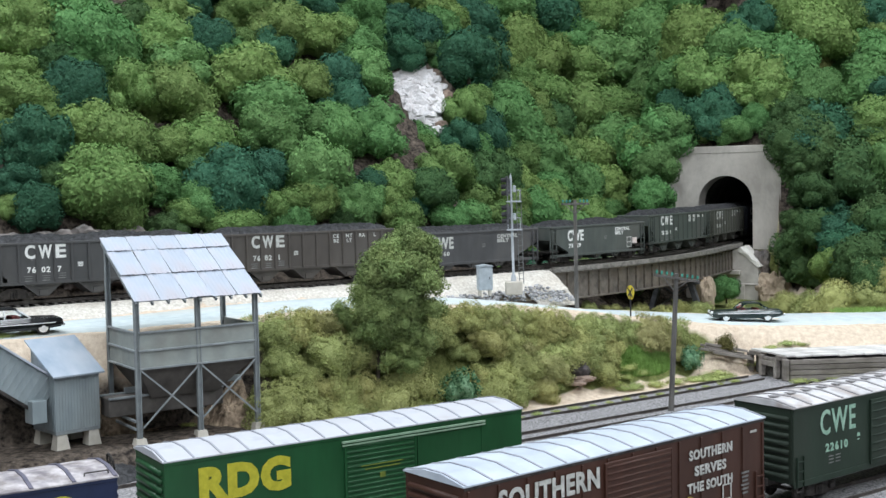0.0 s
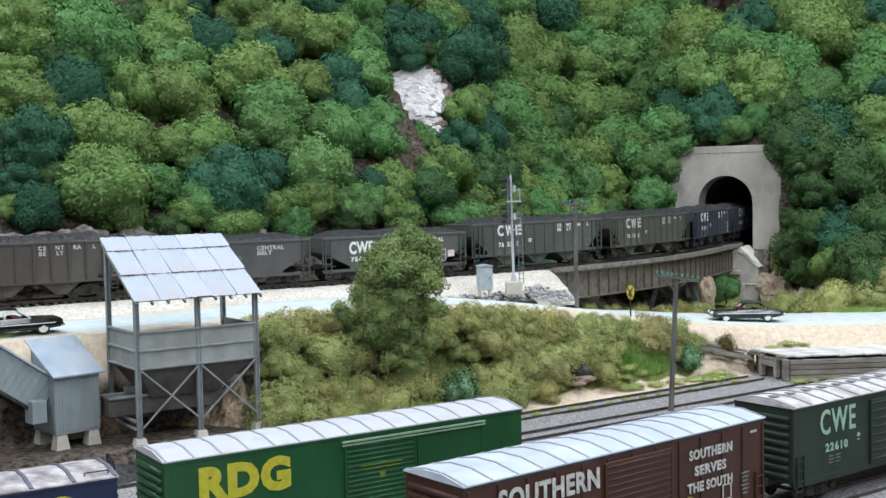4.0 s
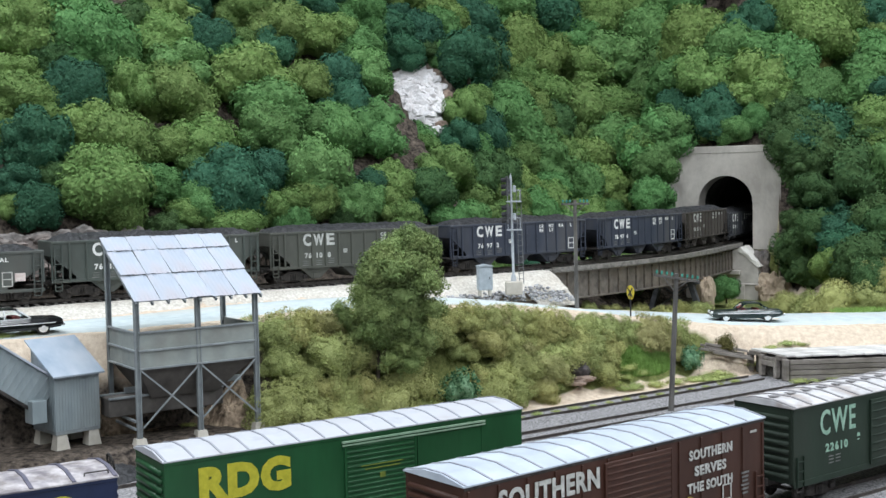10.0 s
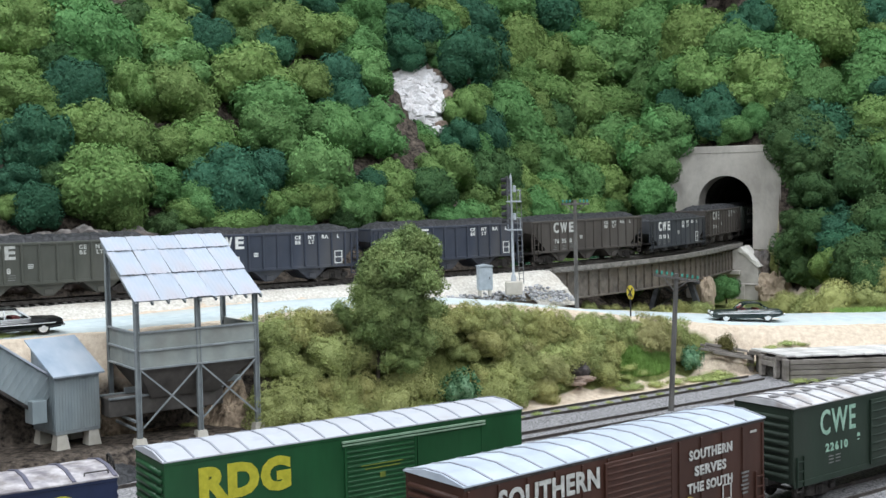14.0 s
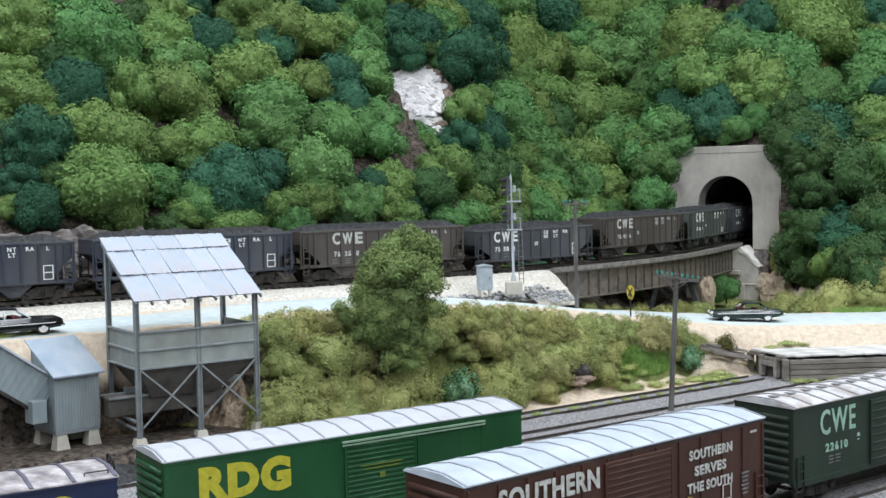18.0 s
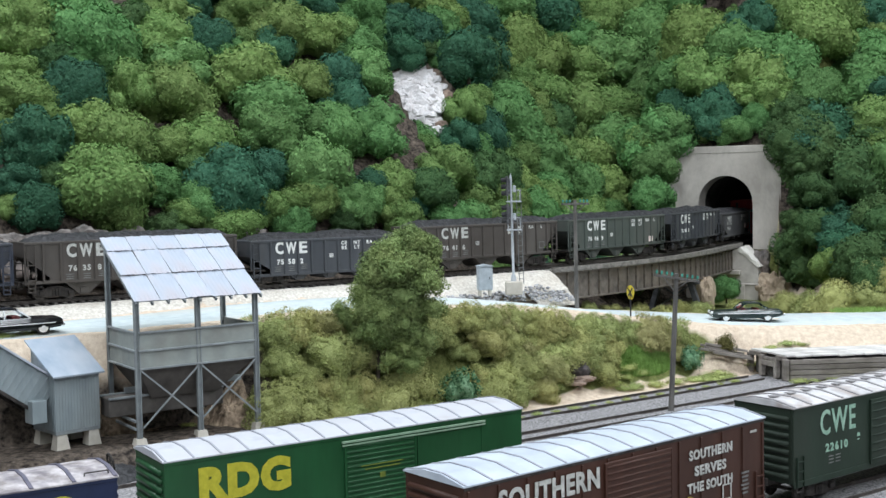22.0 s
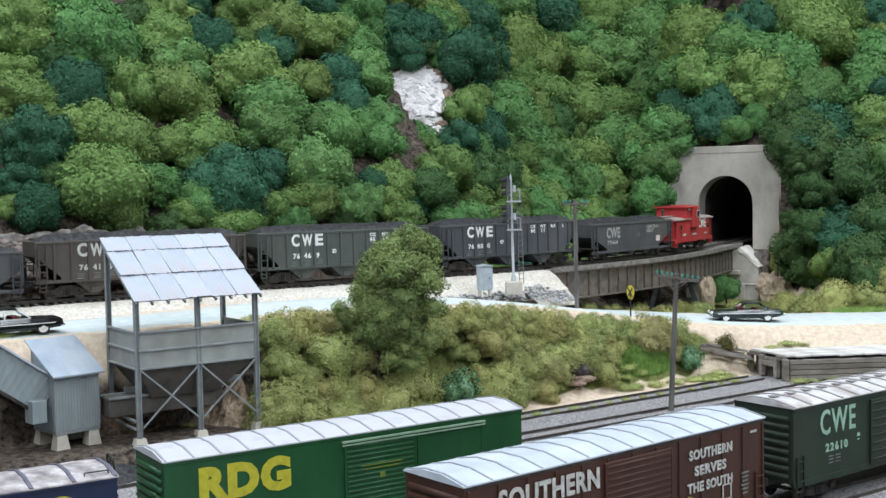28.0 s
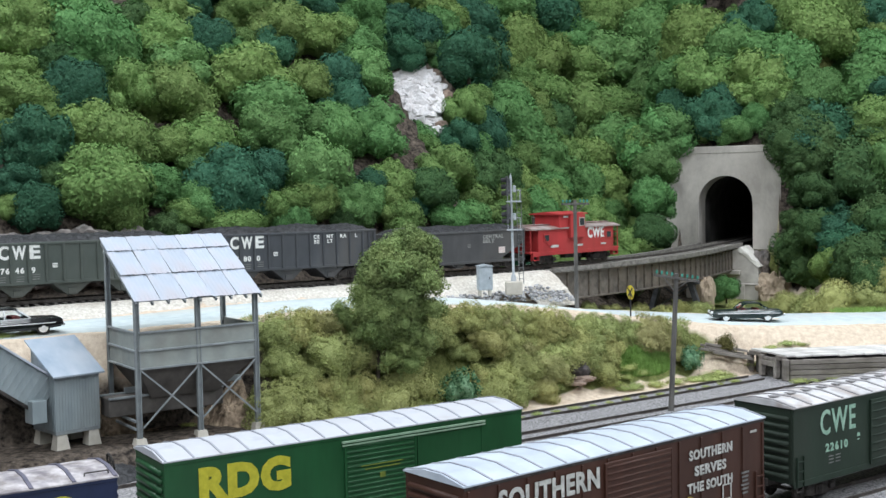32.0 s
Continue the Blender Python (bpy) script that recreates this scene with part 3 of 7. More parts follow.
def coal_mesh(length, seed):
    if (length, seed) in COALS:
        return COALS[(length, seed)]
    bm = bmesh.new()
    nx, ny = int(length * 7), 18
    grid = []
    for i in range(nx + 1):
        row = []
        for j in range(ny + 1):
            a, b = i / nx, j / ny
            edge = min(a * length, (1 - a) * length, b * 2.8 * 1.2, (1 - b) * 2.8 * 1.2)
            x, y = (a - 0.5) * length, (b - 0.5) * 2.8
            heap = 0.62 * (1 - math.exp(-edge * 1.3)) + 0.14 * noise.noise(Vector((x * 0.4, y * 0.3, seed * 7)))
            lump = 0.09 * noise.noise(Vector((x * 2.6, y * 2.6, seed))) + 0.06 * noise.noise(Vector((x * 6, y * 6, seed)))
            row.append(bm.verts.new((x + 0.04 * noise.noise(Vector((x * 5, y * 5, 9))), y, 3.42 + (heap * 1.2 + lump) * (0.15 + 0.85 * min(1, edge * 4)))))
        grid.append(row)
    for i in range(nx):
        for j in range(ny):
            bm.faces.new((grid[i][j], grid[i + 1][j], grid[i + 1][j + 1], grid[i][j + 1]))
    COALS[(length, seed)] = mesh_of(bm, "coal_load")
    return COALS[(length, seed)]


HOPPER_MESHES = {}


def hopper_meshes(style):
    """Meshes of a car kind: ribbed (13.9 m), short ribbed and smooth (12.4 m)."""
    if style in HOPPER_MESHES:
        return HOPPER_MESHES[style]
    L = 13.9 if style == "ribbed" else 12.4
    e, hw = L / 2, 1.5
    top, sill, cut, cz = {"ribbed": (3.58, 1.12, 1.5, 2.75), "short": (3.08, 0.70, 1.6, 2.05), "smooth": (3.08, 0.70, 2.2, 2.10)}[style]
    d = {"L": L, "top": top}
    bm = bmesh.new()
    y = 0.0
    prism(bm, [(-e, top), (-e, cz), (-e + cut, sill + 0.3), (-e + cut, sill), (e - cut, sill), (e - cut, sill + 0.3), (e, cz), (e, top)], y - 0.03, y + 0.03)
    d["side"] = mesh_of(bm, "side_sheet")
    bm = bmesh.new()
    prism(bm, [(e - 0.07, top), (e - 0.01, top), (e - 0.01, cz - 0.05), (e - cut - 1.6, sill - 0.2), (e - cut - 1.6, sill - 0.1), (e - 0.07, cz)], -hw + 0.04, hw - 0.04)
    d["end"] = mesh_of(bm, "end_sheet")
    d["chord"] = mesh_of(boxes((0, 0, top - 0.03, L, 0.2, 0.17), bev=0.03), "top_chord")
    d["endchord"] = mesh_of(boxes((0, 0, top - 0.03, 0.2, 2 * hw, 0.17), bev=0.03), "end_chord")
    d["sill"] = mesh_of(boxes((0, 0, sill + 0.02, L, 0.1, 0.2), bev=0.02), "side_sill")
    d["rib"] = mesh_of(boxes((0, 0, (top + sill) / 2, 0.14, 0.11, top - sill - 0.1), bev=0.03), "rib")
    d["post"] = mesh_of(boxes((0, 0, (cz + 0.9) / 2, 0.12, 0.1, cz - 0.7), bev=0.02), "end_post")
    bm = bmesh.new()
    prism(bm, [(-1.55, 1.35), (1.55, 1.35), (0.28, 0.28), (-0.28, 0.28)], -1.25, 1.25)
    box(bm, 0, -1.28, 0.52, 0.5, 0.1, 0.34, bev=0.02)
    d["bay"] = mesh_of(bm, "hopper_bay")
    d["centre"] = mesh_of(boxes((0, 0, 0.98, L + 0.2, 0.5, 0.3), (-e + 0.55, 0, 1.06, 1.1, 2.9, 0.08), (e - 0.55, 0, 1.06, 1.1, 2.9, 0.08), bev=0.02), "centre_sill")
    d["stirrup"] = mesh_of(boxes((-0.2, 0, 0.78, 0.05, 0.06, 0.5), (0.2, 0, 0.78, 0.05, 0.06, 0.5), (0, 0, 0.55, 0.45, 0.06, 0.06), (0, 0, 0.8, 0.45, 0.06, 0.06)), "stirrup_step")
    d["panel"] = mesh_of(boxes((0, 0, 0, 0.62, 0.02, 0.06), (0, 0, 0.42, 0.62, 0.02, 0.06), (0, 0, -0.42, 0.62, 0.02, 0.06), (-0.28, 0, 0, 0.06, 0.02, 0.84), (0.28, 0, 0, 0.06, 0.02, 0.84)), "stencil_box")
    d["square"] = mesh_of(boxes((0, 0, 0.24, 0.5, 0.02, 0.05), (0, 0, -0.24, 0.5, 0.02, 0.05), (-0.24, 0, 0, 0.05, 0.02, 0.5), (0.24, 0, 0, 0.05, 0.02, 0.5)), "stencil_box")
    d["lines"] = mesh_of(boxes((0, 0, 0.14, 0.5, 0.015, 0.05), (0.03, 0, 0, 0.42, 0.015, 0.05), (0, 0, -0.14, 0.46, 0.015, 0.05)), "data_stencil")
    d["tag"] = mesh_of(boxes((0, 0, 0.1, 0.34, 0.02, 0.07), (0, 0, 0, 0.34, 0.02, 0.06), (0, 0, -0.1, 0.3, 0.02, 0.06)), "stencil_tag")
    d["brake"] = None
    bm = bmesh.new()
    bmesh.ops.create_circle(bm, segments=14, radius=0.3)
    for ed in list(bm.edges):
        a, b = ed.verts[0].co.copy(), ed.verts[1].co.copy()
        rod(bm, a, b, 0.03, n=5)
    for k in range(3):
        c = Vector((math.cos(k * 2.09), math.sin(k * 2.09), 0)) * 0.3
        rod(bm, (0, 0, 0), c, 0.025, n=5)
    d["brake"] = mesh_of(bm, "brake_wheel")
    HOPPER_MESHES[style] = d
    return d


PAINTS = {
    "charcoal": carpaint("charcoal_car_paint", (0.075, 0.075, 0.077)),
    "brownish": carpaint("brown_grey_car_paint", (0.085, 0.072, 0.064)),
    "olive": carpaint("olive_grey_car_paint", (0.095, 0.098, 0.082)),
    "green": carpaint("green_grey_car_paint", (0.084, 0.100, 0.089)),
    "navy": carpaint("blue_black_car_paint", (0.048, 0.057, 0.084), 0.55),
    "slate": carpaint("slate_car_paint", (0.068, 0.073, 0.084)),
    "smooth": carpaint("plain_dark_grey_car_paint", (0.086, 0.086, 0.090), 0.65),
    "greenlight": carpaint("dusty_green_grey_car_paint", (0.095, 0.108, 0.10), 0.65),
}
WORDS = {"charcoal": "dark grey", "brownish": "brownish grey", "olive": "olive grey", "green": "greenish grey", "navy": "blue-black", "slate": "slate blue", "smooth": "plain dark grey", "greenlight": "dusty green-grey"}
REDPLACARD = surf("pink_placard", (0.60, 0.48, 0.45), (0.78, 0.70, 0.67), 4, 0.7, 0.0)


def hopper(style, paint, number, letter=None, seed=0, placard=None, mark=""):
    d, P_ = hopper_meshes(style), PAINTS[paint]
    L = d["L"]
    e = L / 2
    letter = letter or LETTERWHITE
    side = "smooth-sided" if style == "smooth" else "ribbed"
    car = thing("hopper_car", Matrix(), f"{WORDS[paint]} {side} hopper car loaded with coal", "hopper car", "coal train cars")
    for k in (0, 180):
        inst("side_sheet", d["side"], P_, car, off(0, -1.5 if k else 1.5, 0))
        inst("end_sheet", d["end"], P_, car, off(0, 0, 0, k))
    inst("centre_sill", d["centre"], TRUCKBLACK, car)
    for y in (-1.5, 1.5):
        inst("top_chord", d["chord"], P_, car, off(0, y, 0))
        inst("side_sill", d["sill"], P_, car, off(0, y, 0))
        if style != "smooth":
            n_ = 12 if style == "ribbed" else 10
            x0 = -e + (1.125 if style == "ribbed" else 1.5)
            for i in range(n_):
                inst("rib", d["rib"], P_, car, off(x0 + i * (-2 * x0) / (n_ - 1), y + math.copysign(0.06, y), 0))
        for k in (-1, 1):
            inst("end_post", d["post"], P_, car, off(k * (e - 0.06), y, 0.35))
            inst("ladder", LADDER, P_, car, off(k * (e - 0.42), y + math.copysign(0.12, y), 1.05 + d["top"] - 3.58), "steel ladder")
            inst("stirrup_step", d["stirrup"], P_, car, off(k * (e - 0.42), y, 0.4 * (d["top"] - 3.58)))
    for k in (-1, 1):
        inst("end_chord", d["endchord"], P_, car, off(k * (e - 0.1), 0, 0))
        inst("coupler", COUPLER, TRUCKBLACK, car, off(k * (e - 0.05), 0, 0, 0 if k > 0 else 180))
        add_truck(car, k * (e - 1.95))
    inst("brake_wheel", d["brake"], P_, car, off(-e - 0.12, 0.5, 2.3, 0, 0, 90))
    for x in ((-3.3, 0, 3.3) if style == "ribbed" else (-2.4, 0, 2.4)):
        inst("hopper_bay", d["bay"], P_, car, off(x, 0, 0))
    inst("coal_load", coal_mesh(L - 0.3, seed % 3), COALBLACK, car, off(0, 0, d["top"] - 3.58), "heaped black coal")
    y = -1.535 if style == "smooth" else -1.54
    tx = -e + (3.75 if style == "ribbed" else 3.15)
    small = letter
    if style == "smooth":
        lettering("road_letters", "CWE", 0.86, tx, y, 2.27, letter, car, width=2.0, spread=1.1)
        lettering("car_number", number, 0.32, tx - 0.12, y, 1.48, letter, car, spread=1.25, width=1.5 if len(number) > 2 else None)
        inst("stencil_tag", d["tag"], LETTERFAINT, car, off(-e + 7.0, y, 2.0))
        if mark:
            inst("stencil_box", d["panel"], LETTERDUSTY, car, off(e - 2.2, y, 1.45))
        lettering("road_name", "CENTRAL", 0.27, -e + 8.3, y, 2.62, small, car, width=2.0, align="LEFT", spread=1.2)
        lettering("road_name", "BELT", 0.27, -e + 8.3, y, 2.28, small, car, width=1.1, align="LEFT", spread=1.1)
    else:
        # each letter stands in a panel between two ribs
        gap = (L - 2.25) / 11 if style == "ribbed" else (L - 3.0) / 9
        first = -e + (1.125 if style == "ribbed" else 1.5)
        n0 = 1.5 if style == "ribbed" else 0.5
        high, low_, mid_, name_ = (3.0, 1.92, 1.42, 3.22) if style == "ribbed" else (2.52, 1.58, 1.12, 2.72)
        for k, ch in enumerate("CWE"):
            lettering("road_letter", ch, 0.82, first + gap * (n0 + k) + (0.16, 0, -0.16)[k], y, high, letter, car, width=0.64 if ch != "W" else 0.84)
        for k, ch in enumerate((number[:2], number[2:4], number[4:])):
            if ch:
                lettering("car_number", ch, 0.34, first + gap * (n0 + k) + (0.2, 0, -0.25)[k], y, low_, letter, car, spread=1.25)
        for k, (dz, dx) in enumerate(((0, 0), (0, 0), (0.1, -0.1))):
            inst("data_stencil", d["lines"], LETTERFAINT, car, off(first + gap * (n0 + k) + dx, y, mid_ + dz))
        inst("stencil_tag", d["tag"], letter, car, off(first + gap * 4.5, y, mid_ + 0.75))
        if mark:
            inst("stencil_box", d["panel" if mark == "eight" else "square"], LETTERWHITE if mark == "eight" else LETTERFAINT, car, off(first + gap * (10.5 if style == "ribbed" else 8.5), y, 1.75 if style == "ribbed" else 1.3))
        n1 = 7.5 if style == "ribbed" else 5.5
        for k, ch in enumerate(("CE", "NT", "RA", "L")):
            lettering("road_name", ch, 0.25, first + gap * (n1 + k), y, name_, small, car, spread=1.3)
        for k, ch in enumerate(("BE", "LT")):
            lettering("road_name", ch, 0.25, first + gap * (n1 + k), y, name_ - 0.34, small, car, spread=1.3)
    if placard:
        inst("placard", mesh_of(boxes((0, 0, 0, 0.62, 0.03, 0.5), bev=0.01), "placard"), REDPLACARD, car, off(placard, y - 0.02, 1.55))
    return car


CABOOSERED = carpaint("caboose_red_paint", (0.50, 0.045, 0.047), 0.6, (0.32, 0.06, 0.05), 0.55)
ROOFDUST = surf("dusty_grey_roof", (0.24, 0.19, 0.175), (0.40, 0.34, 0.32), 1.5, 0.85, 0.2, grime=(0.26, 0.08, 0.07), grime_scale=0.8, grime_amount=0.7)
DARKGLASS = surf("dark_window_glass", (0.02, 0.025, 0.03), (0.04, 0.05, 0.05), 1, 0.12, 0.0, spec=0.6)
PALEFRAME = surf("window_frame_paint", (0.36, 0.30, 0.27), (0.5, 0.42, 0.38), 3, 0.7, 0.0)


def caboose():
    c = thing("caboose", Matrix(), "red caboose with a wide cupola and a dusty grey roof", "caboose", "coal train cars")
    e = 5.3
    bm = bmesh.new()
    box(bm, 0.1, 0, 1.94, 9.0, 2.9, 2.04, bev=0.03)
    part("body", bm, CABOOSERED, c)
    bm = bmesh.new()
    prism(bm, [(-1.6, 2.92), (-1.6, 3.02), (-0.9, 3.18), (0, 3.24), (0.9, 3.18), (1.6, 3.02), (1.6, 2.92)], -e, e)
    bmesh.ops.rotate(bm, verts=bm.verts, cent=(0, 0, 0), matrix=Matrix.Rotation(math.pi / 2, 3, "Z"))
    part("roof", bm, ROOFDUST, c, "dusty grey roof")
    for k in (-1, 1):
        part("running_board", boxes((k * 3.5, 0, 3.30, 3.4, 0.8, 0.06), bev=0.01), ROOFDUST, c, "pale roof walk")
    bm = bmesh.new()
    box(bm, -0.6, 0, 3.55, 2.9, 3.0, 1.1, bev=0.04)
    part("cupola", bm, CABOOSERED, c)
    bm = bmesh.new()
    prism(bm, [(-1.75, 4.08), (-1.75, 4.16), (0, 4.32), (1.75, 4.16), (1.75, 4.08)], -1.7, 1.7)
    bmesh.ops.rotate(bm, verts=bm.verts, cent=(0, 0, 0), matrix=Matrix.Rotation(math.pi / 2, 3, "Z"))
    bmesh.ops.translate(bm, verts=bm.verts, vec=(-0.6, 0, 0))
    part("cupola_roof", bm, CABOOSERED, c)
    for y in (-1, 1):
        bay = part("cupola_bay", boxes((-0.1, y * 1.6, 3.1, 1.75, 0.34, 1.9), bev=0.04), CABOOSERED, c)
        w_ = part("window", boxes((0.35, y * 1.78, 3.45, 0.66, 0.05, 0.72), bev=0.02), PALEFRAME, bay)
    for x, z in ((0.35, 3.45),):
        part("pane", boxes((x, -1.81, z, 0.5 if x > 0 else 0.36, 0.02, 0.56 if x > 0 else 0.46)), DARKGLASS, c, "dark window pane")
    for x in (-3.5, 3.95):
        w_ = part("window", boxes((x, -1.47, 2.25, 0.72, 0.06, 0.66), bev=0.02), CABOOSERED, c)
        part("pane", boxes((x, -1.505, 2.25, 0.5, 0.02, 0.46)), DARKGLASS, w_, "dark window pane")
    part("side_sill", boxes((0, -1.47, 1.0, 10.2, 0.08, 0.3), (0, 1.47, 1.0, 10.2, 0.08, 0.3), bev=0.01), CABOOSERED, c)
    part("platform", boxes((-4.8, 0, 1.12, 1.1, 2.8, 0.12), (4.8, 0, 1.12, 1.1, 2.8, 0.12), bev=0.02), CABOOSERED, c)
    for k in (-1, 1):
        for y in (-1.35, 1.35):
            bm = bmesh.new()
            rod(bm, (k * 5.2, y, 1.15), (k * 5.2, y, 2.95), 0.045, n=6)
            rod(bm, (k * 4.4, y * 1.03, 1.2), (k * 4.42, y * 1.03, 2.6), 0.04, n=6)
            part("grab_post", bm, CABOOSERED, c)
            part("step", boxes((k * 4.75, y, 0.52, 0.62, 0.34, 0.06), (k * 4.75, y, 0.82, 0.62, 0.34, 0.06), (k * 4.44, y, 0.82, 0.05, 0.3, 0.66), (k * 5.06, y, 0.82, 0.05, 0.3, 0.66)), CABOOSERED, c)
        bm = bmesh.new()
        for z in (1.6, 2.0, 2.4):
            rod(bm, (k * 5.22, -1.35, z), (k * 5.22, 1.35, z), 0.03, n=6)
        for y in (-0.5, 0.5):
            rod(bm, (k * 5.24, y, 1.15), (k * 5.24, y, 3.0), 0.03, n=6)
        part("end_railing", bm, CABOOSERED, c)
        inst("coupler", COUPLER, TRUCKBLACK, c, off(k * (e - 0.05), 0, 0, 0 if k > 0 else 180))
        add_truck(c, k * 3.3)
    bm = bmesh.new()
    rod(bm, (-3.0, 0.5, 3.1), (-3.0, 0.5, 3.85), 0.12, n=8)
    rod(bm, (-3.0, 0.5, 3.85), (-3.0, 0.5, 3.96), 0.2, 0.05, n=8)
    part("stove_pipe", bm, TRUCKBLACK, c)
    bm = bmesh.new()
    for a, b in (((-3.9, -1.5, 2.5), (-3.4, -1.52, 1.7)), ((-3.4, -1.52, 1.7), (-2.9, -1.52, 1.62))):
        rod(bm, a, b, 0.035, n=5)
    part("grab_rail", bm, CABOOSERED, c)
    part("centre_frame", boxes((0, 0, 0.98, 10.4, 0.6, 0.28), (0, -0.8, 0.75, 2.0, 0.6, 0.5), bev=0.03), TRUCKBLACK, c)
    lettering("road_letters", "CWE", 0.86, 2.35, -1.475, 2.45, LETTERWHITE, c, width=2.0, spread=1.1)
    part("number_bar", boxes((0.2, -1.47, 1.52, 1.1, 0.02, 0.16), (-2.6, -1.47, 1.55, 0.9, 0.02, 0.22), (3.3, -1.47, 1.5, 0.6, 0.02, 0.14)), LETTERDUSTY, c)
    part("number_bar", boxes((-1.15, -1.52, 3.9, 0.8, 0.02, 0.14)), LETTERDUSTY, c)
    return c


# distance of each car's front end along the line at 12 s, and the train's travel from then on
TRAIN = [
    (-67.8, hopper("ribbed", "charcoal", "76027", seed=0)),
    (-52.9, hopper("ribbed", "brownish", "76821", LETTERDUSTY, seed=1)),
    (-37.87, hopper("smooth", "smooth", "75160", LETTERDUSTY, seed=2)),
    (-24.55, hopper("smooth", "greenlight", "75469", LETTERWHITE, seed=0, placard=4.75, mark="eight")),
    (-11.75, hopper("ribbed", "green", "76337", seed=1, mark="square")),
    (2.96, hopper("ribbed", "olive", "76108", LETTERDUSTY, seed=2)),
    (17.85, hopper("ribbed", "navy", "76973", seed=0, mark="eight")),
    (32.81, hopper("ribbed", "navy", "76974", seed=1, mark="eight")),
    (47.3, hopper("ribbed", "brownish", "76358", LETTERDUSTY, seed=2)),
    (62.16, hopper("short", "slate", "75582", seed=0, mark="eight")),
    (75.25, hopper("ribbed", "brownish", "76416", LETTERDUSTY, seed=1, mark="square")),
    (90.0, hopper("ribbed", "green", "76469", seed=2, placard=4.7)),
    (104.9, hopper("ribbed", "slate", "76800", seed=0)),
    (120.1, hopper("smooth", "smooth", "75464", LETTERWORN, seed=1, placard=3.9)),
    (132.9, caboose()),
]
LENGTHS = [14.6] * 2 + [13.1] * 2 + [14.6] * 5 + [13.1] + [14.6] * 3 + [13.1, 10.6]
TRAVEL = [-63.04, -52.85, -42.66, -32.41, -22.02, -11.09, 0.0, 10.73, 20.99, 30.93, 40.29, 49.56, 58.71, 67.73, 76.85, 86.37, 96.31]


def travel(t):
    k = min(int(t // 2), 15)
    f = t / 2 - k
    p0 = TRAVEL[k - 1] if k else 2 * TRAVEL[0] - TRAVEL[1]
    p1, p2 = TRAVEL[k], TRAVEL[k + 1]
    p3 = TRAVEL[k + 2] if k < 15 else 2 * TRAVEL[16] - TRAVEL[15]
    return 0.5 * (2 * p1 + (p2 - p0) * f + (2 * p0 - 5 * p1 + 4 * p2 - p3) * f * f + (3 * p1 - p0 - 3 * p2 + p3) * f ** 3)


def car_pose(s, half):
    """A car's pose on its two trucks; s: the place of its middle."""
    a, b = way(s - half), way(s + half)
    m = [(p + q) / 2 for p, q in zip(a, b)]
    h = math.atan2(b[1] - a[1], b[0] - a[0])
    tilt = math.atan2(b[2] - a[2], math.hypot(b[0] - a[0], b[1] - a[1]))
    return Matrix.Translation(at(m[0], m[1], m[2])) @ Matrix.Rotation(h, 4, "Z") @ Matrix.Rotation(-tilt, 4, "Y")


def motions():
    times = [i * 0.5 for i in range(65)]
    for (front, car), length in zip(TRAIN, LENGTHS):
        body = {14.6: 13.9, 13.1: 12.4, 10.6: 10.6}[length]
        half = body / 2 - 1.95 if length > 11 else 3.3
        walk(car, [(t, car_pose(front + body / 2 - travel(t), half)) for t in times])
    # all wheels turn alike
    ticks = [i * 0.1 for i in range(321)]
    spun = {}
    for d, ob in SETS:
        if d not in spun:
            walk(ob, [(t, off(d, 0, 0.42) @ Matrix.Rotation(-travel(t) / 0.42, 4, "Y")) for t in ticks])
            spun[d] = ob.animation_data
        else:
            ob.rotation_mode = "QUATERNION"
            keys = ob.animation_data_create()
            keys.action = spun[d].action
            keys.action_slot = spun[d].action_slot


# ---- tunnel portal ----
def arch(r, spring, base, n=20):
    pts = [(-r, base)]
    pts += [(-r * math.cos(math.pi * i / n), spring + r * math.sin(math.pi * i / n)) for i in range(n + 1)]
    return pts + [(r, base)]


PORTAL = place(PX + 0.25, PY - 0.1, PZ, math.degrees(PH) - 90)
portal = thing("tunnel_portal", PORTAL, "weathered grey concrete tunnel portal with an arched mouth", "tunnel portal")
bm = bmesh.new()
BORE, SPRING, FLOORZ = 2.95, 4.12, -0.9
inner = arch(BORE, SPRING, FLOORZ)
outer = [(-7.2, FLOORZ), (-6.7, 4.0), (-6.0, 7.0), (-5.65, 9.5)] + [(x, 9.5) for x in np.linspace(-4.9, 5.2, 15)] + [(5.9, 9.5), (5.95, 7.0), (5.9, 4.0), (5.2, FLOORZ)]
for y0, y1 in ((0, 2.9),):
    ia = [[bm.verts.new((x, y, z)) for x, z in inner] for y in (y0, y1)]
    oa = [[bm.verts.new((x, y, z)) for x, z in outer] for y in (y0, y1)]
    n_ = len(inner)
    assert len(inner) == len(outer), (len(inner), len(outer))
    for i in range(n_ - 1):
        bm.faces.new((ia[0][i], ia[0][i + 1], oa[0][i + 1], oa[0][i]))
        bm.faces.new((ia[1][i + 1], ia[1][i], oa[1][i], oa[1][i + 1]))
        bm.faces.new((ia[0][i + 1], ia[0][i], ia[1][i], ia[1][i + 1]))
        bm.faces.new((oa[0][i], oa[0][i + 1], oa[1][i + 1], oa[1][i]))
bmesh.ops.recalc_face_normals(bm, faces=bm.faces)
part("portal_wall", bm, CONCRETE, portal)
part("coping", boxes((0.12, 0.44, 9.89, 11.6, 0.96, 0.78), bev=0.05), CONCRETE, portal, "pale concrete coping")
bm = bmesh.new()
# bore lining much darker than the portal's concrete
BOREDARK = surf("dark_bore_lining", (0.03, 0.028, 0.026), (0.09, 0.085, 0.08), 0.6, 0.95, 0.3)
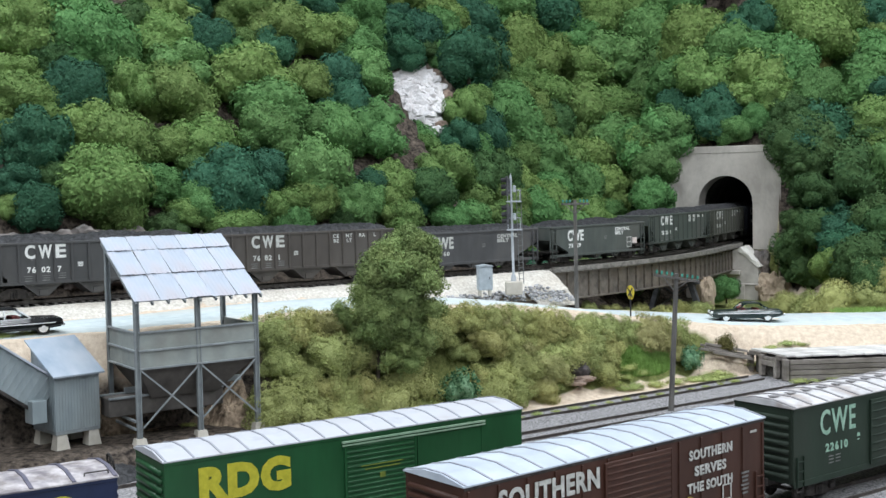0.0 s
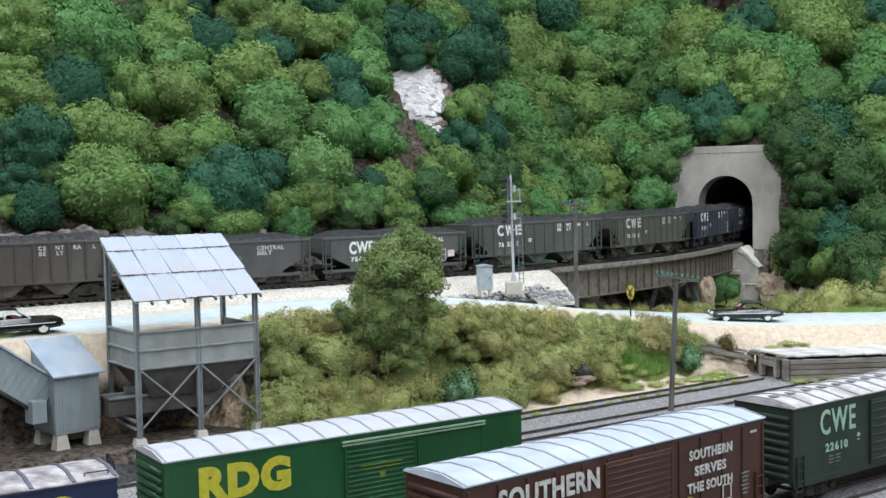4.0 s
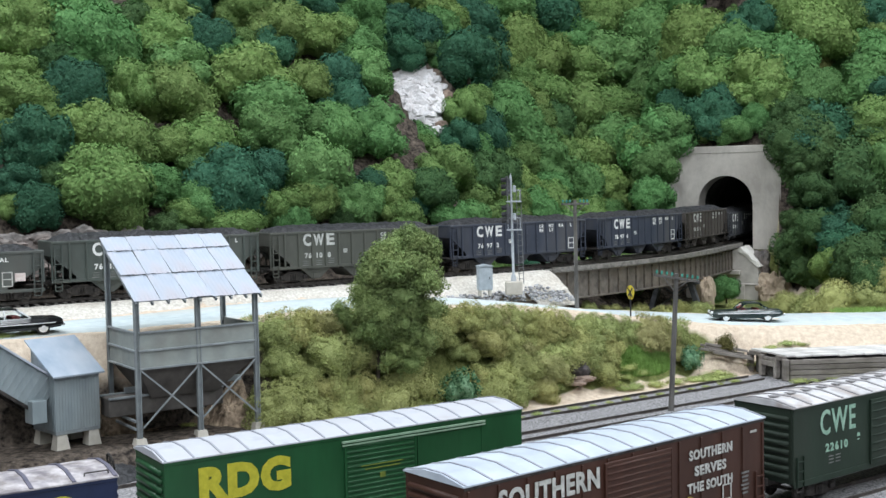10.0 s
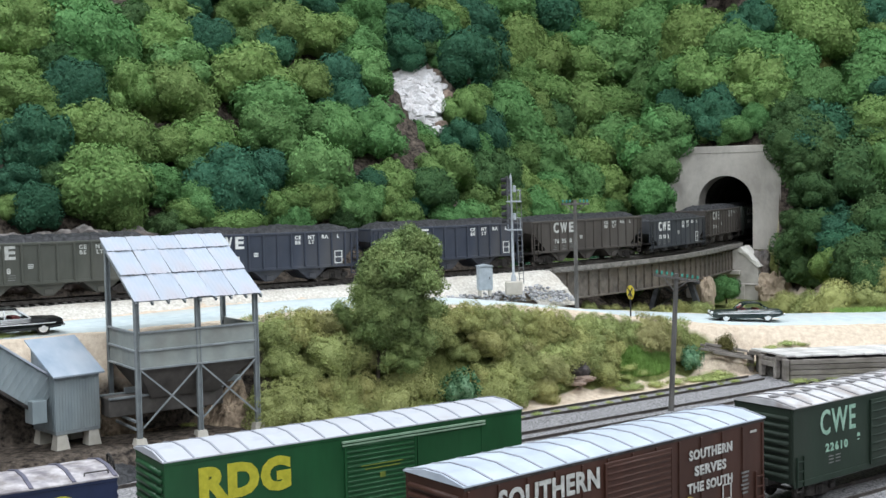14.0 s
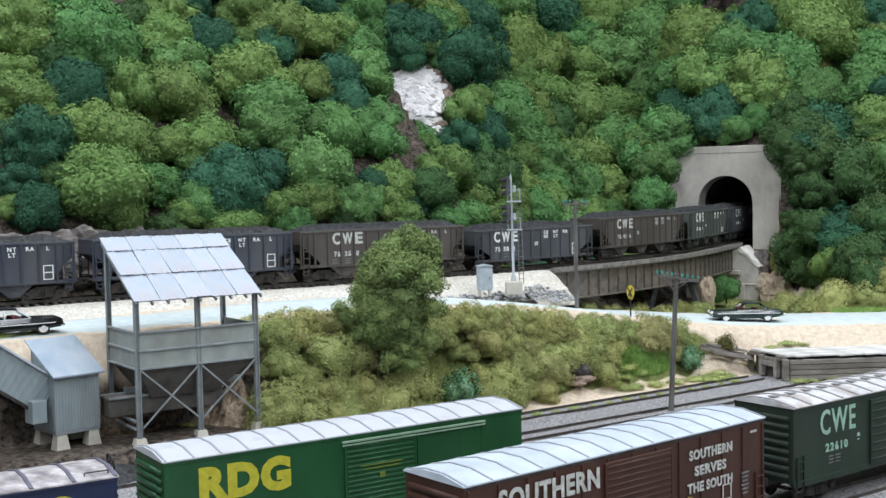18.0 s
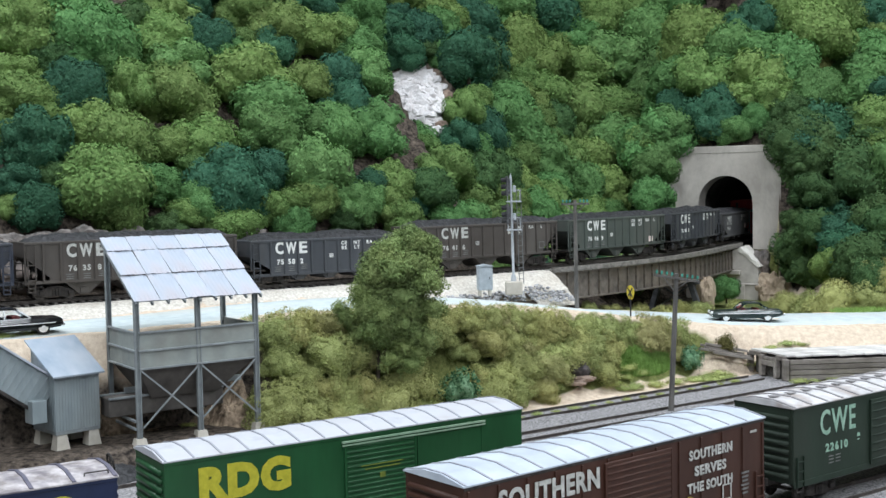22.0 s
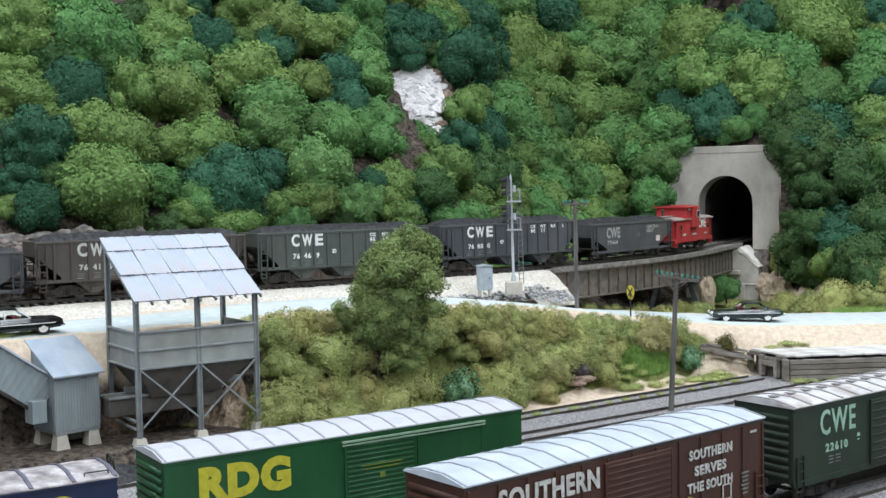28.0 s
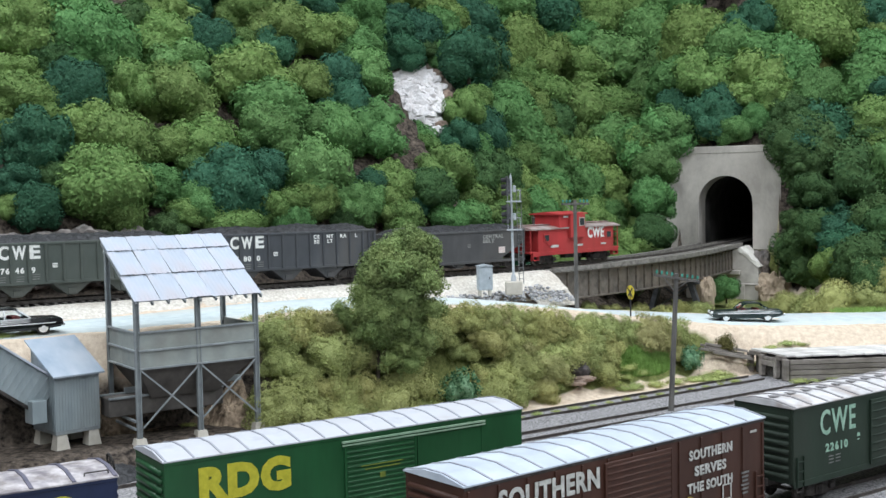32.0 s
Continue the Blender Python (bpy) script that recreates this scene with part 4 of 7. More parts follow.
tube = [(2.9, 1.0), (4.5, 1.0), (12, 1.0), (45, 1.0)]
rows = [[bm.verts.new((x, y, z)) for x, z in inner] for y, _ in tube]
for a, b in zip(rows, rows[1:]):
    for i in range(len(inner) - 1):
        bm.faces.new((a[i], a[i + 1], b[i + 1], b[i]))
    bm.faces.new((a[0], b[0], b[-1], a[-1]))
part("bore_lining", bm, BOREDARK, portal, "dark tunnel lining")

# ---- curved girder bridge ----
B0, B1, G1 = 38.4, 76.2, 73.0
bridge = thing("girder_bridge", Matrix(), "curved brown steel plate girder railway bridge with a timber deck", "bridge")


def shifted(dz):
    return lambda s, d: (lambda p: (p[0], p[1], p[2] + dz, p[3]))(way(s, d))


BS = np.arange(B0, B1 + 0.1, 0.94)
GS = np.linspace(B0, G1, 38)
for side in (-1.9, 1.9):
    part("girder_web", sweep(shifted(0), GS, [(-0.03, -2.75), (0.03, -2.75), (0.03, -0.62), (-0.03, -0.62)], side), GIRDER, bridge, m=LAID)
    part("top_flange", sweep(shifted(0), GS, [(-0.26, -0.66), (0.26, -0.66), (0.26, -0.56), (-0.26, -0.56)], side), GIRDER, bridge, m=LAID)
    part("bottom_flange", sweep(shifted(0), GS, [(-0.26, -2.82), (0.26, -2.82), (0.26, -2.7), (-0.26, -2.7)], side), GIRDER, bridge, m=LAID)
STIFF = mesh_of(boxes((0, 0, -1.69, 0.1, 0.2, 2.06)), "stiffener")
for i, s in enumerate(np.arange(B0 + 0.5, G1, 1.25)):
    for side in (-2.0, 2.0):
        x, y, z, h = way(s, side)
        inst("stiffener", STIFF, GIRDER, bridge, place(x, y, z, math.degrees(h)))
DECKTIMBER = surf("grey_deck_timber", (0.15, 0.138, 0.125), (0.30, 0.28, 0.255), 2.5, 0.9, 0.4, rand=0.2)
for side in (-2.25, 2.25):
    part("guard_timber", sweep(shifted(0), BS, [(-0.14, -0.42), (0.14, -0.42), (0.14, -0.12), (-0.14, -0.12)], side), DECKTIMBER, bridge, "grey guard timber", m=LAID)
    part("walk_plank", sweep(shifted(0), BS, [(-0.45, -0.5), (0.42, -0.5), (0.42, -0.42), (-0.45, -0.42)], side * 0.9), DECKTIMBER, bridge, m=LAID)
TIEGREY = surf("bleached_bridge_tie", (0.24, 0.225, 0.20), (0.42, 0.40, 0.37), 2.5, 0.9, 0.4, rand=0.25)
LONGTIE = mesh_of(boxes((0, 0, -0.2, 0.26, 4.5, 0.24), bev=0.015), "deck_tie")
for s in np.arange(B0 + 0.25, B1, 0.5):
    x, y, z, h = way(s, 0)
    inst("deck_tie", LONGTIE, TIEGREY, bridge, place(x, y, z - 0.24, math.degrees(h)))
for side in (-0.35, 0.35):
    part("guard_rail", sweep(shifted(-0.19), BS, RAILPROFILE, side), DECKTIMBER, bridge, m=LAID)

BENTSTEEL = surf("dark_bent_steel", (0.04, 0.042, 0.048), (0.10, 0.10, 0.11), 1.5, 0.7, 0.2)
for s in (60.2,):
    x, y, z, h = way(s, 0)
    zb = land_at(x, y)[0] - 0.5 - z
    bent = thing("bridge_bent", place(x, y, z, math.degrees(h)), "dark steel trestle bent under the girder bridge", "bridge bent", "bridge bents")
    bm = bmesh.new()
    beam(bm, (-0.3, -2.4, -3.0), (-0.3, 2.4, -3.0), 0.4, 0.36)
    part("cap_beam", bm, BENTSTEEL, bent)
    for y0, y1 in ((-1.5, -2.6), (1.5, 2.6)):
        bm = bmesh.new()
        beam(bm, (-0.3, y0, -2.9), (-0.3, y1, zb), 0.5, 0.5)
        part("leg", bm, BENTSTEEL, bent)
    for a, b in (((-0.3, -1.6, -3.2), (-0.3, 2.4, zb + 0.3)), ((-0.3, 1.6, -3.2), (-0.3, -2.4, zb + 0.3))):
        bm = bmesh.new()
        beam(bm, a, b, 0.14, 0.14)
        part("brace", bm, BENTSTEEL, bent)

ROCKTAN = surf("tan_rock", (0.34, 0.26, 0.19), (0.62, 0.50, 0.38), 0.5, 0.95, 0.8, grime=(0.20, 0.15, 0.11), grime_scale=0.3, grime_amount=0.6)
ROCKGREY = surf("grey_limestone", (0.11, 0.10, 0.095), (0.30, 0.27, 0.255), 0.9, 0.95, 0.9, grime=(0.14, 0.09, 0.07), grime_scale=0.35, grime_amount=0.6)
ROCKWHITE = surf("white_cliff_rock", (0.58, 0.56, 0.57), (0.92, 0.90, 0.91), 1.6, 0.95, 0.9, grime=(0.36, 0.31, 0.30), grime_scale=1.1, grime_amount=0.65, rand=0.15)
ROCKDARK = surf("dark_boulder", (0.05, 0.045, 0.045), (0.15, 0.13, 0.13), 1.2, 0.9, 0.7)
ROCKBROWN = surf("brown_flat_stone", (0.20, 0.14, 0.11), (0.36, 0.27, 0.22), 1.2, 0.9, 0.6)


def rock_bm(sx, sy, sz, seed, sub=4, jag=0.38):
    bm = bmesh.new()
    bmesh.ops.create_icosphere(bm, subdivisions=sub, radius=1.0)
    o = Vector((seed * 3.1, seed * 1.7, seed * 0.9))
    for v in bm.verts:
        p = v.co.copy()
        cell = noise.cell(p * 2.3 + o) * 0.5 + noise.cell(p * 4.7 + o) * 0.25
        k = 1 + jag * (noise.noise(p * 1.6 + o) + 0.35 * cell) + 0.12 * noise.noise(p * 6 + o)
        v.co = Vector((p.x * sx * k, p.y * sy * k, p.z * sz * k))
    return bm


def rock(name, x, y, z, sx, sy, sz, seed, material, label, rz=0.0, jag=0.38, sub=4):
    ob = part(name, rock_bm(sx, sy, sz, seed, sub, jag), material, m=place(x, y, z, rz))
    return tagged(ob, label, "rock")


# the pale sloped end of the embankment where the bridge begins, and the far abutment
bm = bmesh.new()
prev = None
for s, zt in ((35.0, -0.74), (38.4, -0.70), (38.9, -1.2), (39.6, -2.4), (40.4, -4.2)):
    row = []
    for a, dz in ((-3.2, -3.0), (-2.6, 0), (0, 0.02), (2.3, 0.0), (3.2, -0.5), (4.1, -1.3), (4.8, -2.2)):
        x, y, z, h = way(s, a + 0.2 * bumpy(s * 2, a, 0.8))
        row.append(bm.verts.new((x, y, z + zt + dz + 0.12 * bumpy(s * 3, a * 2, 1))))
    if prev:
        for i in range(len(row) - 1):
            bm.faces.new((prev[i], prev[i + 1], row[i + 1], row[i]))
    prev = row
bmesh.ops.recalc_face_normals(bm, faces=bm.faces)
tagged(part("abutment_slope", bm, WHITEROCK, m=LAID, smooth=True), "white stone slope at the end of the bridge", "abutment", kind="structure")
ABUTSTONE = surf("pale_abutment_concrete", (0.46, 0.42, 0.39), (0.64, 0.60, 0.56), 0.7, 0.9, 0.3, grime=(0.36, 0.31, 0.27), grime_scale=0.3, grime_amount=0.6)
abut = thing("bridge_abutment", PORTAL, "weathered concrete abutment below the tunnel portal", "bridge abutment")
bm = bmesh.new()
prism(bm, [(-3.2, -8.5), (-3.2, -0.75), (2.2, -0.72), (2.7, -0.72), (4.4, -2.5), (4.4, -5.6), (4.2, -8.5)], -4.0, -0.02)
part("abutment_wall", bm, ABUTSTONE, abut)
PLASTER = surf("pale_plaster", (0.66, 0.62, 0.57), (0.82, 0.79, 0.74), 1.2, 0.9, 0.5)
bm = bmesh.new()
prism(bm, [(2.2, -0.7), (2.6, -0.42), (4.65, -2.45), (4.4, -2.62)], -4.1, -0.4)
bmesh.ops.subdivide_edges(bm, edges=list(bm.edges), cuts=4, use_grid_fill=True)
for v in bm.verts:
    v.co += Vector((0.5, 0.5, 0.5)) * 0.22 * noise.noise(v.co * 1.7)
part("wing_cap", bm, PLASTER, abut, "pale plaster rock cap")
part("wall_course", boxes((3.5, -4.03, -4.35, 1.9, 0.14, 0.16), (2.75, -4.05, -6.2, 0.5, 0.18, 3.6), bev=0.03), ABUTSTONE, abut)
part("bridge_seat", boxes((0, -4.3, -3.1, 5.2, 0.7, 0.45), bev=0.05), CONCRETE, abut)


# ---- box cars of the yard ----
def stripes(name, rows, sx, sy, sz, bev=0.0):
    return mesh_of(boxes(*[(x, y, z, sx, sy, sz) for x, y, z in rows], bev=bev), name)


def boxcar(x, y, rz, length, paint, roofpaint, ribpaint, label, eave=4.25, panels=14, doors=(), posts=0, w=3.05, rise=0.28, roof_rib=(0.075, 0.055), label_roof="white roof", end_rows=9):
    """A box car; x, y: its near left corner at rail level."""
    c, s = math.cos(radians(rz)), math.sin(radians(rz))
    cx, cy = x + c * length / 2 - s * w / 2, y + s * length / 2 + c * w / 2
    car = thing("boxcar", place(cx, cy, -7.34, rz), label, "boxcar", "yard boxcars")
    e, hw, sill = length / 2, w / 2, 1.05
    for k in (-1, 1):
        part("side_wall", boxes((0, k * (hw - 0.06), (eave + sill) / 2, length, 0.12, eave - sill), bev=0.02), paint, car)
        bm = bmesh.new()
        pts = [(-hw + 0.13, sill), (-hw + 0.13, eave - 0.02), (0, eave + rise - 0.06), (hw - 0.13, eave - 0.02), (hw - 0.13, sill)]
        prism(bm, pts, -0.05, 0.05)
        bmesh.ops.rotate(bm, verts=bm.verts, cent=(0, 0, 0), matrix=Matrix.Rotation(math.pi / 2, 3, "Z"))
        bmesh.ops.translate(bm, verts=bm.verts, vec=(k * (e - 0.06), 0, 0))
        end = part("end_wall", bm, paint, car)
        for i in range(end_rows):
            z = sill + 0.3 + i * (eave - sill - 0.4) / end_rows
            bm = bmesh.new()
            g = rod(bm, (0, -hw + 0.25, 0), (0, hw - 0.25, 0), 0.11, n=8)
            inst("end_rib", mesh_of(bm, "end_rib", True), paint, end, off(k * (e + 0.01), 0, z))
        inst("ladder", LOWLADDER, paint, car, off(k * (e - 0.4), -hw - 0.06, sill - 0.1), "side ladder")
        inst("coupler", COUPLER, TRUCKBLACK, car, off(k * e, 0, 0, 0 if k > 0 else 180))
        add_truck(car, k * (e - 2.3), False)
        part("stirrup_step", boxes((k * (e - 0.4), -hw, 0.72, 0.46, 0.06, 0.06), (k * (e - 0.62), -hw, 0.9, 0.05, 0.06, 0.4), (k * (e - 0.18), -hw, 0.9, 0.05, 0.06, 0.4)), TRUCKBLACK, car)
        # the silver-roofed car's band is black in place of the eave's shadow line
        part("eave_band", boxes((0, k * (hw + 0.005), eave - 0.05, length + 0.02, 0.05, 0.12), bev=0.01), TRUCKBLACK if label_roof == "silver roof" else paint, car)
        part("side_sill", boxes((0, k * hw, sill - 0.02, length, 0.06, 0.26), bev=0.01), paint, car)
    bm = bmesh.new()
    prism(bm, [(-hw - 0.05, eave), (-hw - 0.05, eave + 0.05), (-0.5, eave + rise - 0.03), (0.5, eave + rise - 0.03), (hw + 0.05, eave + 0.05), (hw + 0.05, eave)], -e - 0.06, e + 0.06)
    bmesh.ops.rotate(bm, verts=bm.verts, cent=(0, 0, 0), matrix=Matrix.Rotation(math.pi / 2, 3, "Z"))
    roof = part("roof", bm, roofpaint, car, label_roof)
    bm = bmesh.new()
    a, b = roof_rib
    for k in (-1, 1):
        beam(bm, (0, k * (hw + 0.02), eave + 0.06), (0, k * 0.5, eave + rise - 0.02), a, b)
    box(bm, 0, 0, eave + rise - 0.02, a, 1.0, b)
    rib = mesh_of(bm, "roof_rib")
    for i in range(panels + 1):
        inst("roof_rib", rib, ribpaint, roof, off(-e + 0.05 + i * (length - 0.1) / panels, 0, 0))
    for k in range(posts):
        xx = -e + 0.15 + k * (length - 0.3) / (posts - 1)
        part("side_post", boxes((xx, -hw - 0.03, (eave + sill) / 2 - 0.05, 0.09, 0.06, eave - sill - 0.2), bev=0.01), paint, car)
    for x0, x1, ribs in doors:
        d = part("door", boxes(((x0 + x1) / 2, -hw - 0.04, (eave + sill) / 2 - 0.12, x1 - x0, 0.09, eave - sill - 0.3), bev=0.02), paint, car, "sliding steel door")
        for i in range(ribs):
            z = sill + 0.25 + i * (eave - sill - 0.7) / max(ribs - 1, 1)
            bm = bmesh.new()
            rod(bm, (x0 + 0.12, -hw - 0.07, z), (x1 - 0.12, -hw - 0.07, z), 0.06, n=6)
            part("door_rib", bm, paint, d, smooth=True)
        for xx in (x0 + 0.04, x1 - 0.04):
            part("door_edge", boxes((xx, -hw - 0.08, (eave + sill) / 2 - 0.12, 0.08, 0.06, eave - sill - 0.34)), paint, d)
    part("floor_frame", boxes((0, 0, 0.95, length + 0.1, 0.5, 0.3), (0, 0, 1.1, length - 0.2, w - 0.3, 0.1), bev=0.01), TRUCKBLACK, car)
    return car, e, hw


ROOFWHITE = surf("bright_white_roof", (0.48, 0.49, 0.54), (0.68, 0.70, 0.75), 0.8, 0.55, 0.08, grime=(0.38, 0.36, 0.38), grime_scale=0.8, grime_amount=0.6)
ROOFSILVER = surf("silver_blue_roof", (0.50, 0.55, 0.63), (0.62, 0.68, 0.76), 0.7, 0.45, 0.05, grime=(0.44, 0.49, 0.58), grime_scale=0.5, grime_amount=0.5)
ROOFWORN = surf("worn_whitish_roof", (0.50, 0.49, 0.51), (0.72, 0.71, 0.73), 1.0, 0.7, 0.1, grime=(0.30, 0.23, 0.20), grime_scale=0.9, grime_amount=0.85)
ROOFPEEL = surf("peeling_whitish_roof", (0.28, 0.25, 0.25), (0.62, 0.58, 0.60), 1.6, 0.8, 0.15, grime=(0.10, 0.09, 0.12), grime_scale=1.4, grime_amount=0.8)
DARKSEAM = surf("dirty_seam", (0.20, 0.19, 0.20), (0.36, 0.35, 0.36), 1, 0.7, 0.05)
GREYSEAM = surf("grey_seam", (0.27, 0.28, 0.33), (0.42, 0.43, 0.49), 1, 0.6, 0.05)
RDGGREEN = carpaint("deep_green_car_paint", (0.020, 0.105, 0.038), 0.4, (0.025, 0.08, 0.035), 0.4)
SOUBROWN = carpaint("boxcar_red_paint", (0.080, 0.031, 0.020), 0.55, (0.045, 0.024, 0.018), 0.6)
CWEGREEN = carpaint("dark_green_car_paint", (0.021, 0.041, 0.026), 0.6, (0.032, 0.036, 0.028), 0.6)
NAVYBOX = carpaint("dark_blue_car_paint", (0.018, 0.030, 0.085), 0.4, (0.02, 0.03, 0.06), 0.4)

car, e, hw = boxcar(-9.9, 39.27, 33.4, 15.7, RDGGREEN, ROOFWHITE, GREYSEAM, "deep green boxcar with yellow letters and a white roof", doors=((-0.75, 2.5, 14), (2.55, 5.75, 0)), panels=15)
lettering("road_letters", "RDG", 1.14, -e + 3.05, -hw - 0.01, 3.18, YELLOWPAINT, car, width=3.6, spread=1.12, bold=0.085)
# the door rail's pale green carries its whitish highlight
part("door_rail", boxes((2.5, -hw - 0.1, eave_ := 4.02, 6.7, 0.1, 0.07), (2.5, -hw - 0.12, 3.9, 6.7, 0.08, 0.05)), surf("green_rail_highlight", (0.20, 0.34, 0.22), (0.34, 0.46, 0.34), 2, 0.5, 0.0), car, "green door rail with its highlight painted on")
part("stencil_bar", boxes((0.9, -hw - 0.13, 3.0, 1.9, 0.012, 0.045), (0.9, -hw - 0.13, 2.86, 1.6, 0.012, 0.045), (0.9, -hw - 0.13, 2.55, 0.24, 0.012, 0.22)), surf("faded_yellow_paint", (0.12, 0.17, 0.03), (0.24, 0.27, 0.04), 2, 0.6, 0.0), car)

car, e, hw = boxcar(0.51, 35.17, 39.0, 15.7, SOUBROWN, ROOFSILVER, GREYSEAM, "boxcar-red boxcar with white letters and a silver roof", doors=((-1.5, 2.1, 12),), posts=13, label_roof="silver roof", panels=14)
lettering("road_letters", "SOUTHERN", 0.70, -e + 3.75, -hw - 0.065, 3.50, LETTERDUSTY, car, width=4.7, spread=1.1)
for txt, wd, dx, row in (("SOUTHERN", 2.6, -3.45, 0), ("SERVES", 1.9, -3.5, 1), ("THE", 0.95, -4.4, 2), ("SOUTH", 1.6, -2.95, 2)):
    lettering("slogan", txt, 0.36, e + dx, -hw - 0.065, 3.46 - row * 0.62, LETTERDUSTY, car, width=wd, spread=1.1)
bm = bmesh.new()
rod(bm, (e - 4.75, -hw - 0.04, 1.7), (e - 4.75, -hw - 0.09, 1.7), 0.26, n=16)
part("round_badge", bm, surf("worn_yellow_badge", (0.20, 0.13, 0.03), (0.42, 0.32, 0.06), 3, 0.7, 0.0), car, "round yellow badge")
part("stencil_bar", boxes((e - 2.25, -hw - 0.066, 1.75, 0.06, 0.012, 0.6), (e - 2.75, -hw - 0.066, 1.75, 0.06, 0.012, 0.6), (e - 2.5, -hw - 0.066, 2.03, 0.5, 0.012, 0.05), (e - 2.5, -hw - 0.066, 1.47, 0.5, 0.012, 0.05)), LETTERDUSTY, car)
part("stencil_bar", boxes(*[(e - 1.35, -hw - 0.066, 2.3 - i * 0.16, 0.5 - 0.08 * (i % 3), 0.012, 0.07) for i in range(6)]), LETTERFAINT, car)
part("stencil_bar", boxes((e - 0.8, -hw - 0.066, 3.85, 0.42, 0.012, 0.09), (-0.1, -hw - 0.14, 2.25, 1.1, 0.012, 0.07), (1.3, -hw - 0.14, 1.95, 1.3, 0.012, 0.06)), LETTERDUSTY, car)

car, e, hw = boxcar(14.4, 46.68, 36.8, 12.5, CWEGREEN, ROOFWORN, DARKSEAM, "dark green boxcar with pale letters and a worn roof", doors=((-0.8, 1.75, 8),), panels=11, end_rows=8, roof_rib=(0.12, 0.07))
PALEGREEN = surf("pale_green_lettering", (0.24, 0.42, 0.32), (0.40, 0.58, 0.47), 3, 0.7, 0.0)
lettering("road_letters", "CWE", 1.08, -e + 3.1, -hw - 0.01, 3.35, PALEGREEN, car, width=2.55, spread=1.15, bold=0.02)
lettering("car_number", "22610", 0.34, -e + 3.0, -hw - 0.01, 2.28, PALEGREEN, car, width=1.6, spread=1.3)
part("stencil_bar", boxes(*[(-e + 2.6 + (i % 2) * 0.5, -hw - 0.006, 1.9 - (i // 2) * 0.14, 0.34, 0.012, 0.045) for i in range(6)]), LETTERFAINT, car)
part("stencil_bar", boxes((-e + 4.62, -hw - 0.006, 2.55, 0.2, 0.012, 0.16), (-e + 4.62, -hw - 0.006, 2.34, 0.16, 0.012, 0.05)), PALEGREEN, car)
for i in range(11):
    part("roof_walk_patch", boxes((-e + 0.6 + i * 1.13, -0.1, 4.56, 0.42, 0.34, 0.04), bev=0.01), DARKSEAM, car)

bx, by = -11.19 - 12.5 * math.cos(radians(33.4)), 38.04 - 12.5 * math.sin(radians(33.4))
car, e, hw = boxcar(bx, by, 33.4, 12.5, NAVYBOX, ROOFPEEL, surf("blue_black_seam", (0.08, 0.08, 0.12), (0.18, 0.17, 0.22), 1, 0.7, 0.05), "dark blue boxcar with a peeling whitish roof", eave=4.1, panels=9, roof_rib=(0.13, 0.07))
bm = bmesh.new()
rod(bm, (e - 1.9, -hw - 0.0, 3.0), (e - 1.9, -hw - 0.03, 3.0), 0.75, n=24)
part("round_badge", bm, YELLOWPAINT, car, "round yellow badge")
bm = bmesh.new()
bmesh.ops.create_circle(bm, segments=16, radius=0.34)
for ed in list(bm.edges):
    rod(bm, ed.verts[0].co.copy(), ed.verts[1].co.copy(), 0.04, n=5)
rod(bm, (-0.3, 0, 0), (0.3, 0, 0), 0.03, n=5)
rod(bm, (0, -0.3, 0), (0, 0.3, 0), 0.03, n=5)
part("brake_wheel", bm, TRUCKBLACK, car, m=off(e + 0.35, 0.3, 4.2, 0, 0, 80))
bm = bmesh.new()
for a, b in (((e - 1.0, -1.2, 4.32), (e - 0.2, -1.2, 4.32)), ((e - 1.0, -1.2, 4.15), (e - 1.0, -1.2, 4.32)), ((e - 0.2, -1.2, 4.15), (e - 0.2, -1.2, 4.32))):
    rod(bm, a, b, 0.025, n=5)
part("grab_iron", bm, TRUCKBLACK, car)

# ---- coal loader ----
GREYSIDING = surf("blue_grey_corrugated_siding", (0.26, 0.31, 0.33), (0.38, 0.43, 0.45), 0.8, 0.6, 0.1, grime=(0.20, 0.21, 0.20), grime_scale=0.6, grime_amount=0.6, stretch=(1, 1, 0.25))
POSTGREY = surf("grey_steel_post", (0.22, 0.24, 0.25), (0.33, 0.36, 0.37), 1.2, 0.6, 0.1)
BINGREY = surf("grey_green_bin_plate", (0.27, 0.30, 0.29), (0.38, 0.41, 0.39), 0.7, 0.7, 0.1, grime=(0.22, 0.20, 0.17), grime_scale=0.5, grime_amount=0.5)
BINDARK = surf("dark_hopper_plate", (0.075, 0.068, 0.062), (0.14, 0.125, 0.115), 0.8, 0.8, 0.2)
SHEETWHITE = surf("pale_roof_sheet", (0.43, 0.48, 0.57), (0.55, 0.60, 0.68), 0.7, 0.45, 0.06, grime=(0.46, 0.38, 0.40), grime_scale=0.6, grime_amount=0.75, rand=0.06, stretch=(1, 0.35, 1))
FOOTING = surf("pale_footing", (0.50, 0.46, 0.40), (0.66, 0.62, 0.55), 1, 0.9, 0.3)

LZ = -6.28
loader = thing("coal_loader", place(-15.67, 57.5, LZ, 35.0), "grey steel truck-dump coal loader with a sheet metal roof", "coal loader")
LW, LD = 6.62, 4.2
TOPF, TOPB = 7.5, 10.0


def roof_z(y):
    return TOPF + (TOPB - TOPF) * y / LD


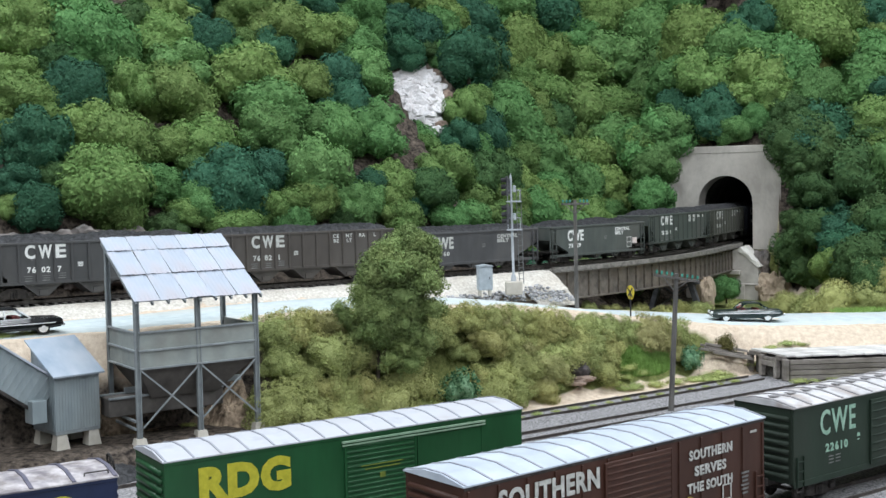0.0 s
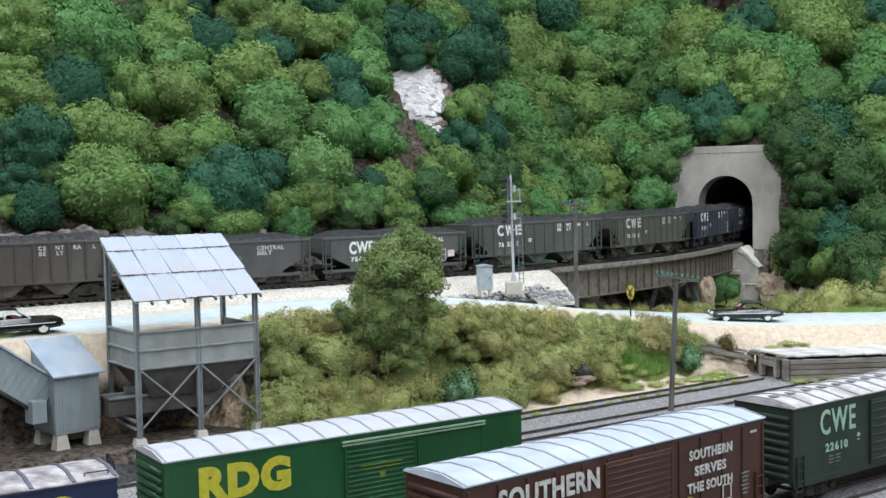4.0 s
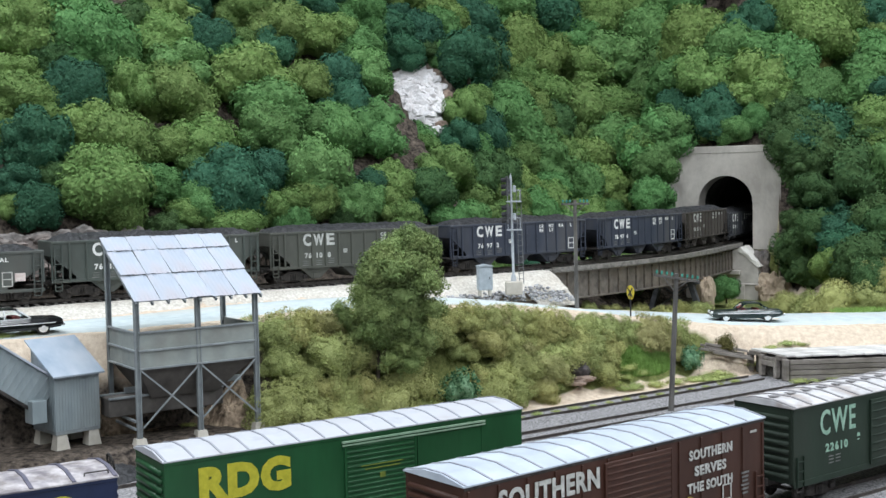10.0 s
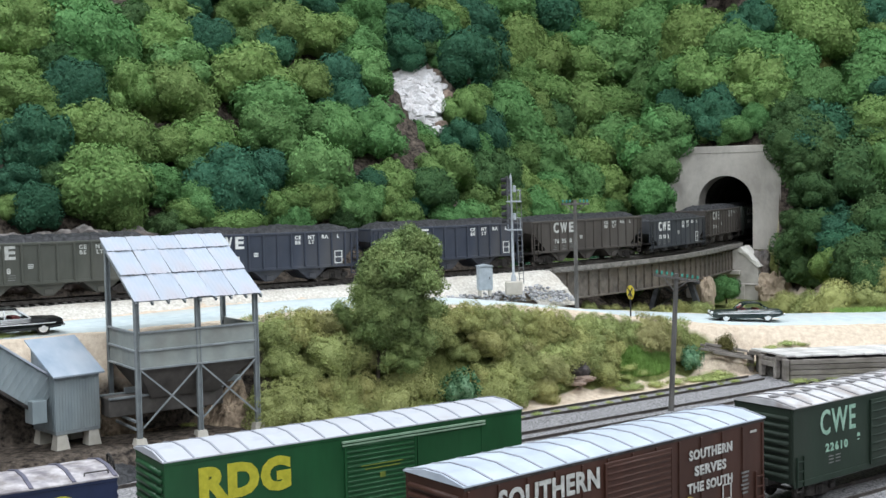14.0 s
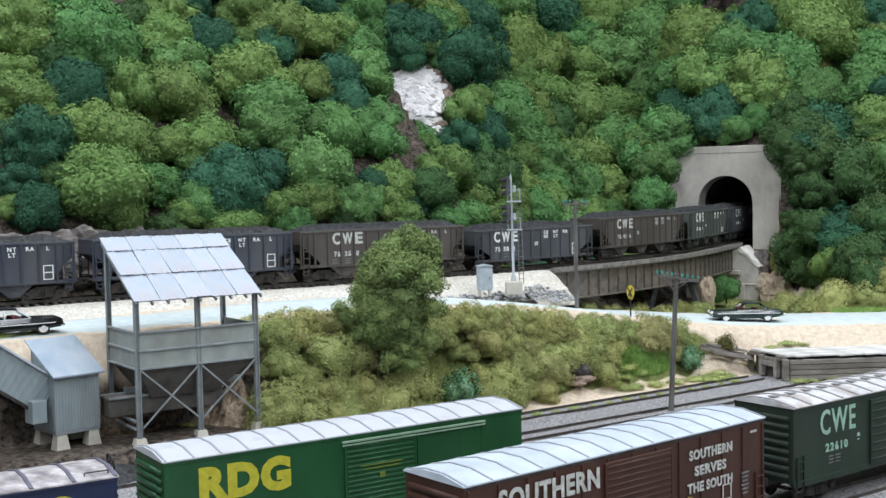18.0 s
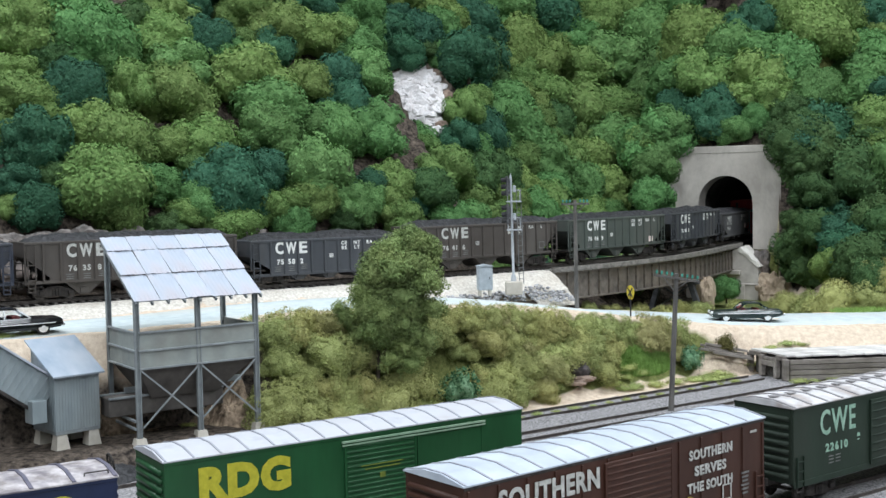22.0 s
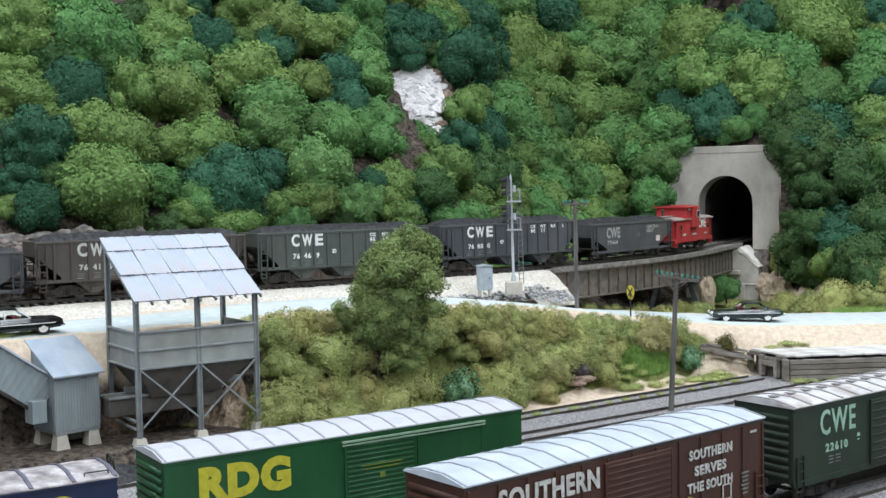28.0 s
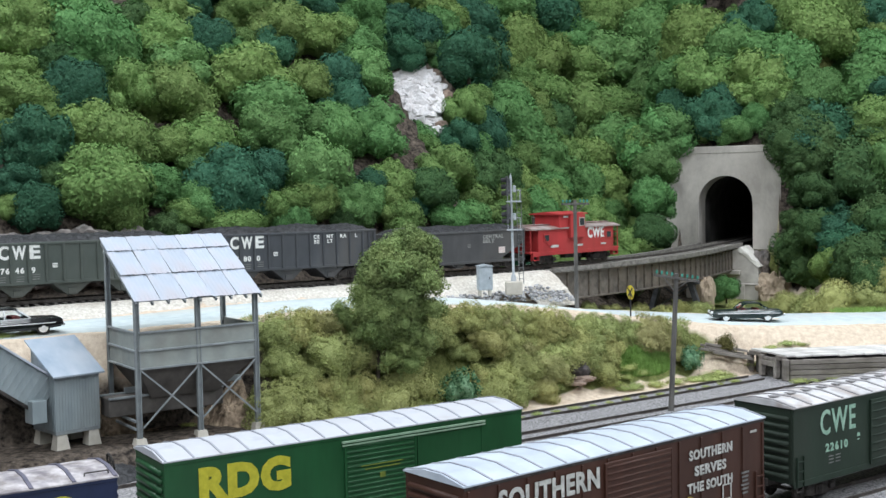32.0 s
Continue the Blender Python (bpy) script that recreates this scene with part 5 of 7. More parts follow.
for x, y in ((0, 0), (LW / 2, 0), (LW, 0), (0, LD), (LW, LD)):
    top = roof_z(y)
    post = part("post", boxes((x, y, top / 2, 0.2, 0.06, top), (x - 0.1, y, top / 2, 0.05, 0.24, top), (x + 0.1, y, top / 2, 0.05, 0.24, top)), POSTGREY, loader)
    bm = bmesh.new()
    v0 = box(bm, x, y, -0.05, 0.7, 0.7, 0.5)
    for v in v0:
        if v.co.z > 0:
            v.co.x, v.co.y = x + (v.co.x - x) * 0.7, y + (v.co.y - y) * 0.7
    part("footing", bm, FOOTING, loader, "pale concrete footing")
# bin walls, rails, and the hopper under them
RIM, MID, LOWZ = 5.62, 4.68, 3.75
part("bin_front", boxes((LW / 2, -0.02, (RIM + LOWZ) / 2, LW - 0.1, 0.1, RIM - LOWZ)), BINGREY, loader)
part("bin_side", boxes((0.0, LD / 2, (RIM + LOWZ) / 2, 0.1, LD, RIM - LOWZ)), BINGREY, loader)
part("bin_side", boxes((LW, LD / 2, (RIM + LOWZ) / 2, 0.1, LD, RIM - LOWZ)), BINGREY, loader)
part("bin_back", boxes((LW / 2, LD, (RIM + LOWZ) / 2 - 0.55, LW, 0.1, RIM - LOWZ - 1.0)), BINGREY, loader)
for z in (RIM, MID, LOWZ):
    part("bin_rail", boxes((LW / 2, -0.1, z, LW - 0.05, 0.12, 0.1), bev=0.01), POSTGREY, loader)
    part("bin_rail", boxes((-0.08, LD / 2, z, 0.12, LD, 0.1), bev=0.01), POSTGREY, loader)
bm = bmesh.new()
t4 = [bm.verts.new(p) for p in ((0.05, 0.05, LOWZ), (LW - 0.05, 0.05, LOWZ), (LW - 0.05, LD, LOWZ), (0.05, LD, LOWZ))]
b4 = [bm.verts.new(p) for p in ((1.0, 0.9, 2.05), (4.7, 0.9, 2.05), (4.7, 2.6, 2.05), (1.0, 2.6, 2.05))]
for i in range(4):
    bm.faces.new((t4[i], t4[(i + 1) % 4], b4[(i + 1) % 4], b4[i]))
bm.faces.new(b4)
bmesh.ops.recalc_face_normals(bm, faces=bm.faces)
part("hopper_bottom", bm, BINDARK, loader, "dark sloped hopper plates")
part("feeder_trough", boxes((1.95, 1.7, 1.72, 6.3, 1.3, 0.95), bev=0.04), BINDARK, loader, "dark feeder trough")
part("trough_rim", boxes((1.95, 1.0, 2.22, 6.3, 0.16, 0.1), (1.95, 2.4, 2.22, 6.3, 0.16, 0.1)), POSTGREY, loader)
# cross braces on the front
for a, b in (((0.15, LOWZ - 0.1), (LW / 2 - 0.1, 0.9)), ((0.15, 0.75), (LW / 2 - 0.1, LOWZ - 0.1)), ((LW / 2 + 0.1, LOWZ - 0.1), (LW - 0.1, 0.75)), ((LW / 2 + 0.1, 0.9), (LW - 0.1, LOWZ - 0.05))):
    bm = bmesh.new()
    beam(bm, (a[0], -0.16, a[1]), (b[0], -0.16, b[1]), 0.06, 0.085)
    part("brace", bm, POSTGREY, loader)
for z in (1.1, 0.7):
    part("cross_strut", boxes((-0.2, 1.4, z, 0.1, 3.0, 0.12)), POSTGREY, loader)
part("cross_beam", boxes((LW / 2, LD * 0.5, 2.4, LW, 0.16, 0.3)) , POSTGREY, loader)
part("back_beam", boxes((LW / 2, LD - 0.1, TOPB - 0.25, LW + 0.3, 0.14, 0.2), (LW / 2, 0, TOPF - 0.22, LW + 0.2, 0.14, 0.2)), POSTGREY, loader)
# roof: rafters and separate overlapping sheets, a little uneven
pitch = math.degrees(math.atan2(TOPB - TOPF, LD))
for i in range(9):
    x = -0.15 + i * (LW + 0.3) / 8
    bm = bmesh.new()
    beam(bm, (x, -0.52, roof_z(-0.52) - 0.1), (x, LD + 0.35, roof_z(LD + 0.35) - 0.1), 0.1, 0.16)
    part("rafter", bm, POSTGREY, loader)
rng = random.Random(11)
slope_len = (LD + 0.9) / math.cos(radians(pitch))
cols, sheet_rows = 5, ((0.0, 0.40), (0.39, 0.78), (0.77, 1.0))
sw = (LW + 0.5) / cols - 0.012
for r, (f0, f1) in enumerate(sheet_rows):
    for k in range(cols):
        bm = bmesh.new()
        ln, nu = (f1 - f0) * slope_len, 12
        g = [[bm.verts.new(((i / nu - 0.5) * (sw - 0.03), (j / 4 - 0.5) * ln, 0.0025 * math.cos(i * math.pi) + 0.025 * rng.uniform(-1, 1) * (j in (0, 4)))) for j in range(5)] for i in range(nu + 1)]
        for i in range(nu):
            for j in range(4):
                bm.faces.new((g[i][j], g[i + 1][j], g[i + 1][j + 1], g[i][j + 1]))
        geo_ = bmesh.ops.extrude_face_region(bm, geom=list(bm.faces))
        for v in (v for v in geo_["geom"] if isinstance(v, bmesh.types.BMVert)):
            v.co.z -= 0.03
        bmesh.ops.recalc_face_normals(bm, faces=bm.faces)
        f = (f0 + f1) / 2
        y = -0.5 + f * (LD + 0.9)
        part("roof_sheet", bm, SHEETWHITE, loader, m=off(-0.25 + (k + 0.5) * sw, y, roof_z(y) + 0.06 + 0.05 * r + rng.uniform(-0.015, 0.02), rng.uniform(-0.9, 0.9), pitch - 0.9 + rng.uniform(-0.8, 0.8), rng.uniform(-0.5, 0.5)))

# ---- crusher shed with its conveyor ----
shed = thing("crusher_shed", place(-19.55, 56.35, LZ, 44.0), "small blue-grey corrugated shed on concrete feet with a pitched lid roof", "shed")
SWD, SDP, S0, SF, SB = 2.4, 2.6, 0.85, 3.6, 5.0
bm = bmesh.new()
pts = [(0, S0), (0, SF), (SDP, SB), (SDP, S0)]
prism(bm, pts, 0, SWD)
bmesh.ops.transform(bm, matrix=Matrix(((0, 1, 0, 0), (1, 0, 0, 0), (0, 0, 1, 0), (0, 0, 0, 1))), verts=bm.verts)
bmesh.ops.recalc_face_normals(bm, faces=bm.faces)
part("shed_wall", bm, GREYSIDING, shed)
for i in range(15):
    part("siding_batten", boxes((0.1 + i * (SWD - 0.2) / 14, -0.02, (S0 + SF) / 2, 0.05, 0.02, SF - S0)), GREYSIDING, shed)
for i in range(13):
    y = 0.1 + i * (SDP - 0.2) / 12
    zt = SF + (SB - SF) * y / SDP
    part("siding_batten", boxes((-0.02, y, (S0 + zt) / 2, 0.02, 0.05, zt - S0)), GREYSIDING, shed)
bm = bmesh.new()
prism(bm, [(-0.3, SF - 0.02), (-0.3, SF + 0.06), (SDP + 0.3, SB + 0.28), (SDP + 0.3, SB + 0.2)], -0.18, SWD + 0.18)
bmesh.ops.transform(bm, matrix=Matrix(((0, 1, 0, 0), (1, 0, 0, 0), (0, 0, 1, 0), (0, 0, 0, 1))), verts=bm.verts)
bmesh.ops.recalc_face_normals(bm, faces=bm.faces)
part("shed_roof", bm, surf("pale_blue_sheet", (0.28, 0.34, 0.42), (0.40, 0.46, 0.54), 0.6, 0.5, 0.06, grime=(0.46, 0.47, 0.50), grime_scale=0.6, grime_amount=0.4, stretch=(1, 0.3, 1)), shed, "pale sheet metal roof")
part("base_frame", boxes((SWD / 2, SDP / 2, S0 - 0.1, SWD, SDP, 0.2), bev=0.02), POSTGREY, shed)
for x, y in ((0.35, 0.3), (SWD - 0.35, 0.3), (0.35, SDP - 0.3), (SWD - 0.35, SDP - 0.3)):
    bm = bmesh.new()
    for v in box(bm, x, y, 0.15, 0.8, 0.8, 1.2):
        if v.co.z > 0.3:
            v.co.x, v.co.y = x + (v.co.x - x) * 0.6, y + (v.co.y - y) * 0.6
    part("concrete_foot", bm, FOOTING, shed, "pale tapered concrete foot")
part("motor_box", boxes((-0.75, 0.55, 1.95, 0.75, 0.9, 1.15), bev=0.03), GREYSIDING, shed, "grey motor box")
conv = thing("conveyor_housing", place(-19.55, 56.35, LZ, 44.0), "inclined blue-grey conveyor housing running into the shed", "conveyor")
CVR = Matrix.Translation((-0.02, 1.5, 2.55)) @ Matrix.Rotation(radians(36), 4, "Y")
bm = bmesh.new()
box(bm, -5.0, 0, 0.0, 10.0, 1.8, 1.75, m=CVR)
part("housing_wall", bm, GREYSIDING, conv)
for i in range(26):
    bm = bmesh.new()
    box(bm, -0.25 - i * 0.37, -0.92, 0.0, 0.05, 0.05, 1.75, m=CVR)
    part("siding_batten", bm, GREYSIDING, conv)
bm = bmesh.new()
box(bm, -5.0, 0, 0.92, 10.0, 2.1, 0.1, m=CVR)
part("housing_roof", bm, SHEETWHITE, conv, "pale sheet roof")
bm = bmesh.new()
box(bm, -5.0, -0.85, -0.95, 10.0, 0.16, 0.16, m=CVR)
box(bm, -5.0, 0.85, -0.95, 10.0, 0.16, 0.16, m=CVR)
part("conveyor_frame", bm, TRUCKBLACK, conv)


# ---- plants ----
def lobed_mesh(name, seed, radius, leaves, leaf, slim=0.5, flat=0.85, lobes=24, size=(0.30, 0.48), bumps=170, bump=0.07, fuzz=0.06, sub=4, low=-0.6, tilt=0.7, core=0.94, uneven=0.14, stand=0.3, crease=1.0, up=0.0):
    """A crown like a cauliflower: many round lobes with deep creases, set with tufts and covered by single leaves that lie on them."""
    rg = np.random.RandomState(seed)

    def directions(n_, floor):
        d = rg.normal(size=(n_ * 4, 3))
        d /= np.linalg.norm(d, axis=1)[:, None]
        return d[d[:, 2] > floor][:n_]

    heads = directions(lobes, low)
    rr = rg.uniform(*size, len(heads))
    cc = heads * ((1 - rr) * rg.uniform(1 - uneven, 1 + uneven, len(heads)))[:, None]
    tips = directions(bumps, low - 0.2)
    wide = 2.2 / math.sqrt(bumps) * 1.25
    drop = np.einsum("ij,ij->i", cc, cc) - rr * rr

    def reach(p):
        b = p @ cc.T
        disc = b * b - drop
        e = np.where(disc > 0, b + np.sqrt(np.maximum(disc, 0)), 0.0)
        who = e.argmax(1)
        k = 1 + (np.maximum(e.max(1), 0.55) - 1) * crease
        away = (2 - 2 * np.clip(p @ tips.T, -1, 1)) / (wide * wide)
        t = np.maximum(0, 1 - away.min(1))
        return k + bump * np.sqrt(t), who, tips[away.argmin(1)]

    bm = bmesh.new()
    bmesh.ops.create_icosphere(bm, subdivisions=sub, radius=1.0)
    p = np.array([v.co[:] for v in bm.verts])
    faces = [tuple(v.index for v in f.verts) for f in bm.faces]
    bm.free()
    k, _, _ = reach(p)
    k = k * core + rg.uniform(-0.025, 0.015, len(p))
    verts = p * k[:, None] * radius
    ncore = len(faces)
    d = directions(leaves, low - 0.15)
    k, who, tip = reach(d)
    pos = d * (k * (1 + rg.uniform(-0.03, fuzz, len(d))))[:, None]
    nrm = pos - cc[who]
    nrm /= np.linalg.norm(nrm, axis=1)[:, None] + 1e-6
    nrm[:, 2] += up
    nrm = nrm + (d - tip) * 1.6 + rg.normal(size=d.shape) * tilt * 0.5
    nrm /= np.linalg.norm(nrm, axis=1)[:, None] + 1e-6
    tan = np.cross(nrm, rg.normal(size=d.shape))
    tan /= np.linalg.norm(tan, axis=1)[:, None] + 1e-6
    bit = np.cross(nrm, tan)
    tan = tan + nrm * rg.uniform(-0.2, 1.0, len(d))[:, None] * stand * 1.6
    tan /= np.linalg.norm(tan, axis=1)[:, None] + 1e-6
    ln = leaf * rg.uniform(0.55, 1.35, len(d))[:, None] / 2
    wd = leaf * slim * rg.uniform(0.6, 1.3, len(d))[:, None] / 2
    pos = pos * radius
    base = len(verts)
    quads = np.stack([pos - tan * ln, pos + bit * wd + tan * ln * 0.2, pos + tan * ln, pos - bit * wd + tan * ln * 0.2], 1).reshape(-1, 3)
    verts = np.concatenate([verts, quads])
    verts[:, 2] *= flat
    faces += (base + np.arange(len(d) * 4).reshape(-1, 4)).tolist()
    me = bpy.data.meshes.new(name)
    me.from_pydata((verts * K).tolist(), [], faces)
    for f in me.polygons[:ncore]:
        f.use_smooth = True
    me.materials.append(None)
    return me


LEAVES = [
    foliage("mid_green_foam", (0.052, 0.130, 0.039), (0.107, 0.232, 0.076), (0.185, 0.345, 0.128)),
    foliage("yellow_green_foam", (0.076, 0.145, 0.038), (0.149, 0.245, 0.071), (0.251, 0.362, 0.126)),
    foliage("blue_green_foam", (0.018, 0.070, 0.040), (0.036, 0.118, 0.066), (0.076, 0.185, 0.108)),
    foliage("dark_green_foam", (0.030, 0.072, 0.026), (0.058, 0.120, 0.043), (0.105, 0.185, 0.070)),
    foliage("olive_green_foam", (0.056, 0.115, 0.032), (0.112, 0.198, 0.059), (0.185, 0.293, 0.101)),
]
LEAFWORDS = ["mid green", "yellow-green", "dark blue-green", "dark green", "olive green"]
BARK = surf("grey_brown_bark", (0.05, 0.04, 0.03), (0.14, 0.115, 0.09), 4, 0.95, 0.6, stretch=(1, 1, 0.2))
CROWNS = [lobed_mesh("crown", 10 + i, 3.2, 4000, 0.42, slim=0.38, flat=(0.98, 0.86, 1.08, 0.92)[i % 4], lobes=(13, 19, 26)[i % 3], size=((0.36, 0.55), (0.30, 0.48), (0.26, 0.42))[i % 3], bumps=(190, 250, 150)[i % 3], bump=0.085, fuzz=0.04, tilt=0.6, stand=0.32, crease=1.05, core=0.90) for i in range(9)]
bm = bmesh.new()
rod(bm, (0, 0, -2.6), (0.05, 0.02, 0.4), 0.22, 0.10, 7)
for a in range(4):
    rod(bm, (0, 0, -0.8 + a * 0.25), (1.0 * math.cos(a * 1.7), 1.0 * math.sin(a * 1.7), 0.5 + a * 0.2), 0.09, 0.03, 5)
STUB = mesh_of(bm, "trunk")

# the hillside's larger trees: x, y, crown radius, colour
SLOPE_TREES = [
    [(-32.7, 90.5, 2.9, 1), (-31.3, 93.9, 1.9, 0), (-31.3, 82.6, 1.3, 1), (-31.1, 84.9, 2.6, 1), (-30.4, 89.6, 1.9, 3), (-29.7, 79.6, 1.6, 2), (-29.7, 94.1, 3, 0), (-29.6, 78.1, 1, 1), (-29.4, 82.8, 2.4, 2), (-28.4, 87.8, 2.3, 2), (-28.3, 78.8, 1.6, 2), (-28.1, 92.2, 3.3, 0), (-27.6, 81.4, 1.3, 3), (-26.4, 86.1, 2.2, 1), (-26.4, 92.4, 2.2, 0), (-25.8, 96.6, 2, 3), (-24.8, 90.5, 2.3, 1), (-24.6, 82.4, 3, 1), (-24.3, 85.8, 2.7, 1), (-23.3, 99.1, 2.3, 1), (-23.3, 81.8, 1.7, 1), (-21.9, 94.9, 2.7, 0), (-21.6, 101.7, 1.6, 2), (-21.6, 84.9, 2, 0)],
    [(-21.3, 92, 2.9, 1), (-20.3, 98.5, 2.3, 2), (-19, 84.5, 1.5, 1), (-18.7, 89.8, 2.6, 1), (-17.9, 98.7, 2, 0), (-17.7, 103.9, 2.4, 1), (-16.6, 87.6, 2.9, 2), (-16.3, 97.1, 3.3, 1), (-14.7, 104.1, 3, 1), (-14.7, 96, 3, 0), (-14.4, 93.6, 2.7, 0), (-14, 90.2, 2.1, 2), (-13.7, 88, 1.6, 1), (-12.3, 105.1, 3, 1), (-11.8, 100.3, 2.1, 1), (-11.7, 89.5, 1.9, 1), (-11.5, 96.7, 2, 0), (-10.9, 109.8, 1.4, 2), (-10.2, 92.7, 2.9, 0), (-9.9, 107.9, 2.2, 1), (-9.2, 97.6, 2.3, 0), (-9.1, 102.9, 2.1, 2), (-8.2, 100.2, 2.3, 2), (-8.1, 112.5, 2.6, 0)],
    [(-7.8, 107.6, 2.2, 0), (-7.5, 92.3, 1.9, 0), (-7.1, 104.7, 2.4, 0), (-6.9, 99.7, 1.8, 1), (-6, 94.6, 1.5, 2), (-5.7, 119.2, 3, 2), (-4.8, 94, 1.7, 1), (-4.4, 95.9, 2, 1), (-4.2, 128.7, 2.7, 1), (-6.0, 99.6, 2.8, 0), (-1.7, 123.9, 1.4, 3), (-1.3, 97.1, 2.3, 3), (-0.4, 131.9, 3.1, 1), (0.5, 109.5, 1.8, 0), (2.6, 125.3, 2.6, 2), (2.6, 109.4, 2.5, 3), (3.7, 139.9, 3.6, 2), (3.7, 121.6, 2.2, 1), (4, 116.1, 2.7, 2), (5.2, 134.7, 2.8, 2), (5.5, 112.4, 2.3, 3), (6.4, 109.8, 2, 1), (6.9, 149.1, 2.3, 0), (7.9, 122.7, 3.5, 0)],
    [(9.6, 150.6, 3.9, 0), (9.9, 145.1, 3.4, 1), (10.7, 121, 3.1, 0), (10.9, 116.9, 2.4, 0), (12.3, 137.7, 3.6, 1), (13.1, 145, 3.4, 1), (13.4, 152, 4.7, 2), (16.8, 131.2, 3.7, 1), (17.3, 150.6, 3.5, 0), (17.4, 140.1, 4, 1), (17.5, 126.9, 3, 1), (18.2, 146.4, 3.8, 1), (18.8, 155.9, 2.8, 0), (21.2, 138.1, 3.9, 0), (21.7, 154.8, 3.6, 1), (21.9, 142.4, 3.7, 1), (22.6, 149, 4.6, 0), (23.4, 128.1, 2.7, 1), (24, 127.8, 3.6, 0), (24.3, 127.7, 2.8, 0), (25.4, 128.2, 3, 0), (25.9, 156.9, 2.8, 1), (26.8, 131.9, 2, 2), (27.7, 146.8, 3.8, 0)],
    [(28.1, 152.7, 3.9, 0), (28.2, 135.1, 3.1, 0), (29, 156.9, 3.2, 0), (29.6, 127, 3, 2), (30.3, 132.5, 3.4, 1), (31.6, 139.5, 4, 1), (31.8, 128.4, 2.3, 2), (31.9, 124.2, 1.9, 0), (32.6, 155.9, 3.2, 0), (36.4, 126.6, 2.9, 1), (34.8, 147.3, 2.7, 2), (34.8, 134.7, 3.1, 0), (35.3, 129.5, 3.7, 1), (38.6, 121.9, 2, 1), (36.9, 121, 1.9, 3), (37.4, 132.2, 3.1, 0), (37.4, 120.7, 2.8, 3), (37.5, 137.1, 2.8, 2), (37.5, 117.5, 3.3, 0), (38, 120.6, 2.5, 2), (38.2, 100.7, 1.8, 0), (39.3, 129.9, 3, 0), (39.8, 108.6, 3.4, 2), (39.9, 122.1, 3.8, 1)],
    [(40.7, 119.2, 3.7, 2), (40.8, 124.6, 3.5, 2), (42.2, 137, 2.8, 1), (43.4, 132.5, 4.1, 1), (43.9, 119.6, 4, 0), (45.6, 127.9, 4.3, 1), (48.2, 126.2, 3.3, 1), (49, 133.5, 3.8, 0), (49, 139, 2.5, 1), (51.1, 135.6, 3.5, 0), (52.5, 141.2, 3.3, 2)],
]
rng = random.Random(42)
GROWN = []


def hill_tree(x, y, r, c):
    z = land_at(x, y)[0]
    # low trees at the right turn darker: deep green with shade put in
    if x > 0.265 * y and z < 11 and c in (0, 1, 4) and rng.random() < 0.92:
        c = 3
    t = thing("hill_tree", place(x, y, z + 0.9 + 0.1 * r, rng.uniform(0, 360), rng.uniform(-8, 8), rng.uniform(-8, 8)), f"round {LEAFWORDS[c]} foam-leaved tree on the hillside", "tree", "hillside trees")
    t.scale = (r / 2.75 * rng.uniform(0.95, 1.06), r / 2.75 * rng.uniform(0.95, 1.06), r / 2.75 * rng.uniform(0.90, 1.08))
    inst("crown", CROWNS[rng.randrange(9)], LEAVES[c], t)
    inst("trunk", STUB, BARK, t)
    GROWN.append((x, y, z, r))


for row in SLOPE_TREES:
    for x, y, r, c in row:
        hill_tree(x, y, r, c)
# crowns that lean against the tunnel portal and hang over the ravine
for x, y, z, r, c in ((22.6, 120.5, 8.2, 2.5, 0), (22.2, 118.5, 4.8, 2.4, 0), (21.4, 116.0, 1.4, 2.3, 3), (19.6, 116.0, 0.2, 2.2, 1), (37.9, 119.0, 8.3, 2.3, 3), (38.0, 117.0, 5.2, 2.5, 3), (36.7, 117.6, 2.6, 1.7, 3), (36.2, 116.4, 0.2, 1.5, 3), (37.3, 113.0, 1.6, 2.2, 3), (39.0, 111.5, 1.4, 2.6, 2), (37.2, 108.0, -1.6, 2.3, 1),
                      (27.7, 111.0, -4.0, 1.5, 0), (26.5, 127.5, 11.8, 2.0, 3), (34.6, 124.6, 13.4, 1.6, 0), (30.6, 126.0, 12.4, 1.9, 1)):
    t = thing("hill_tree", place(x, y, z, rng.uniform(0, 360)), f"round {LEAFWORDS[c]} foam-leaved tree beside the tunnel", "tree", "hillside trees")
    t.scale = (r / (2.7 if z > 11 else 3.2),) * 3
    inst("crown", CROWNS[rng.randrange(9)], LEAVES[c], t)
    inst("trunk", STUB, BARK, t)
    GROWN.append((x, y, z, r))
for x, y, z, r, c in ((-5.0, 110.0, 11.6, 2.3, 0), (2.3, 111.5, 14.0, 1.9, 1), (-3.6, 114.5, 19.8, 2.3, 2), (2.9, 114.5, 19.4, 2.9, 2), (1.6, 109.5, 11.2, 2.0, 2), (-2.4, 108.5, 10.6, 2.2, 0)):
    t = thing("hill_tree", place(x, y, z, rng.uniform(0, 360)), f"round {LEAFWORDS[c]} foam-leaved tree beside the white outcrop", "tree", "hillside trees")
    t.scale = (r / 3.1,) * 3
    inst("crown", CROWNS[rng.randrange(9)], LEAVES[c], t)
    inst("trunk", STUB, BARK, t)
    GROWN.append((x, y, z, r))
for i in range(11):
    x, y = way(10 + i * 2.5, -7.4 - 0.8 * (i % 2))[:2]
    hill_tree(x, y, 1.4 + 0.25 * (i % 3), (3, 0, 1, 2, 0, 1)[i % 6])
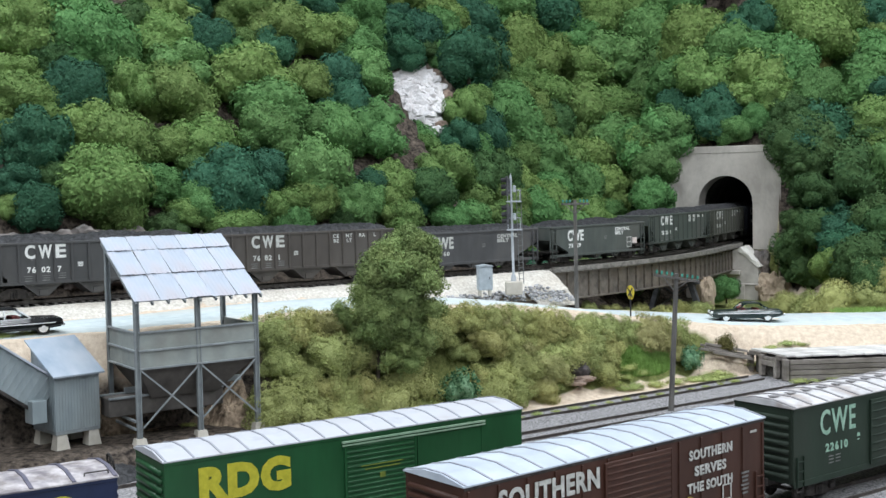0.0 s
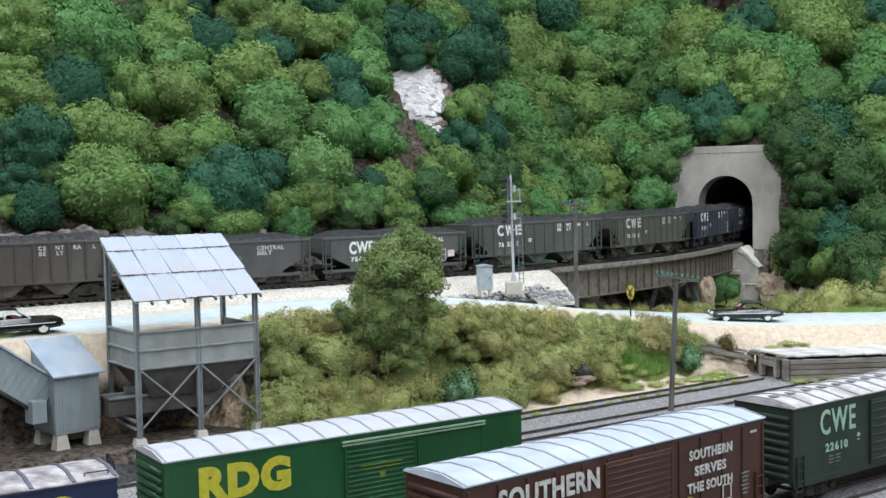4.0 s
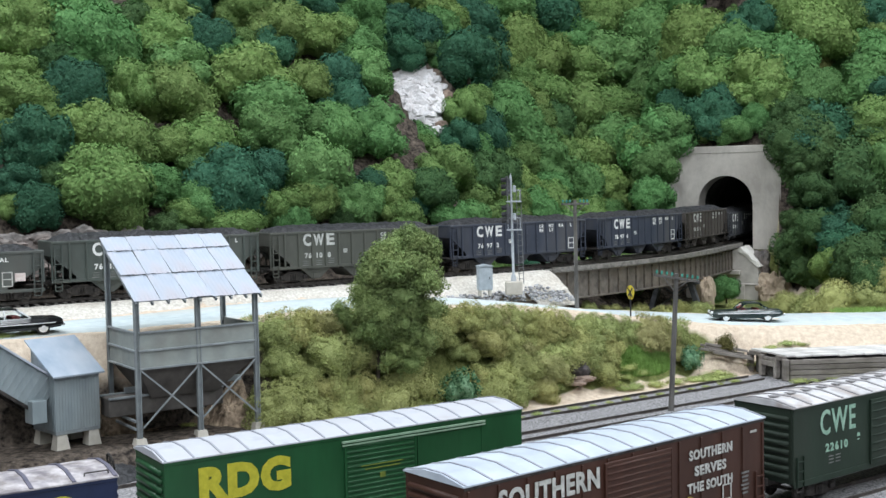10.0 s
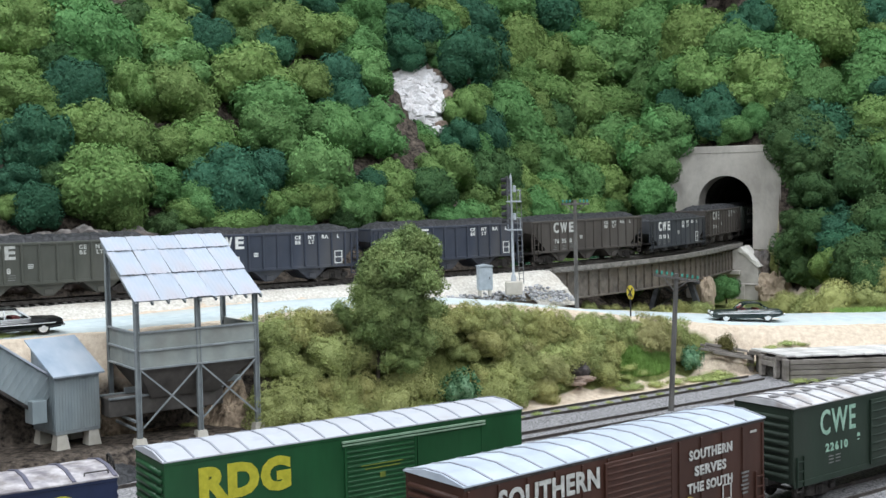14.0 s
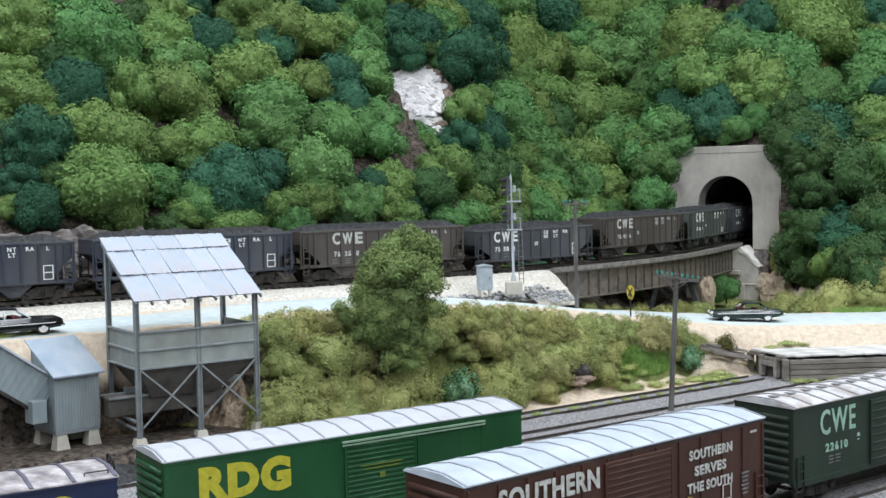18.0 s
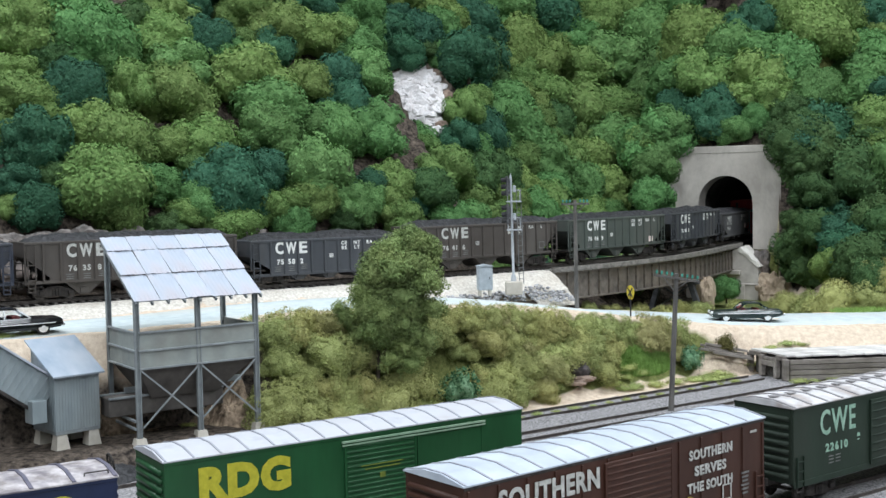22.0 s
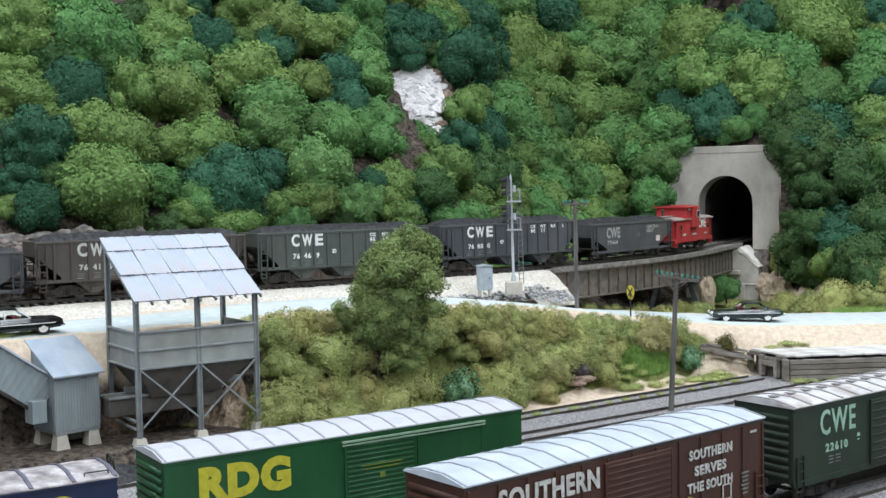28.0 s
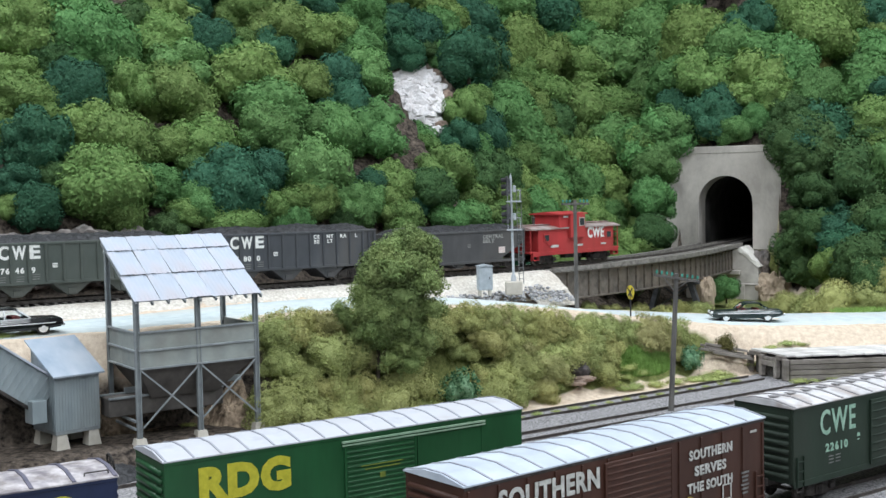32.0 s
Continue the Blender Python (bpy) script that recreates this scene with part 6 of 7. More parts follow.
# the rest of the wood fills the gaps
tries = [(rng.uniform(-62, 72), rng.uniform(66, 172)) for _ in range(5200)]
zs, rs = land(np.array([t[0] for t in tries]), np.array([t[1] for t in tries]))
CLIFF = (-1.79, 117.9)
REST = []
for (x, y), z, rise in zip(tries, zs, rs):
    if rise < 1.2 or rise > 62 or abs(x) > 0.47 * y + 10:
        continue
    u_ = (x - PX) * math.cos(PH) + (y - PY) * math.sin(PH)
    v_ = (x - PX) * math.sin(PH) - (y - PY) * math.cos(PH)
    if u_ < 2.6 and abs(v_) < 6.6 and z > 8:
        continue
    if u_ < 1.5 and abs(v_) < 6.4:
        continue
    if math.hypot(x - CLIFF[0] + 0.9, (y - CLIFF[1] + 4.5) * 0.6) < 4.9:
        continue
    r = rng.uniform(1.5, 2.9)
    if y < 114 and abs(x * 113 / y + 1.9) < 2.9 + 1.15 * r and 0.060 < (z + 0.9 + 1.2 * r - 6.17) / y and z + 0.9 - 1.2 * r - 6.17 < 0.125 * y:
        continue
    if all(math.dist((x, y, z), q[:3]) > 0.58 * (r + q[3]) for q in GROWN):
        f = noise.noise(Vector((x * 0.09, y * 0.09, 1.0)))
        c = rng.choices((0, 1, 2, 3, 4), (4, 4 + 6 * f, 1.6, 1.2, 2))[0]
        if abs(x) < 0.40 * y and z < 7.5 + 0.165 * y and len(GROWN) - len(REST) < 296:
            hill_tree(x, y, r, c)
        else:
            REST.append((x, y, z, r))
            GROWN.append((x, y, z, r))
# the wood beyond the clearing, nobody could count it
allv, allf, base = [], [], 0
tops = [(np.array([v.co[:] for v in me.vertices]), np.array([p_.vertices[:] for p_ in me.polygons if len(p_.vertices) == 4]), np.array([p_.vertices[:] for p_ in me.polygons if len(p_.vertices) == 3])) for me in CROWNS[:3]]
for i, (x, y, z, r) in enumerate(REST[:120]):
    va, qa, ta = tops[i % 3]
    allv.append(va * (r / 2.6) + np.array(at(x, y, z + 0.45 * r)))
    allf += (ta + base).tolist() + (qa[::2] + base).tolist()
    base += len(va)
me = bpy.data.meshes.new("far_wood")
me.from_pydata(np.concatenate(allv).tolist(), [], allf)
me.materials.append(None)
tagged(inst("far_wood", me, LEAVES[0]), "dense green foam wood on the outer hillside", "wood", kind="stuff")

# ---- thicket between the road and the siding ----
DRY = [foliage("dry_olive_brush", (0.220, 0.222, 0.078), (0.390, 0.392, 0.145), (0.525, 0.528, 0.220), rand=0.12),
       foliage("green_olive_brush", (0.192, 0.218, 0.076), (0.342, 0.380, 0.140), (0.468, 0.512, 0.212), rand=0.12),
       foliage("brown_olive_brush", (0.205, 0.200, 0.078), (0.350, 0.340, 0.145), (0.455, 0.445, 0.205), rand=0.12)]
DRYWORDS = ["dry olive", "green-olive", "brownish olive"]
BUSHES = [lobed_mesh("brush", 40 + i, 1.9, 5600, 0.30, slim=0.22, flat=0.9, lobes=22, size=(0.22, 0.45), bumps=(80, 110, 140)[i % 3], bump=0.15, fuzz=0.14, low=-0.45, tilt=0.8, core=0.84, uneven=0.3, stand=0.45, crease=0.9, up=0.6) for i in range(6)]
bm = bmesh.new()
for a in range(6):
    rod(bm, (0.12 * math.cos(a), 0.12 * math.sin(a), -1.1), (0.75 * math.cos(a * 1.1), 0.75 * math.sin(a * 1.1), 0.5), 0.05, 0.02, 5)
STEMS = mesh_of(bm, "stems")
BUSHED = []


def bush(x, y, r, c, name="bush", words=None, mats=None, mesh=None, group="thicket bushes", sink=0.35, cap=None):
    z = land_at(x, y)[0] + sink * r
    if cap is not None:
        z = min(z, cap - 0.82 * r)
    t = thing(name, place(x, y, z, rng.uniform(0, 360)), words or f"fuzzy {DRYWORDS[c]} bush in the thicket", "bush", group)
    t.scale = (r / 1.6,) * 2 + (r / 1.6 * rng.uniform(0.85, 1.15),)
    inst("foliage", mesh or BUSHES[rng.randrange(6)], (mats or DRY)[c], t)
    if name != "scrub_patch":
        inst("stems", STEMS, BARK, t)
    BUSHED.append((x, y, r))


def road_edge(x, y):
    d, sd, sg, fr = nearest(np.array([x]), np.array([y]), ROAD)
    return float(d[0] * sd[0])


for tried in range(4200):
    a, w_ = rng.uniform(28.5, 66), rng.uniform(56.0, 66)
    x, y = C35 * a - S35 * w_, S35 * a + C35 * w_
    q = road_edge(x, y)
    if q < 4.7 or x > 18.6 - (66 - w_) * 0.2 or math.hypot(x + 4.1, y - 67.5) < 0.9:
        continue
    if 57.0 > w_ and rng.random() < 0.6:
        continue
    if math.hypot(x - 9.0, y - 74.1) < 2.3 or math.hypot(x - 0.9, y - 68.4) < 2.9 or math.hypot(x - 17.7, y - 80.6) < 1.3:
        continue
    if math.hypot(((x - 13.8) * 0.82 + (y - 78.9) * 0.57) * 0.62, (y - 78.9) * 0.82 - (x - 13.8) * 0.57) < 2.35:
        continue
    large = len(BUSHED) < 62 and tried < 1500
    r = rng.uniform(1.6, 2.7) if large else rng.uniform(0.8, 1.5)
    if q < 6.8:
        r = min(r, rng.uniform(0.9, 1.5))
    if w_ < 58.3:
        r *= 0.6
    if all(math.hypot(x - bx_, y - by_) > (0.56 if large else 0.47) * (r + br) for bx_, by_, br in BUSHED):
        zr = float(np.interp(x, ROAD[:, 0], ROAD[:, 2]))
        bush(x, y, r, rng.choices((0, 1, 2), (5, 4, 1.5))[0], cap=zr + (-0.1 if x < -4 else -0.05))
    if len(BUSHED) > 175:
        break
for x, y, r, c in ((7.9, 76.8, 1.5, 0), (9.6, 77.6, 1.5, 1), (10.9, 78.2, 1.3, 0), (6.6, 75.6, 1.4, 1)):
    bush(x, y, r, c, cap=-3.9)
# low scrub at the foot of the thicket, along the far road edge and by the dock
LIME = [foliage("lime_scrub", (0.240, 0.300, 0.085), (0.400, 0.460, 0.160), (0.540, 0.590, 0.260))]
MATS = [lobed_mesh("scrub", 60 + i, 1.1, 1500, 0.2, slim=0.35, flat=0.38, lobes=14, size=(0.25, 0.5), bumps=60, bump=0.25, fuzz=0.3, low=-0.2, core=0.75, sub=3, stand=0.6, tilt=0.9, uneven=0.3) for i in range(4)]


def scrub(x, y, r, c=0, mats=None, words="low yellow-green ground scrub"):
    bush(x, y, r, c, "scrub_patch", words, mats or LIME, MATS[rng.randrange(4)], "scrub patches", 0.08)


for a in np.arange(31, 57, 0.85):
    w_ = 56.7 + rng.uniform(-0.5, 0.6)
    if math.hypot(C35 * a - S35 * w_ - 9.0, S35 * a + C35 * w_ - 74.6) < 1.5:
        continue
    scrub(C35 * a - S35 * w_, S35 * a + C35 * w_, rng.uniform(0.7, 1.25))
for x, y, r, c in ((21.5, 104, 0.8, 0), (24.0, 105.5, 0.8, 1), (17.2, 100, 0.8, 0), (12.0, 94.5, 0.7, 1), (14.0, 96.0, 0.8, 0), (27.5, 106, 0.7, 1), (19.0, 97.5, 0.8, 0), (22.0, 98.0, 0.8, 1), (16.0, 97.2, 0.7, 1), (25.0, 98.5, 0.8, 0), (34.5, 100.5, 1.9, 0), (37.5, 99.2, 2.0, 1), (36.0, 103.0, 1.7, 0), (39.5, 100.5, 1.8, 1), (43.0, 99.0, 1.8, 0), (47.0, 99.0, 1.8, 1),
                   (40.5, 97, 1.5, 0), (43.5, 96.5, 1.6, 1), (46.5, 96, 1.5, 0), (33.0, 102, 1.4, 1), (31.5, 105, 1.3, 0), (49, 96, 1.6, 1)):
    bush(x, y, r, c, words="low olive bush behind the road", group="roadside bushes")
for a in np.arange(41, 63, 1.5):
    scrub(C35 * a - S35 * 53.1, S35 * a + C35 * 53.1, rng.uniform(0.25, 0.5))
for x, y, r in ((24.0, 83.0, 0.7), (25.1, 83.0, 0.8), (26.2, 83.0, 0.6), (13.0, 77.0, 0.9), (14.5, 78.0, 0.9), (16.0, 78.9, 0.9), (12.0, 76.4, 0.8), (18.9, 80.9, 0.8), (19.7, 81.3, 0.8), (20.4, 81.6, 0.7), (17.6, 79.9, 0.9), (18.2, 80.2, 0.8), (24.6, 78.2, 0.8), (25.6, 78.3, 0.6), (27.0, 78.4, 0.7), (28.0, 78.5, 0.6), (29.0, 78.5, 0.8), (30.2, 78.6, 0.7), (19.4, 80.6, 0.9), (20.2, 81.0, 0.7), (18.8, 79.6, 0.9), (22.6, 83.2, 0.8), (23.6, 83.0, 0.6), (-14.2, 62.0, 0.5), (-22.5, 61.0, 0.7), (-23.6, 59.9, 0.9), (-11.0, 64.4, 0.7), (-10.0, 63.0, 0.8), (-9.2, 62.0, 0.7)):
    scrub(x, y, r)
SHRUBLEAF = [foliage("dark_bluish_shrub_leaf", (0.022, 0.075, 0.036), (0.085, 0.205, 0.105), (0.330, 0.520, 0.330)), foliage("deep_olive_shrub_leaf", (0.055, 0.055, 0.018), (0.130, 0.125, 0.042), (0.220, 0.210, 0.080))]
SHRUBS = [lobed_mesh("shrub", 80 + i, 1.6, 1100, 0.30, slim=0.6, flat=1.05, lobes=12, size=(0.26, 0.44), bumps=90, bump=0.2, fuzz=0.15, low=-0.8, tilt=0.7, core=0.72, uneven=0.2, stand=0.45) for i in range(2)]
bush(0.95, 69.2, 1.2, 0, "leafy_shrub", "dark green broad-leaved shrub", SHRUBLEAF, SHRUBS[0], "shrubs", 0.85)
bush(17.5, 80.8, 0.85, 0, "leafy_shrub", "dark green broad-leaved shrub", SHRUBLEAF, SHRUBS[1], "shrubs", 1.3)
bush(20.5, 82.75, 0.72, 1, "leafy_shrub", "deep olive rounded shrub beside the dirt", SHRUBLEAF, SHRUBS[1], "shrubs", 0.35)

# bright grass: tufts of single blades
GRASSLEAF = foliage("bright_grass_blade", (0.18, 0.32, 0.075), (0.29, 0.48, 0.13), (0.42, 0.62, 0.21))


def grass_patch(cx, cy, sx, sy, n_, rz, words):
    rg = np.random.RandomState(int(cx * 10) % 1000)
    verts, faces = [], []
    cs, sn = math.cos(radians(rz)), math.sin(radians(rz))
    for _ in range(n_):
        a, b = rg.uniform(-1, 1, 2)
        if a * a + b * b > 1:
            continue
        x, y = cx + a * sx * cs - b * sy * sn, cy + a * sx * sn + b * sy * cs
        z = land_at(x, y)[0] - 0.1
        t, h = rg.uniform(0, 6.28), rg.uniform(0.25, 0.6)
        lean = rg.uniform(-0.2, 0.2, 2)
        m = len(verts)
        w_ = 0.045
        verts += [(x - w_ * math.cos(t), y - w_ * math.sin(t), z), (x + w_ * math.cos(t), y + w_ * math.sin(t), z), (x + lean[0], y + lean[1], z + h)]
        faces.append((m, m + 1, m + 2))
    me = bpy.data.meshes.new("grass")
    me.from_pydata([(x * K, y * K, z * K + DECK) for x, y, z in verts], [], faces)
    me.materials.append(None)
    tagged(inst("grass_patch", me, GRASSLEAF), words, "grass", kind="stuff")


grass_patch(14.1, 79.8, 2.7, 0.75, 8000, 35, "bright green tufted grass beside the thicket")
grass_patch(34.8, 94.4, 2.6, 0.8, 2600, 2, "bright green grass strip behind the road")

# ---- the single large tree ----
oak = thing("shade_tree", place(-4.08, 67.5, -5.5), "tall bushy green tree rising from the thicket", "tree")
bm = bmesh.new()
rod(bm, (0, 0, -1.8), (0.1, 0, 2.6), 0.15, 0.12, 8)
rod(bm, (0.1, 0, 2.6), (0.6, 0.1, 6.5), 0.12, 0.05, 8)
part("trunk", bm, BARK, oak)
for a, b, r in (((0.1, 0, 2.2), (-1.0, 0.3, 4.8), 0.09), ((0.15, 0, 2.8), (1.9, -0.2, 5.2), 0.1), ((0.3, 0, 4.0), (-0.9, -0.6, 6.6), 0.07), ((0.4, 0, 4.6), (2.2, 0.6, 7.4), 0.07), ((0.5, 0, 5.5), (1.0, -0.5, 8.6), 0.06), ((0.0, 0, 1.6), (1.2, -0.8, 3.4), 0.06), ((0.1, 0, 3.0), (-1.9, 0.2, 4.6), 0.05)):
    bm = bmesh.new()
    rod(bm, a, b, r, 0.025, 6)
    part("limb", bm, BARK, oak)
OAKLEAF = foliage("oak_green_leaf", (0.112, 0.172, 0.058), (0.222, 0.300, 0.108), (0.345, 0.430, 0.175), rand=0.25)
TUFTS = [lobed_mesh("leaf_clump", 100 + i, 1.0, 900, 0.24, slim=0.42, flat=0.9, lobes=9, size=(0.3, 0.5), bumps=45, bump=0.2, fuzz=0.28, low=-0.9, tilt=0.8, core=0.7, uneven=0.3, sub=3, stand=0.45, crease=0.9, up=0.35) for i in range(4)]
rg = random.Random(3)
for i in range(110):
    h = rg.uniform(0, 1)
    z = 3.5 + 5.5 * h
    wide = 1.95 * min(1.0, 0.72 + 1.2 * h) * (1.0 if h < 0.72 else 1.0 - 1.9 * (h - 0.72))
    a, q = rg.uniform(0, 6.28), rg.uniform(0.1, 1) ** 0.4
    x = 1.15 + (h - 0.5) * 0.9 + 0.9 * max(0.0, h - 0.7) + wide * q * math.cos(a)
    if h > 0.72 and x < 0.5:
        continue
    inst("leaf_clump", TUFTS[i % 4], OAKLEAF, oak, off(x, wide * 0.8 * q * math.sin(a), z, rg.uniform(0, 360), rg.uniform(-30, 30), rg.uniform(-30, 30)) @ Matrix.Scale(rg.uniform(0.6, 0.95), 4))
for x, z, s_ in ((2.2, 9.3, 0.6), (2.6, 9.0, 0.6), (1.8, 8.9, 0.6), (3.1, 8.4, 0.7), (-0.3, 7.7, 0.6), (0.3, 8.2, 0.6), (3.6, 6.2, 0.7), (3.5, 4.8, 0.7), (-1.9, 4.5, 0.55), (-1.5, 4.0, 0.5), (-2.2, 5.0, 0.4), (-1.2, 3.3, 0.6), (-0.9, 2.4, 0.6), (1.6, 2.6, 0.8), (2.3, 3.3, 0.7), (0.8, 1.9, 0.7), (2.6, 2.2, 0.6), (-0.4, 3.0, 0.6), (0.5, 3.0, 0.7), (1.2, 3.3, 0.7), (-1.4, 1.8, 0.6), (3.0, 2.9, 0.7), (2.0, 1.5, 0.7)):
    inst("leaf_clump", TUFTS[int(z * 10) % 4], OAKLEAF, oak, off(x, -0.2, z, z * 90) @ Matrix.Scale(s_, 4))


# ---- rocks and cliffs ----
rng = random.Random(77)


def on_hill(x, y, up):
    return land_at(x, y)[0] + up


cliff = thing("rock_outcrop", place(-2.2, 112.9, 15.3), "white craggy rock outcrop among the hillside trees", "rock outcrop")
HEIGHTS, LEFTS, RIGHTS = (-1, -0.45, -0.25, 0.35, 0.6, 1), (0.30, -0.15, -0.85, -1.0, -0.75, -0.12), (0.72, 0.80, 0.95, 0.95, 0.66, 0.18)
for i in range(150):
    a, b = rng.uniform(-1, 1), rng.uniform(-1, 1)
    if not np.interp(b, HEIGHTS, LEFTS) < a < np.interp(b, HEIGHTS, RIGHTS):
        continue
    large = rng.random() < 0.55 and a < 0.35
    sx, sz = (rng.uniform(0.9, 1.5), rng.uniform(0.7, 1.15)) if large else (rng.uniform(0.45, 0.8), rng.uniform(0.35, 0.65))
    bm = bmesh.new()
    for _ in range(26):
        bm.verts.new((sx * rng.uniform(-1, 1), 0.32 * rng.uniform(-1, 1), sz * rng.uniform(-1, 1)))
    bmesh.ops.convex_hull(bm, input=list(bm.verts))
    bmesh.ops.delete(bm, geom=[v for v in bm.verts if not v.link_faces], context="VERTS")
    bmesh.ops.subdivide_edges(bm, edges=list(bm.edges), cuts=2, use_grid_fill=True)
    for v in bm.verts:
        w_ = v.co * 2.1 + Vector((i * 1.7, 0, 0))
        v.co += Vector((noise.noise(w_), 1.4 * noise.noise(w_ + Vector((9, 0, 0))), noise.noise(w_ + Vector((0, 9, 0))))) * 0.13
    step_ = 0.3 * noise.cell(Vector((a * 2.2 + 3, b * 2.6, 1))) - 0.25 * a
    part("rock_block", bm, ROCKWHITE, cliff, m=off(a * 2.75, b * 2.3 - 0.9 - step_, b * 3.4, rng.uniform(-12, 12), -36 + rng.uniform(-9, 9), rng.uniform(-25, 25)))
part("rock_core", rock_bm(2.6, 0.9, 3.5, 7, 5, 0.25), ROCKWHITE, cliff, m=off(0.2, -0.25, -0.1, 0, -34, 8))
for x, z in ((2.2, -3.0), (2.6, 0.2), (1.7, 2.4)):
    part("rock_seam", rock_bm(0.8, 0.4, 0.8, int(x * 9 + z), 4, 0.4), ROCKBROWN, cliff, "brown earthy rock", m=off(x, z * 0.65 - 0.2, z))

for i in range(26):
    s = -6 + i * 0.95
    x, y, z, h = way(s + rng.uniform(-0.3, 0.3), -6.4 - rng.uniform(0, 0.7))
    zz = rng.uniform(2.5, 3.1) if s < 10 else rng.uniform(2.2, 2.8)
    rock("hillside_rock", x, y, zz, rng.uniform(1.1, 1.9), 1.0, rng.uniform(0.7, 1.15), 300 + i, ROCKGREY, "grey limestone ledge at the foot of the hill", math.degrees(h) + rng.uniform(-15, 15), 0.5, 4)["group"] = "limestone ledges"
    if s < 10:
        rock("hillside_rock", x + 0.3, y - 0.3, zz - 1.6, 1.5, 1.0, 1.2, 340 + i, ROCKGREY, "grey limestone ledge at the foot of the hill", math.degrees(h), 0.5, 4)["group"] = "limestone ledges"
rock("cliff_rock", 33.6, 119.6, -2.2, 0.8, 0.9, 1.7, 21, ROCKGREY, "pale broken plaster rock beside the bridge abutment", -20, 0.5, 5)
rock("cliff_rock", 34.2, 118.3, -5.3, 1.9, 1.4, 2.3, 22, ROCKTAN, "tan broken rock bank beside the bridge abutment", 20, 0.35, 5)
rock("rock_pier", 25.2, 109.0, -4.5, 0.95, 0.9, 2.2, 23, ROCKTAN, "tan rock pillar under the girder bridge", 10, 0.25)
rock("boulder", 9.05, 75.9, -5.85, 0.95, 0.7, 0.62, 24, ROCKDARK, "dark rounded boulder at the thicket's edge", 20, 0.2)
rock("flat_stone", 9.2, 75.1, -6.4, 0.9, 0.5, 0.22, 25, ROCKBROWN, "brown flat stone before the boulder", 30, 0.25, 3)
rock("flat_stone", 8.7, 74.6, -6.6, 0.6, 0.4, 0.16, 26, ROCKBROWN, "brown flat stone before the boulder", -10, 0.25, 3)

# riprap before the embankment's end
STONES = [mesh_of(rock_bm(1, 0.8, 0.65, 400 + i, 1, 0.4), "stone") for i in range(4)]
STONEGREY = surf("riprap_grey", (0.20, 0.20, 0.21), (0.60, 0.59, 0.60), 2, 0.9, 0.4, rand=0.4)
riprap = thing("riprap_pile", Matrix(), "loose grey riprap stones below the signal", "stone pile")
for i in range(300):
    s, f = rng.uniform(27.0, 38.0), rng.random()
    wide = 1.9 * math.sin(math.pi * min(1, max(0, (s - 27.6) / 14.0))) + 0.3
    x, y, z, h = way(s, 3.9 + wide * f)
    zz = -1.45 - 0.55 * f - max(0, s - 33) * 0.09 + 0.5 * math.exp(-((s - 35.5) / 2.2) ** 2) * (1 - f)
    inst("stone", STONES[i % 4], STONEGREY, riprap, place(x, y, max(zz, land_at(x, y)[0] + 0.02), rng.uniform(0, 360), rng.uniform(-30, 30), rng.uniform(-30, 30)) @ Matrix.Scale(rng.uniform(0.10, 0.19), 4))
bm = bmesh.new()
bmesh.ops.create_grid(bm, x_segments=26, y_segments=20, size=1)
for v in bm.verts:
    q = math.hypot(v.co.x, v.co.y)
    v.co = Vector((v.co.x * 2.3, v.co.y * 1.5, 0.85 * max(0, 1 - q * q) ** 1.2 - 0.15 + 0.1 * noise.noise(v.co * 6) + 0.06 * noise.noise(v.co * 13)))
tagged(part("coal_mound", bm, COALBLACK, m=place(-16.6, 54.9, -7.45, 35)), "small heap of black coal beside the siding", "coal heap")

SOILTAN = surf("tan_brown_soil", (0.13, 0.095, 0.065), (0.46, 0.35, 0.25), 2.2, 0.95, 0.9, grime=(0.12, 0.085, 0.06), grime_scale=0.5, grime_amount=0.75)
for x, y, z, sx, sy, sz, rz, words in ((-11.9, 64.2, -7.0, 3.2, 2.8, 3.0, 35, "tan bank of loose soil beside the coal loader"), (-18.6, 61.4, -6.4, 2.6, 1.7, 3.6, 35, "brown earth bank behind the coal loader"), (-23.5, 59.2, -6.6, 3.2, 1.6, 3.0, 35, "brown earth bank under the conveyor")):
    bm = bmesh.new()
    bmesh.ops.create_grid(bm, x_segments=64, y_segments=64, size=1)
    for v in bm.verts:
        q = math.hypot(v.co.x, v.co.y)
        w_ = v.co * 3 + Vector((x, y, 0))
        v.co = Vector((v.co.x * sx, v.co.y * sy, sz * max(0, 1 - q) ** 0.9 * (1 + 0.35 * noise.noise(w_)) - 0.1 + 0.26 * noise.noise(w_ * 1.5) + 0.16 * noise.noise(w_ * 3.5) + 0.10 * noise.noise(w_ * 7.0)))
    tagged(part("soil_bank", bm, SOILTAN, m=place(x, y, z, rz)), words, "soil bank", "soil banks")

# ---- lineside things ----
GALV = surf("galvanised_grey", (0.34, 0.38, 0.42), (0.46, 0.50, 0.54), 2, 0.5, 0.05)
POLEWOOD = surf("weathered_pole_wood", (0.09, 0.085, 0.08), (0.20, 0.19, 0.18), 3, 0.9, 0.4, stretch=(1, 1, 0.15))
TEALGLASS = surf("teal_insulator_glass", (0.05, 0.22, 0.18), (0.09, 0.34, 0.28), 3, 0.25, 0.0)
SIGNALBLACK = surf("signal_black", (0.015, 0.015, 0.017), (0.04, 0.04, 0.045), 3, 0.6, 0.05)
BASEBEIGE = surf("beige_concrete", (0.48, 0.43, 0.37), (0.62, 0.57, 0.50), 1, 0.9, 0.3)

